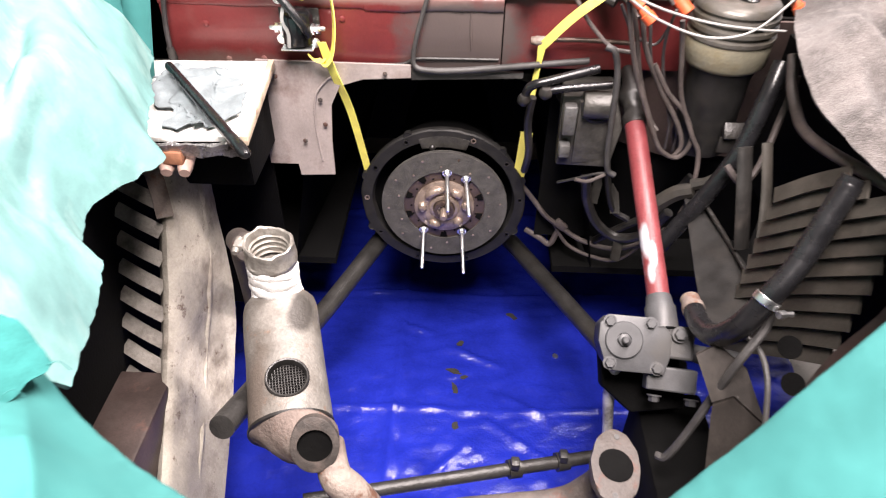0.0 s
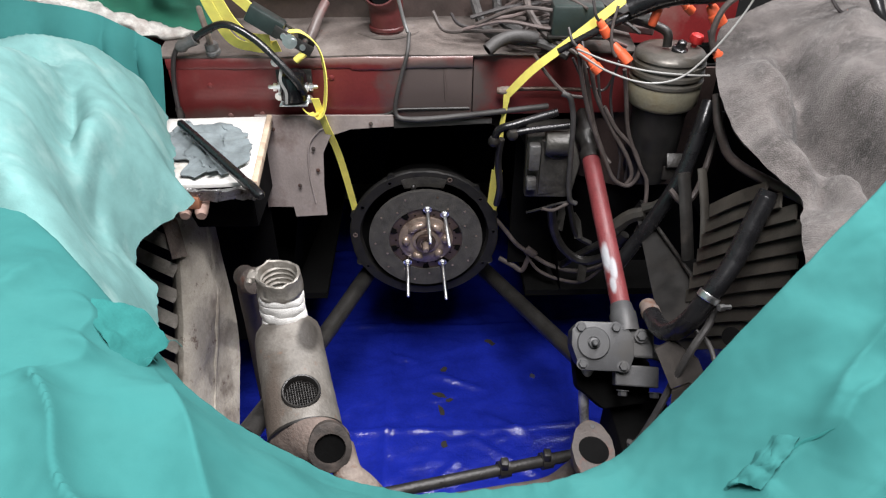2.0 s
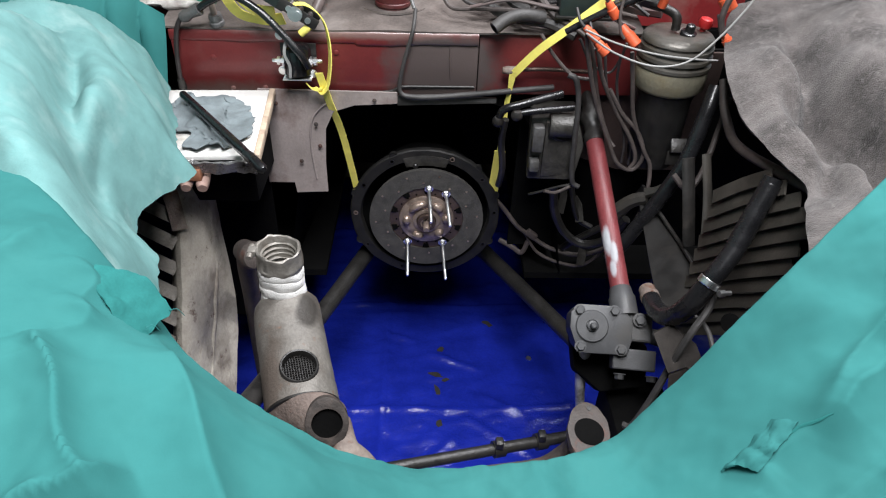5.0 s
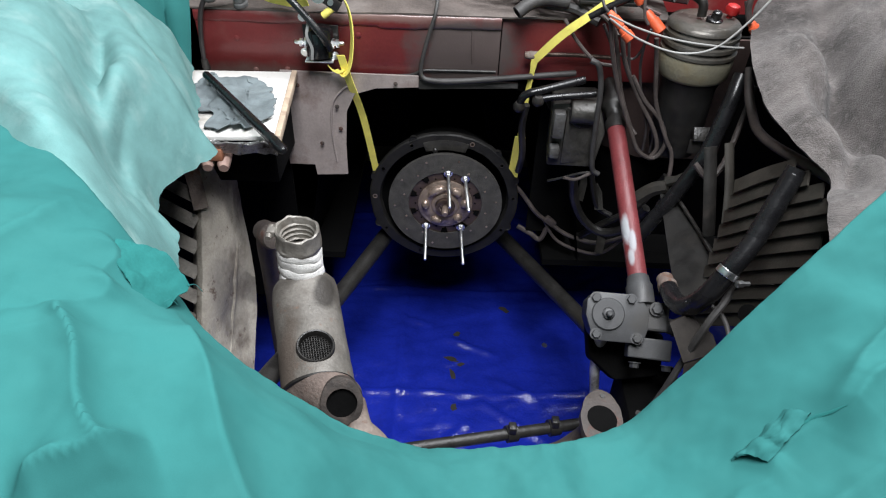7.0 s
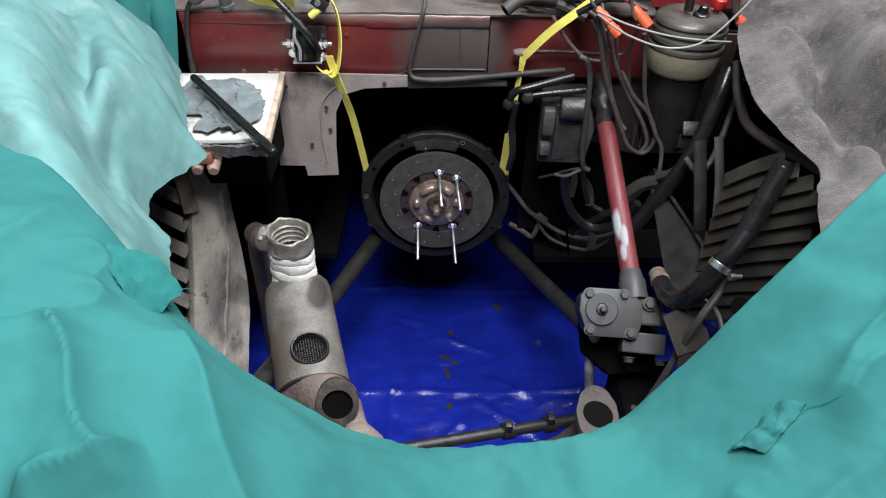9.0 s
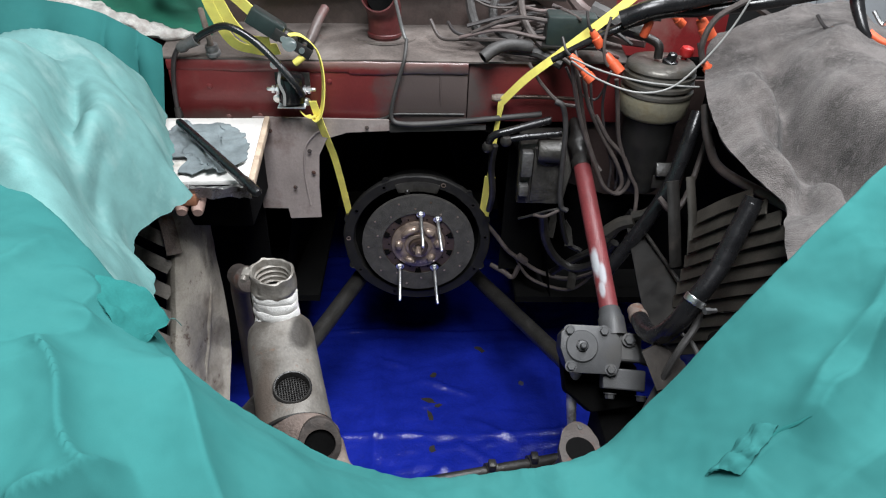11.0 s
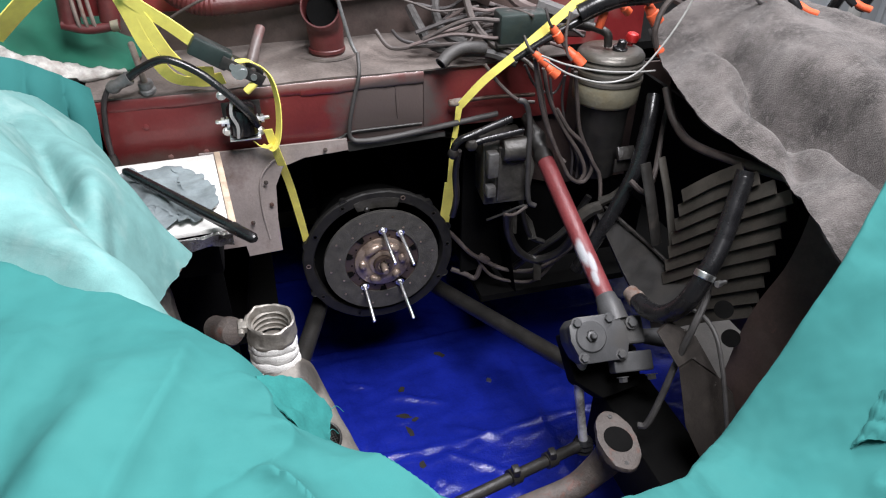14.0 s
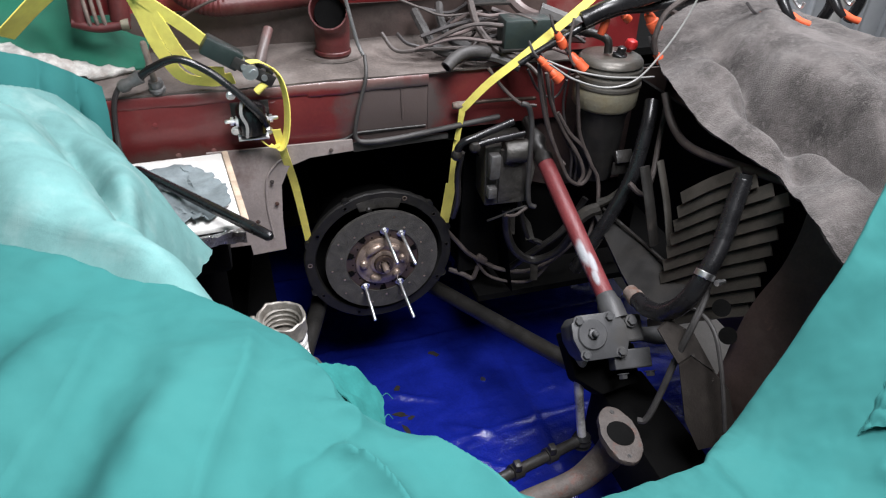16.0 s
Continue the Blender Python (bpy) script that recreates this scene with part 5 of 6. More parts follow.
sheet(bm, [[(-0.275, 0.306, 1.192), (-0.250, 0.319, 1.172), (-0.226, 0.307, 1.142)], [(-0.272, 0.292, 1.190), (-0.248, 0.288, 1.168), (-0.230, 0.276, 1.148)], [(-0.268, 0.280, 1.190), (-0.252, 0.264, 1.174), (-0.236, 0.251, 1.159)]], 0.001, 10, 10,
      lambda p, u, v: p + V(0.003, 0.003, 0) * wrinkle(p * 30) + V(0, 0, 0.004 * wrinkle(p * 55) + 0.002))
tagged(part("cloth_flap", bm, "teal_shaded", angle=80), "frayed teal hem turned over on the cover cloth, shade painted in", "cloth flap")
bm = B()
out = [(-0.331 + 0.0055 * math.cos(a) * (1 + 0.15 * math.sin(3 * a)), 0.051 + 0.0035 * math.sin(a), on_cloth(-0.331, 0.051).z + 0.0008) for a in (2 * math.pi * k / 14 for k in range(14))]
slab(bm, out, (0, 0, 0.0008))
tagged(part("paper_scrap", bm, "locker"), "small white scrap of paper on the teal cloth", "paper")
# loose threads at the frayed hem
for a, d in (((-0.226, 0.304, 1.146), (0.010, 0.004, -0.010)), ((-0.232, 0.270, 1.158), (0.008, 0.005, -0.008))):
    bm = B()
    tube(bm, [a, V(*a) + V(*d) * 0.5 + V(0, 0.002, 0.003), V(*a) + V(*d)], 0.0003, 6)
    tagged(part("loose_thread", bm, "teal"), "loose pale thread at the frayed cloth hem", "thread", group="loose threads")


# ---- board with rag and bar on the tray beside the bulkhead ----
# black block fills in the shade under the board and carries it
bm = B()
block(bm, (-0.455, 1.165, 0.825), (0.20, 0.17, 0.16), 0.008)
part("tray_box", bm, "shade_black", body)
board = thing("board", (-0.44, 1.1, 0.905), "white chipped board with worn plywood edge on the tray", "board")
bm = B()
slab(bm, [(-0.567, 1.240, 0.914), (-0.346, 1.250, 0.914), (-0.322, 0.965, 0.914), (-0.52, 0.952, 0.914)], (0, 0, 0.010), 0.0015)
part("top", bm, "plate", board)
bm = B()
slab(bm, [(-0.345, 1.252, 0.910), (-0.333, 1.250, 0.910), (-0.309, 0.960, 0.910), (-0.321, 0.960, 0.910)], (0, 0, 0.018), 0.002)
part("edge", bm, "wood", board, "tan worn plywood edge")
bm = B()
ribbon(bm, [(-0.505, 0.962, 0.902), (-0.44, 0.955, 0.902), (-0.38, 0.958, 0.901), (-0.318, 0.962, 0.902)], 0.026, (0, -0.25, 1), 0.005)
for v in bm.verts:
    v.co += V(0.2, 1, 0.5) * 0.006 * wrinkle(v.co * 45)
part("foil_strip", bm, "foil", board, "crumpled dull foil strip")

br = thing("bracket", (-0.43, 0.96, 0.86), "orange-brown bracket with two pale rubber bushes", "bracket")
bm = B()
block(bm, (-0.436, 0.957, 0.888), (0.034, 0.02, 0.024), 0.003)
part("plate", bm, "terracotta", br)
for x in (-0.452, -0.422):
    bm = B()
    tube(bm, [(x, 0.985, 0.873), (x, 0.96, 0.868), (x + 0.003, 0.943, 0.864)], [0.010, 0.0125, 0.0125, 0.009], 12)
    part("bush", bm, "pinkish", br)

rag_rows = []
for i, y in enumerate((1.195, 1.14, 1.08, 1.02, 0.972)):
    lo, hi = ((-0.50, -0.41), (-0.525, -0.365), (-0.52, -0.350), (-0.47, -0.345), (-0.42, -0.375))[i]
    rag_rows.append([(lo + (hi - lo) * k / 4, y + 0.01 * math.sin(3 * k + i), 0.929) for k in range(5)])
bm = B()
sheet(bm, rag_rows, 0.002, 10, 10, lambda p, u, v: p + V(0.016, 0.016, 0) * wrinkle((p.x * 22, p.y * 22, 9)) + V(0, 0, 0.003 + 0.012 * abs(wrinkle((p.x * 13, p.y * 13, 3))) + 0.006 * max(0, math.sin(40 * p.x + 18 * p.y)) ** 3))
tagged(part("rag", bm, "rag", angle=80), "crumpled grey cotton rag on the white board", "rag")
bm = B()
lathe(bm, (-0.497, 1.150, 0.957), V(0.217, -0.284, -0.005), [(0, 0.006), (0.005, 0.008), (0.25, 0.0095), (0.30, 0.009), (0.302, 0.0102), (0.352, 0.009), (0.358, 0.005)], 16)
tagged(part("pry_bar", bm, "rubber"), "dark round pry bar lying across the board", "bar")

# ---- lashing strap and ratchet ----
strap = thing("lashing_strap", (-0.2, 1.3, 0.6), "yellow ratchet lashing strap carrying the gearbox", "strap")
bm = B()
ribbon(bm, [(-0.172, 1.345, 0.56), (-0.180, 1.328, 0.64), (-0.200, 1.290, 0.80), (-0.219, 1.246, 0.905), (-0.232, 1.226, 0.975)], 0.017, (1, -0.2, 0.1), 0.002)
part("sling_leg", bm, "yellow", strap)
bm = B()
ribbon(bm, [(-0.246, 1.236, 0.938), (-0.226, 1.230, 0.933), (-0.212, 1.228, 0.965), (-0.206, 1.228, 1.03), (-0.216, 1.230, 1.085), (-0.245, 1.234, 1.112), (-0.278, 1.240, 1.112)], 0.026, (0.35, -1, 0.1), 0.002)
part("loop", bm, "yellow", strap)
bm = B()
lathe(bm, (-0.262, 1.222, 1.058), V(0.75, 0.1, 0.6), [(0, 0.004), (0, 0.0068), (0.0015, 0.0075), (0.024, 0.0075), (0.0255, 0.0068), (0.0255, 0.004)], 24)
part("wound_end", bm, "yellow", strap)
bm = B()
ribbon(bm, [(-0.262, 1.232, 0.950), (-0.252, 1.230, 0.940), (-0.240, 1.229, 0.936), (-0.228, 1.229, 0.940)], 0.018, (0.3, -1, 0.2), 0.002)
part("tail", bm, "yellow", strap)
for pts, w in (([(-0.325, 1.245, 1.138), (-0.375, 1.248, 1.185), (-0.42, 1.25, 1.222), (-0.455, 1.255, 1.255)], 0.026),
               ([(-0.455, 1.262, 1.25), (-0.44, 1.262, 1.20), (-0.425, 1.265, 1.145), (-0.395, 1.27, 1.085), (-0.35, 1.275, 1.068), (-0.30, 1.262, 1.075)], 0.026),
               ([(-0.452, 1.258, 1.252), (-0.418, 1.255, 1.195), (-0.39, 1.258, 1.13), (-0.36, 1.262, 1.095), (-0.315, 1.255, 1.09)], 0.026)):
    bm = B()
    ribbon(bm, pts, w, (0.75, -0.35, 0.55), 0.002)
    part("webbing", bm, "yellow", strap)
bm = B()
ribbon(bm, [(-0.67, 1.27, 1.175), (-0.612, 1.27, 1.224), (-0.57, 1.27, 1.256), (-0.532, 1.265, 1.287), (-0.505, 1.26, 1.33)], 0.05, (0.2, -0.6, 0.7), 0.002)
part("webbing", bm, "yellow", strap)
bm = B()
ribbon(bm, [(-0.484, 1.25, 1.282), (-0.448, 1.247, 1.268), (-0.410, 1.25, 1.262), (-0.398, 1.253, 1.270), (-0.412, 1.256, 1.283), (-0.45, 1.26, 1.30)], 0.030, (0.1, -0.5, 0.8), 0.002)
part("webbing", bm, "yellow", strap)
bm = B()
tube(bm, [(-0.49, 1.25, 1.275), (-0.47, 1.24, 1.25), (-0.445, 1.24, 1.245), (-0.44, 1.245, 1.258), (-0.47, 1.25, 1.268)], 0.0045, 8)
part("hook", bm, "rubber", strap)
bm = B()
ribbon(bm, [(0.163, 1.330, 0.60), (0.168, 1.316, 0.66), (0.172, 1.295, 0.76)], 0.026, (1, -0.1, 0), 0.002)
ribbon(bm, [(0.172, 1.295, 0.76), (0.173, 1.278, 0.86), (0.178, 1.268, 0.93), (0.180, 1.262, 0.967)], 0.014, [(1, -0.1, 0), (0.8, -0.7, 0), (0.5, -0.9, 0), (1, 0, 0)], 0.002)
part("sling_leg", bm, "yellow", strap)
bm = B()
ribbon(bm, [(0.180, 1.262, 0.965), (0.225, 1.235, 1.03), (0.275, 1.20, 1.09), (0.33, 1.175, 1.15), (0.40, 1.15, 1.225), (0.52, 1.12, 1.36)], 0.017, [(0.9, -0.1, -0.4), (0.6, -0.4, -0.5), (0.5, -0.6, -0.4), (0.6, -0.5, -0.5), (0.6, -0.5, -0.5), (0.6, -0.5, -0.5)], 0.002)
part("webbing", bm, "yellow", strap)

ra = thing("ratchet", (-0.29, 1.24, 1.06), "black-handled bright steel ratchet buckle on yellow strap", "ratchet")
rm = Matrix.Rotation(radians(33), 4, "Y")
bm = B()
block(bm, (-0.315, 1.238, 1.135), (0.075, 0.035, 0.036), 0.005, rm)
part("handle", bm, "relay", ra, "black plastic handle")
for dy in (-0.018, 0.018):
    bm = B()
    block(bm, (-0.262, 1.236 + dy, 1.100), (0.085, 0.003, 0.022), 0.001, rm)
    part("side_plate", bm, "dark", ra)
for f in (-0.02, 0.0, 0.022):
    bm = B()
    c = V(-0.262, 1.236, 1.100) + rm.to_3x3() @ V(f, 0, 0)
    lathe(bm, c + V(0, -0.024, 0), (0, 1, 0), [(0, 0.006), (0.048, 0.006)], 12)
    part("pin", bm, "chrome", ra)
bm = B()
lathe(bm, V(-0.268, 1.214, 1.100), (0, 1, 0), [(0, 0.015), (0.003, 0.015)], 14)
part("ratchet_wheel", bm, "chrome", ra)

# ---- starter solenoid and battery cable ----
so = thing("starter_solenoid", (-0.285, 1.26, 0.96), "glossy black starter solenoid with bright terminals on red panel", "solenoid")
bm = B()
lathe(bm, (-0.285, 1.243, 0.955), (0, 0, 1), [(0, 0.020), (0.004, 0.029), (0.055, 0.029), (0.062, 0.024), (0.066, 0.012)], 28)
part("can", bm, "blackgloss", so)
bm = B()
block(bm, (-0.285, 1.262, 0.990), (0.075, 0.004, 0.05), 0.001)
part("back_plate", bm, "dark", so)
bm = B()
block(bm, (-0.285, 1.236, 0.952), (0.060, 0.04, 0.003), 0.001)
part("bracket", bm, "chrome", so)
bm = B()
ribbon(bm, [(-0.300, 1.215, 1.035), (-0.304, 1.210, 1.01), (-0.296, 1.211, 0.985), (-0.298, 1.213, 0.958)], 0.006, (1, 0, 0), 0.002)
part("clip", bm, "wire_white", so)
for s in (-1, 1):
    bm = B()
    lathe(bm, (-0.285 + 0.026 * s, 1.238, 0.985), (s, 0, 0.05), [(0, 0.011), (0.005, 0.011), (0.005, 0.005), (0.009, 0.005), (0.009, 0.009), (0.015, 0.009), (0.015, 0.0045), (0.024, 0.0045), (0.026, 0.003)], 8)
    part("terminal", bm, "chrome", so)
for p in ((-0.318, 1.250, 1.035), (-0.318, 1.245, 0.962), (-0.255, 1.240, 0.958)):
    bolt("screw", p, (0, -1, 0), "chrome", so, 0.007, 0.006)


so.location += V(0.008, 0.0, 0.010)


def wire(name, pts, r, material, label, category, group="", n=10, seg=8):
    bm = B()
    tube(bm, pts, r, seg, n)
    return tagged(part(name, bm, material), label, category, group)


ca = thing("battery_cable", (-0.45, 1.25, 1.05), "thick black battery cable with grey crimped end", "cable")
bm = B()
tube(bm, [(-0.470, 1.252, 1.092), (-0.44, 1.245, 1.112), (-0.395, 1.236, 1.128), (-0.345, 1.228, 1.105), (-0.30, 1.215, 1.065), (-0.262, 1.205, 1.02), (-0.250, 1.212, 0.992)], 0.0075, 12, 10)
part("cable", bm, "rubber", ca)
bm = B()
lathe(bm, (-0.505, 1.255, 1.074), V(0.037, -0.003, 0.019), [(0, 0.010), (0.012, 0.013), (0.02, 0.010), (0.045, 0.013)], 14)
part("lug", bm, "alloy", ca)

sp = thing("threaded_stay", (-0.443, 1.27, 1.05), "rusty threaded stay with knurled nut on the ledge", "stay")
bm = B()
lathe(bm, (-0.443, 1.285, 1.045), V(-0.006, -0.02, 0.1), [(0, 0.0065), (0.11, 0.006), (0.113, 0.004)], 12)
part("rod", bm, "rusty", sp)
bm = B()
lathe(bm, (-0.443, 1.284, 1.05), V(-0.006, -0.02, 0.1), [(0, 0.012), (0.004, 0.0155), (0.010, 0.0155), (0.012, 0.012), (0.018, 0.0145), (0.026, 0.013)], 14)
part("nut", bm, "alloy", sp)
wire("thin_cable", [(-0.50, 1.258, 1.085), (-0.52, 1.255, 1.05), (-0.53, 1.252, 0.99), (-0.532, 1.25, 0.94)], 0.005, "wire_dark", "thin dark cable hanging down the cowl end", "cable")
bm = B()
lathe(bm, (-0.532, 1.25, 0.945), (0.1, 0, -1), [(0, 0.007), (0.02, 0.009), (0.03, 0.006)], 10)
tagged(part("cable_clip", bm, "dark"), "dark clip at the end of a thin cable", "clip")

# ---- cowl fittings: spout, corrugated duct, rods ----
spo = thing("air_spout", (-0.082, 1.40, 1.06), "dark red tin air spout on flanged base", "spout")
bm = B()
out = [(-0.082 + 0.058 * math.cos(a) * (1.0 + 0.22 * abs(math.cos(a)) ** 6), 1.385 + 0.046 * math.sin(a), 1.0625) for a in (2 * math.pi * k / 32 for k in range(32))]
slab(bm, out, (0, 0.001, 0.004), 0.001)
part("flange", bm, "dust", spo)
bm = B()
base, mouth = V(-0.082, 1.39, 1.064), V(-0.094, 1.350, 1.172)
pts = spline([base, base + V(0, 0, 0.036), base + V(-0.002, -0.006, 0.070), mouth], 6)
loops = []
for k, p in enumerate(pts):
    f = k / (len(pts) - 1)
    tilt = radians(70 * f**2)
    nrm_ = V(-0.22 * math.sin(tilt), -math.sin(tilt), math.cos(tilt)).normalized()
    u = (V(1, 0, 0) - nrm_ * nrm_.x).normalized()
    w = nrm_.cross(u)
    r = 0.036 + 0.004 * f
    loops.append([p + r * (math.cos(a) * u + math.sin(a) * w) for a in (2 * math.pi * j / 32 for j in range(32))])
inner = [[q + (p - q) * 0.08 for q in lp] for lp, p in zip(loops, pts)]
rings(bm, loops + inner[::-1], True, False)
part("pipe", bm, "dusty_red", spo)
bm = B()
lathe(bm, base + V(0, 0, 0.006), (0, 0, 1), [(0, 0.0375), (0.002, 0.0395), (0.008, 0.0395), (0.010, 0.0375)], 32, False)
part("collar", bm, "dusty_red", spo)
# black disc near the mouth stands for the spout's shaded inside
bm = B()
lathe(bm, mouth + V(0.008, 0.020, -0.012), V(-0.2, -0.92, 0.34), [(0, 0.034), (0.001, 0.0)], 24, False)
part("dark_bore", bm, "shade_black", spo)

duct = thing("corrugated_duct", (-0.1, 1.44, 1.15), "dusty red corrugated air duct along the scuttle", "duct")
path = spline([(-0.385, 1.475, 1.195), (-0.365, 1.435, 1.187), (-0.32, 1.425, 1.172), (-0.24, 1.43, 1.172), (-0.12, 1.44, 1.180), (0.0, 1.445, 1.188), (0.09, 1.45, 1.192)], 14)
bm = B()
tube(bm, path, [0.0205 + 0.0020 * (k % 2) for k in range(len(path))], 18, 1)
part("hose", bm, "dusty_red", duct)
bm = B()
tube(bm, [(0.085, 1.45, 1.192), (0.13, 1.452, 1.196), (0.20, 1.455, 1.205), (0.30, 1.47, 1.225)], 0.0225, 18)
part("sleeve", bm, "dusty_red", duct)
bm = B()
lathe(bm, (0.098, 1.45, 1.193), V(1, 0.05, 0.08), [(0, 0.0245), (0.016, 0.0245)], 24)
part("clamp_band", bm, "col_red", duct)
wire("control_cable", [(-0.42, 1.40, 1.13), (-0.37, 1.38, 1.17), (-0.28, 1.37, 1.205), (-0.14, 1.38, 1.205), (0.0, 1.38, 1.20), (0.10, 1.37, 1.165), (0.16, 1.36, 1.145), (0.25, 1.36, 1.15)], 0.0028, "wire_grey", "thin grimy control cable lying over the duct", "cable")
bm = B()
tube(bm, [(-0.250, 1.335, 1.062), (-0.240, 1.35, 1.08), (-0.228, 1.37, 1.105), (-0.215, 1.40, 1.125)], [0.010, 0.012, 0.0105, 0.0105], 12)
tagged(part("drain_tube", bm, "red_grey"), "short dusty red-grey drain tube on the ledge", "tube")

rod = thing("support_rod", (-0.06, 1.27, 0.91), "dark bent support rod hanging on the bulkhead", "rod")
bm = B()
tube(bm, [(-0.072, 1.325, 1.25), (-0.058, 1.318, 1.18), (-0.043, 1.312, 1.115), (-0.034, 1.300, 1.090)], 0.004, 8)
part("upper_wire", bm, "alloy", rod)
bm = B()
tube(bm, [(-0.031, 1.298, 1.090), (-0.036, 1.266, 1.055), (-0.052, 1.262, 1.0), (-0.064, 1.260, 0.945), (-0.062, 1.258, 0.920), (-0.04, 1.256, 0.912), (0.02, 1.256, 0.913), (0.12, 1.262, 0.921), (0.275, 1.275, 0.933)], [0.004, 0.0042, 0.0045, 0.005, 0.0065, 0.0065, 0.0065], 12)
part("bar", bm, "hose_grey", rod)
rr = thing("clevis_rod", (0.25, 1.27, 0.965), "brown oily thin push rod with clevis nut", "rod")
bm = B()
tube(bm, [(0.165, 1.268, 0.973), (0.25, 1.27, 0.976), (0.36, 1.27, 0.972)], 0.0045, 10)
part("shaft", bm, "brown_steel", rr)
bm = B()
lathe(bm, (0.158, 1.268, 0.973), (1, 0, 0), [(0, 0.007), (0.012, 0.009), (0.03, 0.009), (0.034, 0.006)], 10)
part("nut", bm, "rusty", rr)

# bonnet hinge with springs at the cowl end
hg = thing("bonnet_hinge", (-0.52, 1.38, 1.12), "dusty brown-red spring bonnet hinge", "hinge")
for x in (-0.562, -0.492):
    pts = [(x, 1.37, 1.165), (x + 0.004, 1.375, 1.21), (x + 0.01, 1.38, 1.29)]
    bm = B()
    fine = spline(pts, 14)
    tube(bm, fine, [0.018 + 0.0008 * (k % 2) for k in range(len(fine))], 16, 1)
    part("spring_sleeve", bm, "dusty_red", hg)
bm = B()
tube(bm, [(-0.575, 1.362, 1.168), (-0.53, 1.355, 1.158), (-0.475, 1.357, 1.162)], 0.009, 12)
part("cross_pin", bm, "dusty_red", hg)
bm = B()
lathe(bm, (-0.490, 1.356, 1.161), (1, 0, 0.05), [(0, 0.011), (0.014, 0.011)], 14)
part("white_collar", bm, "can_band", hg)
for x in (-0.543, -0.530, -0.517):
    bm = B()
    tube(bm, [(x, 1.352, 1.160), (x - 0.002, 1.352, 1.18), (x - 0.006, 1.365, 1.23), (x - 0.01, 1.38, 1.28)], 0.0038, 8)
    part("spring_wire", bm, "rusty", hg)
bm = B()
block(bm, (-0.527, 1.40, 1.22), (0.09, 0.01, 0.10), 0.003)
part("mounting_plate", bm, "red", hg)

# ---- relay boxes ----
for c, s, material, lab in (((0.314, 1.272, 1.128), (0.104, 0.06, 0.064), "relay", "dark green-black relay box among the wiring"), ((0.275, 1.40, 1.185), (0.08, 0.05, 0.05), "alloy", "dusty grey-green relay box behind the wiring")):
    rb = thing("relay_box", V(*c) - V(0, 0, s[2] / 2), lab, "relay", group="relay boxes")
    bm = B()
    block(bm, c, s, 0.006, Matrix.Rotation(radians(-4), 4, "Z"))
    part("case", bm, material, rb)
    bm = B()
    block(bm, V(*c) - V(0, 0, s[2] / 2 - 0.001), (s[0] + 0.012, s[1] + 0.008, 0.006), 0.001, Matrix.Rotation(radians(-4), 4, "Z"))
    part("base", bm, "dark", rb)

# ---- master cylinder casting beside the tunnel ----
mc = thing("pedal_box_casting", (0.28, 1.25, 0.73), "dull grey cast pedal box with black pipes", "casting")
bm = B()
slab(bm, [(0.226, 1.205, 0.738), (0.330, 1.185, 0.748), (0.345, 1.195, 0.83), (0.322, 1.205, 0.895), (0.225, 1.222, 0.885)], (0.01, 0.09, 0.0), 0.006)
part("case", bm, "dull_cast", mc)
bm = B()
block(bm, (0.240, 1.198, 0.848), (0.026, 0.026, 0.062), 0.005)
part("boss", bm, "alloy", mc)
bm = B()
block(bm, (0.238, 1.196, 0.782), (0.022, 0.024, 0.028), 0.004)
part("boss", bm, "alloy", mc)
bm = B()
lathe(bm, (0.262, 1.200, 0.880), V(1, -0.05, -0.02), [(0, 0.024), (0.004, 0.027), (0.054, 0.027), (0.058, 0.022)], 24)
part("cylinder", bm, "dull_cast", mc)
bm = B()
tube(bm, [(0.262, 1.20, 0.885), (0.268, 1.198, 0.860), (0.287, 1.196, 0.848), (0.310, 1.196, 0.852)], 0.006, 8)
part("rib", bm, "dark", mc)
bm = B()
slab(bm, [(0.256, 1.198, 0.885), (0.312, 1.195, 0.890), (0.322, 1.19, 0.76), (0.256, 1.196, 0.75)], (0, 0.01, 0), 0.002)
part("face", bm, "dull_cast", mc)
for pts, r in (([(0.150, 1.205, 0.885), (0.160, 1.20, 0.912), (0.195, 1.20, 0.925), (0.285, 1.215, 0.945)], 0.0085), ([(0.188, 1.195, 0.905), (0.22, 1.195, 0.912), (0.31, 1.20, 0.920)], 0.0075)):
    bm = B()
    tube(bm, pts, r, 12)
    part("pipe", bm, "rubber", mc)
    bm = B()
    lathe(bm, V(*pts[0]) + V(0, 0, -0.012), (0, -0.2, 1), [(0, 0.008), (0.006, 0.013), (0.014, 0.013), (0.022, 0.008)], 12)
    part("union", bm, "dark", mc)
bm = B()
tube(bm, [(0.282, 1.175, 1.004), (0.298, 1.17, 0.996), (0.310, 1.17, 0.95), (0.314, 1.17, 0.88), (0.318, 1.17, 0.80), (0.325, 1.168, 0.755), (0.340, 1.165, 0.744)], 0.006, 10)
part("brake_pipe", bm, "hose_grey", mc)
wire("brake_hose", [(0.168, 1.22, 0.88), (0.165, 1.23, 0.82), (0.175, 1.25, 0.74), (0.172, 1.27, 0.68)], 0.008, "dark", "dark brake hose hanging beside the pedal box", "hose")

# ---- coolant can with grooved lid ----
CX, CY = 0.500, 1.205
can = thing("filter_can", (CX, CY, 0.78), "grimy grey tin canister with grooved lid", "canister")
bm = B()
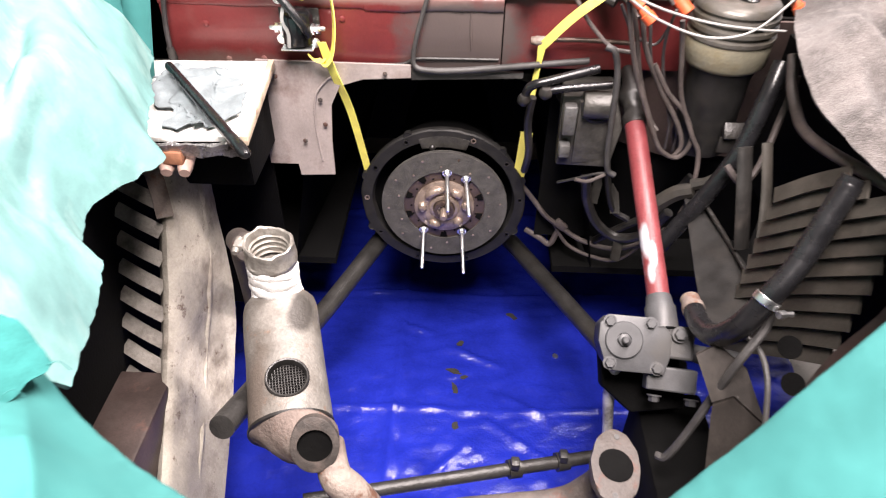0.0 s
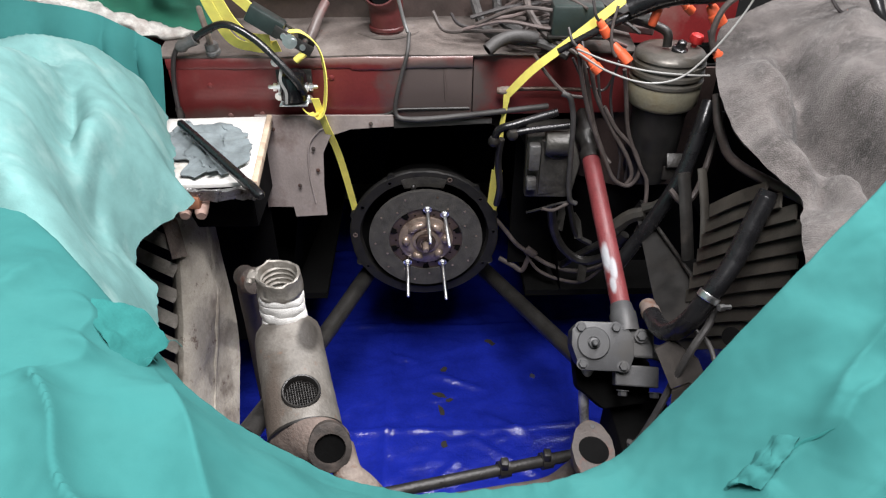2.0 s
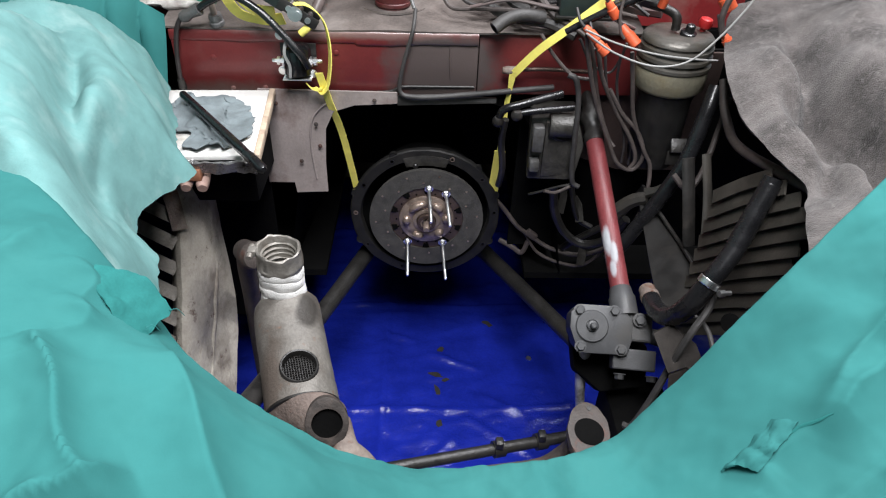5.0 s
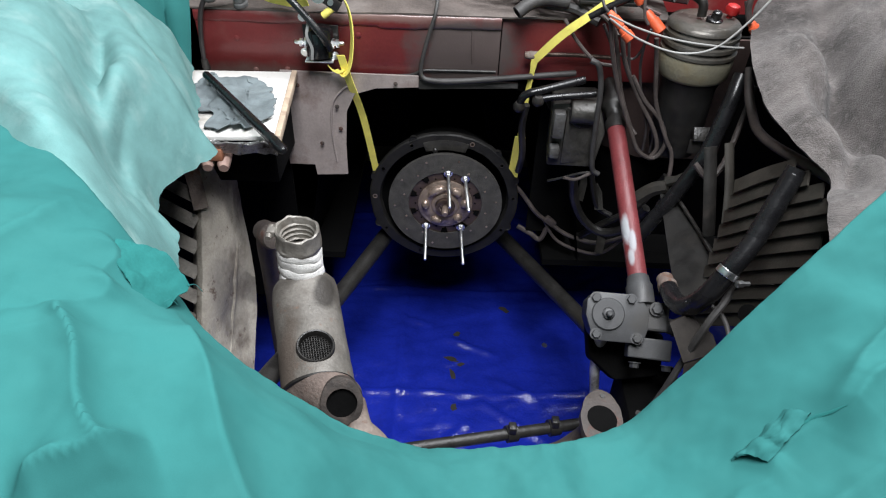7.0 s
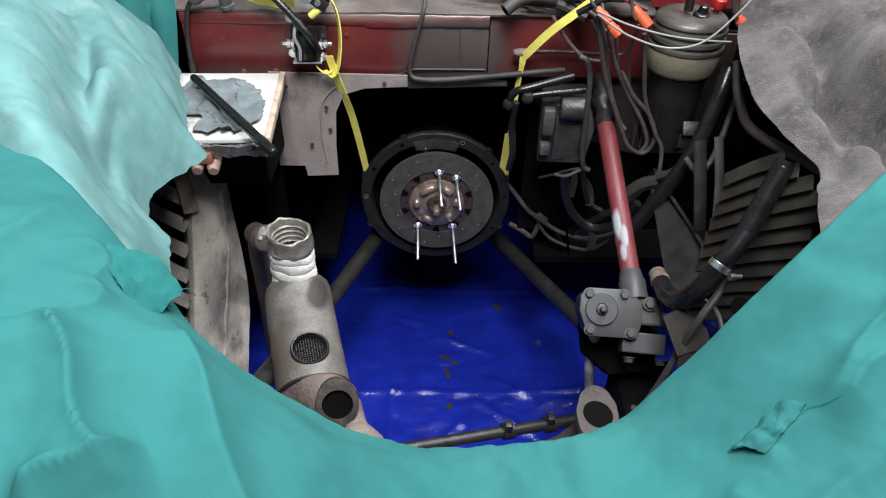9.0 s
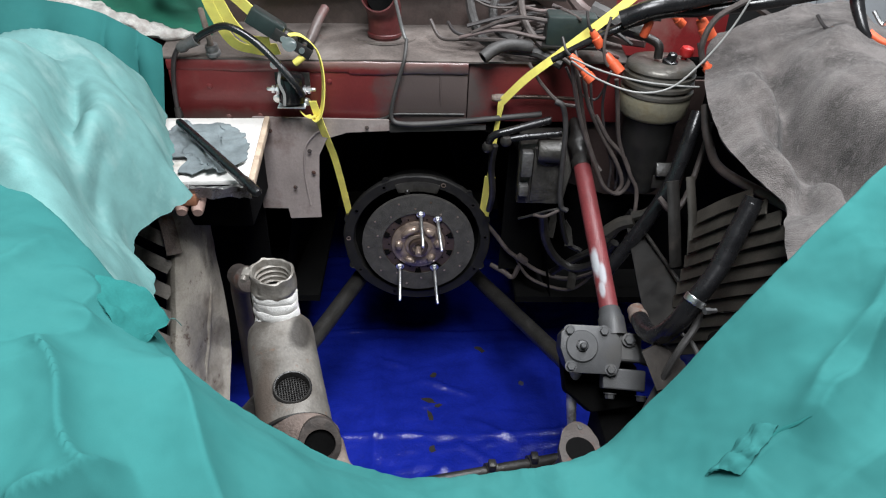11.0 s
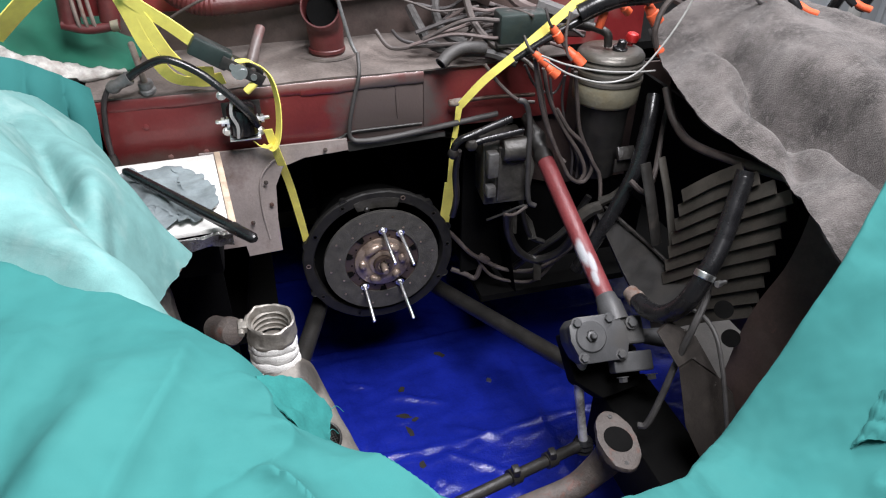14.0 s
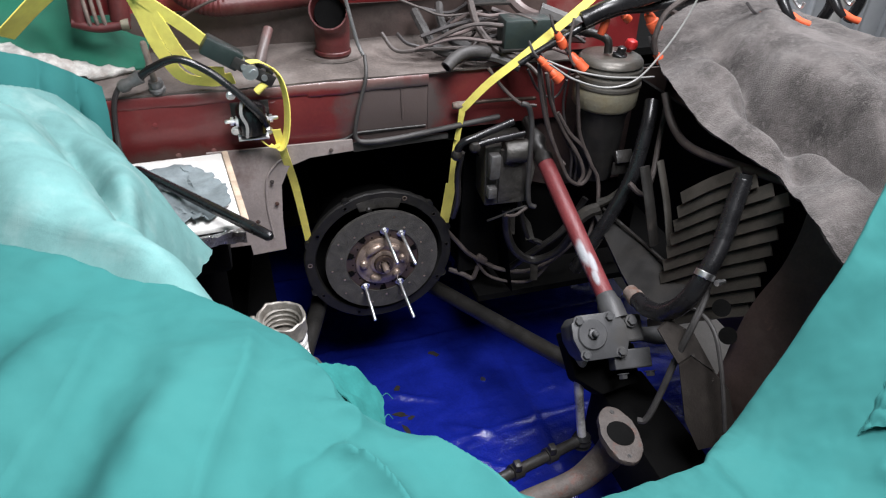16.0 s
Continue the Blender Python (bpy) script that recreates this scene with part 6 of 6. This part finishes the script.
lathe(bm, (CX, CY, 1.020), (0, 0, 1), [(0, 0.072), (0.004, 0.0755), (0.010, 0.0755), (0.013, 0.069), (0.017, 0.069), (0.020, 0.0745), (0.027, 0.0745), (0.030, 0.068), (0.034, 0.068), (0.037, 0.0735), (0.044, 0.0735), (0.047, 0.068), (0.050, 0.068), (0.053, 0.072), (0.058, 0.071), (0.064, 0.066), (0.067, 0.05), (0.066, 0.02), (0.064, 0.0)], 48, False)
part("lid", bm, "can", can)
bm = B()
lathe(bm, (CX, CY, 0.972), (0, 0, 1), [(0, 0.066), (0.008, 0.0725), (0.04, 0.0735), (0.05, 0.072)], 48, False)
part("band", bm, "can_band", can, "yellowed dirty band")
bm = B()
lathe(bm, (CX, CY, 0.79), (0, 0, 1), [(0, 0.03), (0.006, 0.048), (0.03, 0.054), (0.16, 0.056), (0.185, 0.064)], 40)
part("bowl", bm, "cast", can)
bm = B()
block(bm, (0.530, 1.128, 0.872), (0.042, 0.012, 0.030), 0.002, Matrix.Rotation(radians(-35), 4, "X"))
block(bm, (0.530, 1.130, 0.842), (0.046, 0.006, 0.032), 0.002)
part("bracket", bm, "arm", can)
bm = B()
lathe(bm, (CX + 0.012, CY - 0.012, 1.084), (0.1, -0.2, 1), [(0, 0.016), (0.008, 0.016), (0.010, 0.010), (0.022, 0.009), (0.024, 0.006)], 16)
part("valve", bm, "rubber", can)
bm = B()
tube(bm, [(CX - 0.01, CY, 1.09), (CX - 0.012, CY + 0.005, 1.115), (CX - 0.03, CY + 0.02, 1.125), (CX - 0.06, CY + 0.05, 1.13)], 0.009, 10)
part("elbow", bm, "dark", can)
bm = B()
lathe(bm, (0.548, 1.215, 1.082), (0.1, -0.1, 1), [(0, 0.006), (0.014, 0.006), (0.014, 0.013), (0.022, 0.015), (0.030, 0.012), (0.033, 0.005)], 18)
part("red_knob", bm, "redplastic", can, "red plastic knob")

# ---- wiring, hoses ----
G = "wires over the bulkhead"
loops_ = (
    [(0.300, 1.15, 1.10), (0.315, 1.16, 1.04), (0.345, 1.165, 0.95), (0.385, 1.16, 0.865), (0.412, 1.15, 0.815), (0.448, 1.15, 0.800), (0.466, 1.155, 0.835), (0.445, 1.16, 0.885), (0.405, 1.17, 0.925), (0.372, 1.175, 0.975)],
    [(0.310, 1.17, 1.09), (0.330, 1.175, 1.03), (0.355, 1.175, 0.94), (0.385, 1.17, 0.870), (0.400, 1.16, 0.850)],
    [(0.330, 1.17, 1.07), (0.352, 1.175, 1.00), (0.395, 1.175, 0.925), (0.435, 1.165, 0.865), (0.452, 1.16, 0.82), (0.440, 1.16, 0.79)],
    [(0.398, 1.16, 1.06), (0.412, 1.165, 1.0), (0.430, 1.165, 0.92), (0.462, 1.15, 0.85), (0.482, 1.14, 0.81), (0.480, 1.12, 0.74), (0.455, 1.10, 0.66)],
    [(0.38, 1.17, 1.05), (0.385, 1.18, 0.99), (0.40, 1.18, 0.93), (0.425, 1.18, 0.86), (0.43, 1.18, 0.80)],
    [(0.35, 1.18, 1.05), (0.37, 1.185, 0.97), (0.41, 1.19, 0.90), (0.445, 1.19, 0.84), (0.45, 1.19, 0.79)],
)
for k, pts in enumerate(loops_):
    wire("wire", pts, (0.0046, 0.0042, 0.0046, 0.0045, 0.003, 0.003)[k], ("wire_grey", "wire_grey", "wire_grey", "wire_grey", "wire_dark", "wire_dark")[k], "grimy grey wire hanging in a loop beside the column", "wire", G)
ledge_wires = (
    ([(0.02, 1.36, 1.115), (0.045, 1.33, 1.085), (0.10, 1.315, 1.088), (0.19, 1.295, 1.092), (0.26, 1.27, 1.085), (0.31, 1.23, 1.07), (0.33, 1.19, 1.05)], 0.0045, "wire_grey"),
    ([(0.06, 1.38, 1.105), (0.08, 1.35, 1.09), (0.14, 1.33, 1.082), (0.22, 1.31, 1.08), (0.29, 1.27, 1.075)], 0.004, "wire_dark"),
    ([(0.11, 1.42, 1.14), (0.115, 1.37, 1.12), (0.135, 1.33, 1.085), (0.19, 1.30, 1.075), (0.25, 1.27, 1.075), (0.30, 1.24, 1.06)], 0.011, "hose_grey"),
    ([(0.17, 1.43, 1.15), (0.16, 1.38, 1.13), (0.17, 1.34, 1.10), (0.21, 1.32, 1.085)], 0.010, "hose_grey"),
    ([(0.215, 1.40, 1.22), (0.212, 1.34, 1.18), (0.222, 1.30, 1.13), (0.255, 1.27, 1.095), (0.30, 1.24, 1.075)], 0.008, "wire_grey"),
    ([(0.12, 1.41, 1.15), (0.19, 1.40, 1.14), (0.25, 1.42, 1.17), (0.27, 1.45, 1.20)], 0.004, "wire_dark"),
    ([(0.23, 1.25, 1.06), (0.26, 1.235, 1.02), (0.30, 1.22, 0.985), (0.335, 1.21, 0.98)], 0.004, "wire_grey"),
    ([(0.30, 1.20, 1.07), (0.33, 1.20, 1.02), (0.37, 1.20, 1.0), (0.385, 1.19, 1.03), (0.39, 1.18, 1.07)], 0.0028, "wire_dark"),
    ([(0.33, 1.42, 1.17), (0.36, 1.38, 1.14), (0.40, 1.32, 1.13), (0.43, 1.28, 1.12)], 0.014, "red_grey"),
    ([(0.30, 1.44, 1.12), (0.37, 1.41, 1.10), (0.44, 1.36, 1.09), (0.50, 1.33, 1.09)], 0.018, "red_grey"),
    ([(0.36, 1.30, 1.16), (0.42, 1.27, 1.14), (0.47, 1.25, 1.13)], 0.020, "dark"),
    ([(0.19, 1.45, 1.12), (0.26, 1.43, 1.10), (0.33, 1.40, 1.085), (0.40, 1.36, 1.08)], 0.009, "wire_grey"),
)
for pts, r, material in ledge_wires:
    wire("wire" if r < 0.007 else "hose", pts, r, material, "grimy wire lying on the dusty ledge" if r < 0.007 else "dusty rubber hose lying on the ledge", "wire" if r < 0.007 else "hose", G)
random.seed(11)
for k in range(12):
    x0, x1 = random.uniform(0.08, 0.30), random.uniform(0.30, 0.52)
    a = V(x0, random.uniform(1.30, 1.42), random.uniform(1.085, 1.13))
    b = V(x1, random.uniform(1.18, 1.38), random.uniform(1.08, 1.16))
    mid = (a + b) / 2 + V(0, random.uniform(-0.05, 0.05), random.uniform(0.0, 0.05))
    wire("wire", [a, a.lerp(mid, 0.5) + V(0, 0, random.uniform(-0.01, 0.02)), mid, mid.lerp(b, 0.5) + V(0, 0.01, 0.01), b], random.uniform(0.0025, 0.005), random.choice(["wire_dark", "wire_grey", "red_grey"]), "thin dusty wire in the tangle behind the bulkhead", "wire", G)
eh = wire("hose", [(0.130, 1.238, 1.073), (0.155, 1.25, 1.088), (0.19, 1.262, 1.094), (0.235, 1.27, 1.088)], 0.0135, "hose_grey", "short dusty rubber hose with open end", "hose", G, seg=14)
# black disc paints the dark of the hose's open end
bm = B()
lathe(bm, (0.1295, 1.2378, 1.0728), V(-0.8, -0.4, -0.4), [(0, 0.009), (0.0006, 0.0)], 16, False)
part("bore", bm, "shade_black", eh)
wire("cable_loom", [(0.262, 1.165, 1.095), (0.31, 1.16, 1.125), (0.38, 1.15, 1.165), (0.46, 1.15, 1.195), (0.54, 1.14, 1.205), (0.66, 1.11, 1.235), (0.80, 1.10, 1.27)], [0.006, 0.008, 0.010, 0.012, 0.014], "rubber", "thick black taped cable loom crossing the wing", "cable", seg=12)
wire("cable_loom", [(0.38, 1.14, 1.185), (0.43, 1.13, 1.21), (0.50, 1.13, 1.225), (0.62, 1.12, 1.26)], 0.017, "rubber", "thick black sleeve on the cable loom", "cable", seg=14)
for pts in ([(0.277, 1.06, 1.130), (0.335, 1.06, 1.095), (0.41, 1.06, 1.072), (0.473, 1.06, 1.082), (0.520, 1.06, 1.130), (0.560, 1.06, 1.195), (0.585, 1.06, 1.26)],
            [(0.277, 1.07, 1.133), (0.34, 1.08, 1.106), (0.42, 1.085, 1.085), (0.50, 1.09, 1.075), (0.545, 1.10, 1.07)]):
    wire("wire", pts, 0.0019, "wire_white", "thin white wire sagging in front of the canister", "wire", G)
wire("wire", [(0.360, 1.14, 1.19), (0.352, 1.13, 1.15), (0.356, 1.125, 1.115), (0.365, 1.12, 1.10)], 0.003, "wire_grey", "grey lead into an orange boot", "wire", G)
wire("wire", [(0.60, 1.10, 1.24), (0.55, 1.11, 1.20), (0.535, 1.11, 1.15), (0.545, 1.11, 1.115)], 0.006, "wire_grey", "grey lead into a red plug", "wire", G)

boots = (((0.445, 1.15, 1.205), (0.432, 1.15, 1.150), 0.0085), ((0.292, 1.14, 1.115), (0.318, 1.13, 1.092), 0.009), ((0.318, 1.13, 1.090), (0.338, 1.12, 1.070), 0.011), ((0.330, 1.15, 1.160), (0.352, 1.15, 1.130), 0.010),
         ((0.362, 1.14, 1.118), (0.392, 1.12, 1.088), 0.011), ((0.540, 1.16, 1.185), (0.565, 1.15, 1.150), 0.014), ((0.552, 1.12, 1.112), (0.566, 1.115, 1.095), 0.010), ((0.76, 1.09, 1.19), (0.785, 1.08, 1.18), 0.010), ((0.50, 1.20, 1.18), (0.525, 1.20, 1.16), 0.009))
for a, b, r in boots:
    a, b = V(*a), V(*b)
    bt = thing("terminal_boot", a, "orange-red rubber terminal boot on a wire", "terminal boot", group="orange terminal boots")
    ln = (b - a).length
    bm = B()
    lathe(bm, a, b - a, [(0, r * 0.6), (ln * 0.15, r * 0.75), (ln * 0.4, r * 0.8), (ln * 0.45, r), (ln * 0.97, r), (ln, r * 0.85), (ln * 0.98, r * 0.6), (ln * 0.7, r * 0.5)], 14, False)
    part("boot", bm, "orange", bt)
    bm = B()
    tube(bm, [a - (b - a).normalized() * 0.03 + V(0.005, 0.01, 0.01), a - (b - a).normalized() * 0.012, a + (b - a) * 0.2], 0.003, 8)
    part("lead", bm, "wire_dark", bt)

# hoses beside the slatted wing
wire("coolant_hose", [(0.565, 1.115, 1.01), (0.548, 1.09, 0.965), (0.522, 1.065, 0.87), (0.485, 1.055, 0.785), (0.445, 1.055, 0.70), (0.41, 1.06, 0.62)], 0.0155, "rubber", "shiny black rubber hose running down from the canister", "hose", seg=14)
wire("coolant_hose", [(0.585, 1.09, 1.0), (0.572, 1.07, 0.93), (0.545, 1.03, 0.86), (0.515, 1.01, 0.84), (0.49, 1.03, 0.86)], 0.006, "wire_grey", "thin dusty hose bent behind the black hose", "hose")
wire("stay_strip", [(0.425, 1.12, 0.715), (0.45, 1.11, 0.745), (0.475, 1.10, 0.76)], [0.016, 0.016, 0.014], "slat_shaded", "grey flat stay strip under the wires", "strip")
wire("stay_strip", [(0.475, 1.11, 0.765), (0.495, 1.10, 0.78), (0.52, 1.09, 0.81)], [0.012, 0.009, 0.007], "slat_shaded", "grey flat stay strip behind the black hose", "strip")
wire("fuel_pipe", [(0.545, 1.05, 1.053), (0.546, 1.02, 1.013), (0.548, 0.985, 0.99), (0.54, 0.935, 0.988), (0.537, 0.87, 0.998), (0.550, 0.79, 1.012), (0.580, 0.71, 1.020), (0.61, 0.655, 1.022)], 0.0085, "wire_grey", "dusty brown pipe under the felt blanket's edge", "pipe", seg=12)

rh = thing("ribbed_hose", (0.46, 0.75, 0.69), "black rubber elbow hose with bright hose clamp", "hose")
bm = B()
tube(bm, [(0.536, 0.768, 1.012), (0.516, 0.748, 0.955), (0.487, 0.722, 0.90), (0.456, 0.706, 0.848), (0.438, 0.712, 0.790), (0.428, 0.745, 0.738), (0.424, 0.79, 0.712), (0.426, 0.835, 0.703)], [0.015, 0.0155, 0.016, 0.0165, 0.018, 0.018, 0.0175, 0.017], 18, 8)
part("hose", bm, "rubber", rh)
hd = (V(0.487, 0.722, 0.90) - V(0.456, 0.706, 0.848)).normalized()
bm = B()
lathe(bm, V(0.457, 0.7065, 0.850) - hd * 0.006, hd, [(0, 0.0175), (0.001, 0.0185), (0.011, 0.0185), (0.012, 0.0175)], 28, False)
part("clamp_band", bm, "chrome", rh)
bm = B()
lathe(bm, V(0.466, 0.683, 0.846), V(0.9, 0.2, -0.1), [(0, 0.006), (0.010, 0.006), (0.010, 0.004), (0.022, 0.004)], 8)
part("clamp_screw", bm, "chrome", rh)
bm = B()
lathe(bm, V(0.426, 0.832, 0.703), V(0.02, 1, -0.06), [(0, 0.0185), (0.010, 0.0185), (0.012, 0.016), (0.03, 0.016)], 20)
part("end_collar", bm, "rusty", rh, "rust-brown collar")
ribs = [V(0.533, 0.764, 1.003).lerp(V(0.491, 0.726, 0.908), k / 60) for k in range(61)]
bm = B()
tube(bm, ribs, [0.0160 + 0.0004 * (k % 2) for k in range(61)], 20, 1)
part("ribbed_sleeve", bm, "rubber", rh)
wire("vent_hose", [(0.474, 0.712, 0.835), (0.468, 0.700, 0.80), (0.443, 0.682, 0.76), (0.424, 0.678, 0.68), (0.402, 0.668, 0.60), (0.380, 0.660, 0.545), (0.368, 0.668, 0.535)], 0.0065, "hose_grey", "thin grey rubber hose hanging by the steering box", "hose")
wire("vent_hose", [(0.445, 0.735, 0.765), (0.47, 0.70, 0.762), (0.474, 0.660, 0.750), (0.474, 0.626, 0.712), (0.474, 0.590, 0.650), (0.474, 0.56, 0.59)], 0.0042, "hose_grey", "thin grey hose along the stay panel", "hose")
for pts, r in (([(0.170, 1.33, 0.61), (0.205, 1.33, 0.565), (0.238, 1.32, 0.525), (0.275, 1.32, 0.495), (0.33, 1.31, 0.462), (0.40, 1.29, 0.455), (0.46, 1.27, 0.49), (0.515, 1.25, 0.56)], 0.006),
               ([(0.20, 1.36, 0.45), (0.235, 1.34, 0.44), (0.26, 1.33, 0.43), (0.275, 1.33, 0.47)], 0.007), ([(0.26, 1.33, 0.50), (0.30, 1.32, 0.44), (0.36, 1.30, 0.42), (0.42, 1.28, 0.43), (0.47, 1.27, 0.50), (0.50, 1.25, 0.60)], 0.0045),
               ([(0.262, 1.16, 0.735), (0.29, 1.165, 0.728), (0.325, 1.175, 0.740)], 0.004), ([(0.52, 1.24, 0.70), (0.47, 1.25, 0.60), (0.40, 1.27, 0.53), (0.36, 1.30, 0.47)], 0.009)):
    wire("wire", pts, r, "wire_grey" if r < 0.009 else "dark", "dirty grey wire under the bulkhead", "wire", "wires under the bulkhead")
for pts, r, lab in (([(0.30, 1.24, 0.70), (0.315, 1.25, 0.62), (0.35, 1.26, 0.55), (0.40, 1.25, 0.52), (0.45, 1.22, 0.56), (0.475, 1.19, 0.64)], 0.011, "dark oily hose looping under the pedal box"),
                    ([(0.235, 1.20, 0.70), (0.262, 1.19, 0.715), (0.300, 1.18, 0.735), (0.335, 1.175, 0.745)], 0.003, "dark clutch push rod under the pedal box"),
                    ([(0.345, 1.27, 0.72), (0.355, 1.26, 0.66), (0.375, 1.25, 0.60), (0.41, 1.24, 0.58)], 0.007, "grimy cable hanging under the pedal box")):
    wire("hose" if r > 0.01 else "cable", pts, r, "dark", lab, "hose" if r > 0.01 else "cable", "lines under the pedal box")
for x, y, z, turn in ((0.335, 1.27, 0.64, 20), (0.372, 1.26, 0.62, -35), (0.40, 1.24, 0.50, 10)):
    bm = B()
    slab(bm, [(-0.012, 0, -0.03), (0.010, 0, -0.034), (0.014, 0.002, 0.01), (0.006, 0, 0.034), (-0.010, 0, 0.026)], (0, 0.003, 0))
    bmesh.ops.transform(bm, matrix=pose(x, y, z, -25, turn, turn), verts=bm.verts)
    tagged(part("bracket_plate", bm, "dull_cast"), "small greasy bracket plate hanging under the bulkhead", "bracket", group="plates under the pedal box")
jn = thing("wire_joint", (0.277, 1.32, 0.49), "dirty grey connector block on hanging wire", "connector")
bm = B()
block(bm, (0.278, 1.32, 0.498), (0.034, 0.014, 0.02), 0.004, Matrix.Rotation(radians(40), 4, "Y"))
part("block", bm, "wire_grey", jn)

# ---- things behind the felt blanket ----
lw = thing("metal_partition", (2.0, 2.6, 0.0), "grey sheet-metal partition with upright ribs", "partition")
for k in range(16):
    x = 0.85 + 0.165 * k
    bm = B()
    block(bm, (x, 2.6, 1.1), (0.15, 0.03, 2.2), 0.006)
    part("panel", bm, "locker", lw)
    bm = B()
    block(bm, (x + 0.082, 2.585, 1.1), (0.014 if k != 10 else 0.06, 0.05, 2.2), 0.004)
    part("upright_rib", bm, "locker" if k != 10 else "plaster", lw)
for dx, a in ((0.0, 0), (0.13, 25)):
    jc = thing("jump_lead_clamp", (0.80 + dx, 1.03, 1.17), "black jump lead clamp with red grip on the felt blanket", "clamp", group="jump lead clamps")
    bm = B()
    tube(bm, [(0.80 + dx, 1.12, 1.26), (0.795 + dx, 1.09, 1.235), (0.80 + dx, 1.06, 1.205), (0.81 + dx, 1.045, 1.188)], [0.012, 0.012, 0.009, 0.006], 10)
    part("jaw", bm, "rubber", jc)
    bm = B()
    tube(bm, [(0.815 + dx, 1.06, 1.195), (0.83 + dx, 1.045, 1.185), (0.845 + dx, 1.035, 1.18)], 0.007, 10)
    part("grip", bm, "orange", jc)
    bm = B()
    tube(bm, [(0.83 + dx, 1.09, 1.225), (0.845 + dx, 1.075, 1.205), (0.85 + dx, 1.07, 1.215)], 0.004, 8)
    part("spring", bm, "chrome", jc)
for x in (0.97, 1.05):
    wire("jump_lead", [(x, 1.15, 1.35), (x - 0.01, 1.13, 1.27), (x + 0.005, 1.12, 1.20), (x, 1.13, 1.15)], 0.012, "rubber", "black jump lead hanging behind the blanket", "cable")
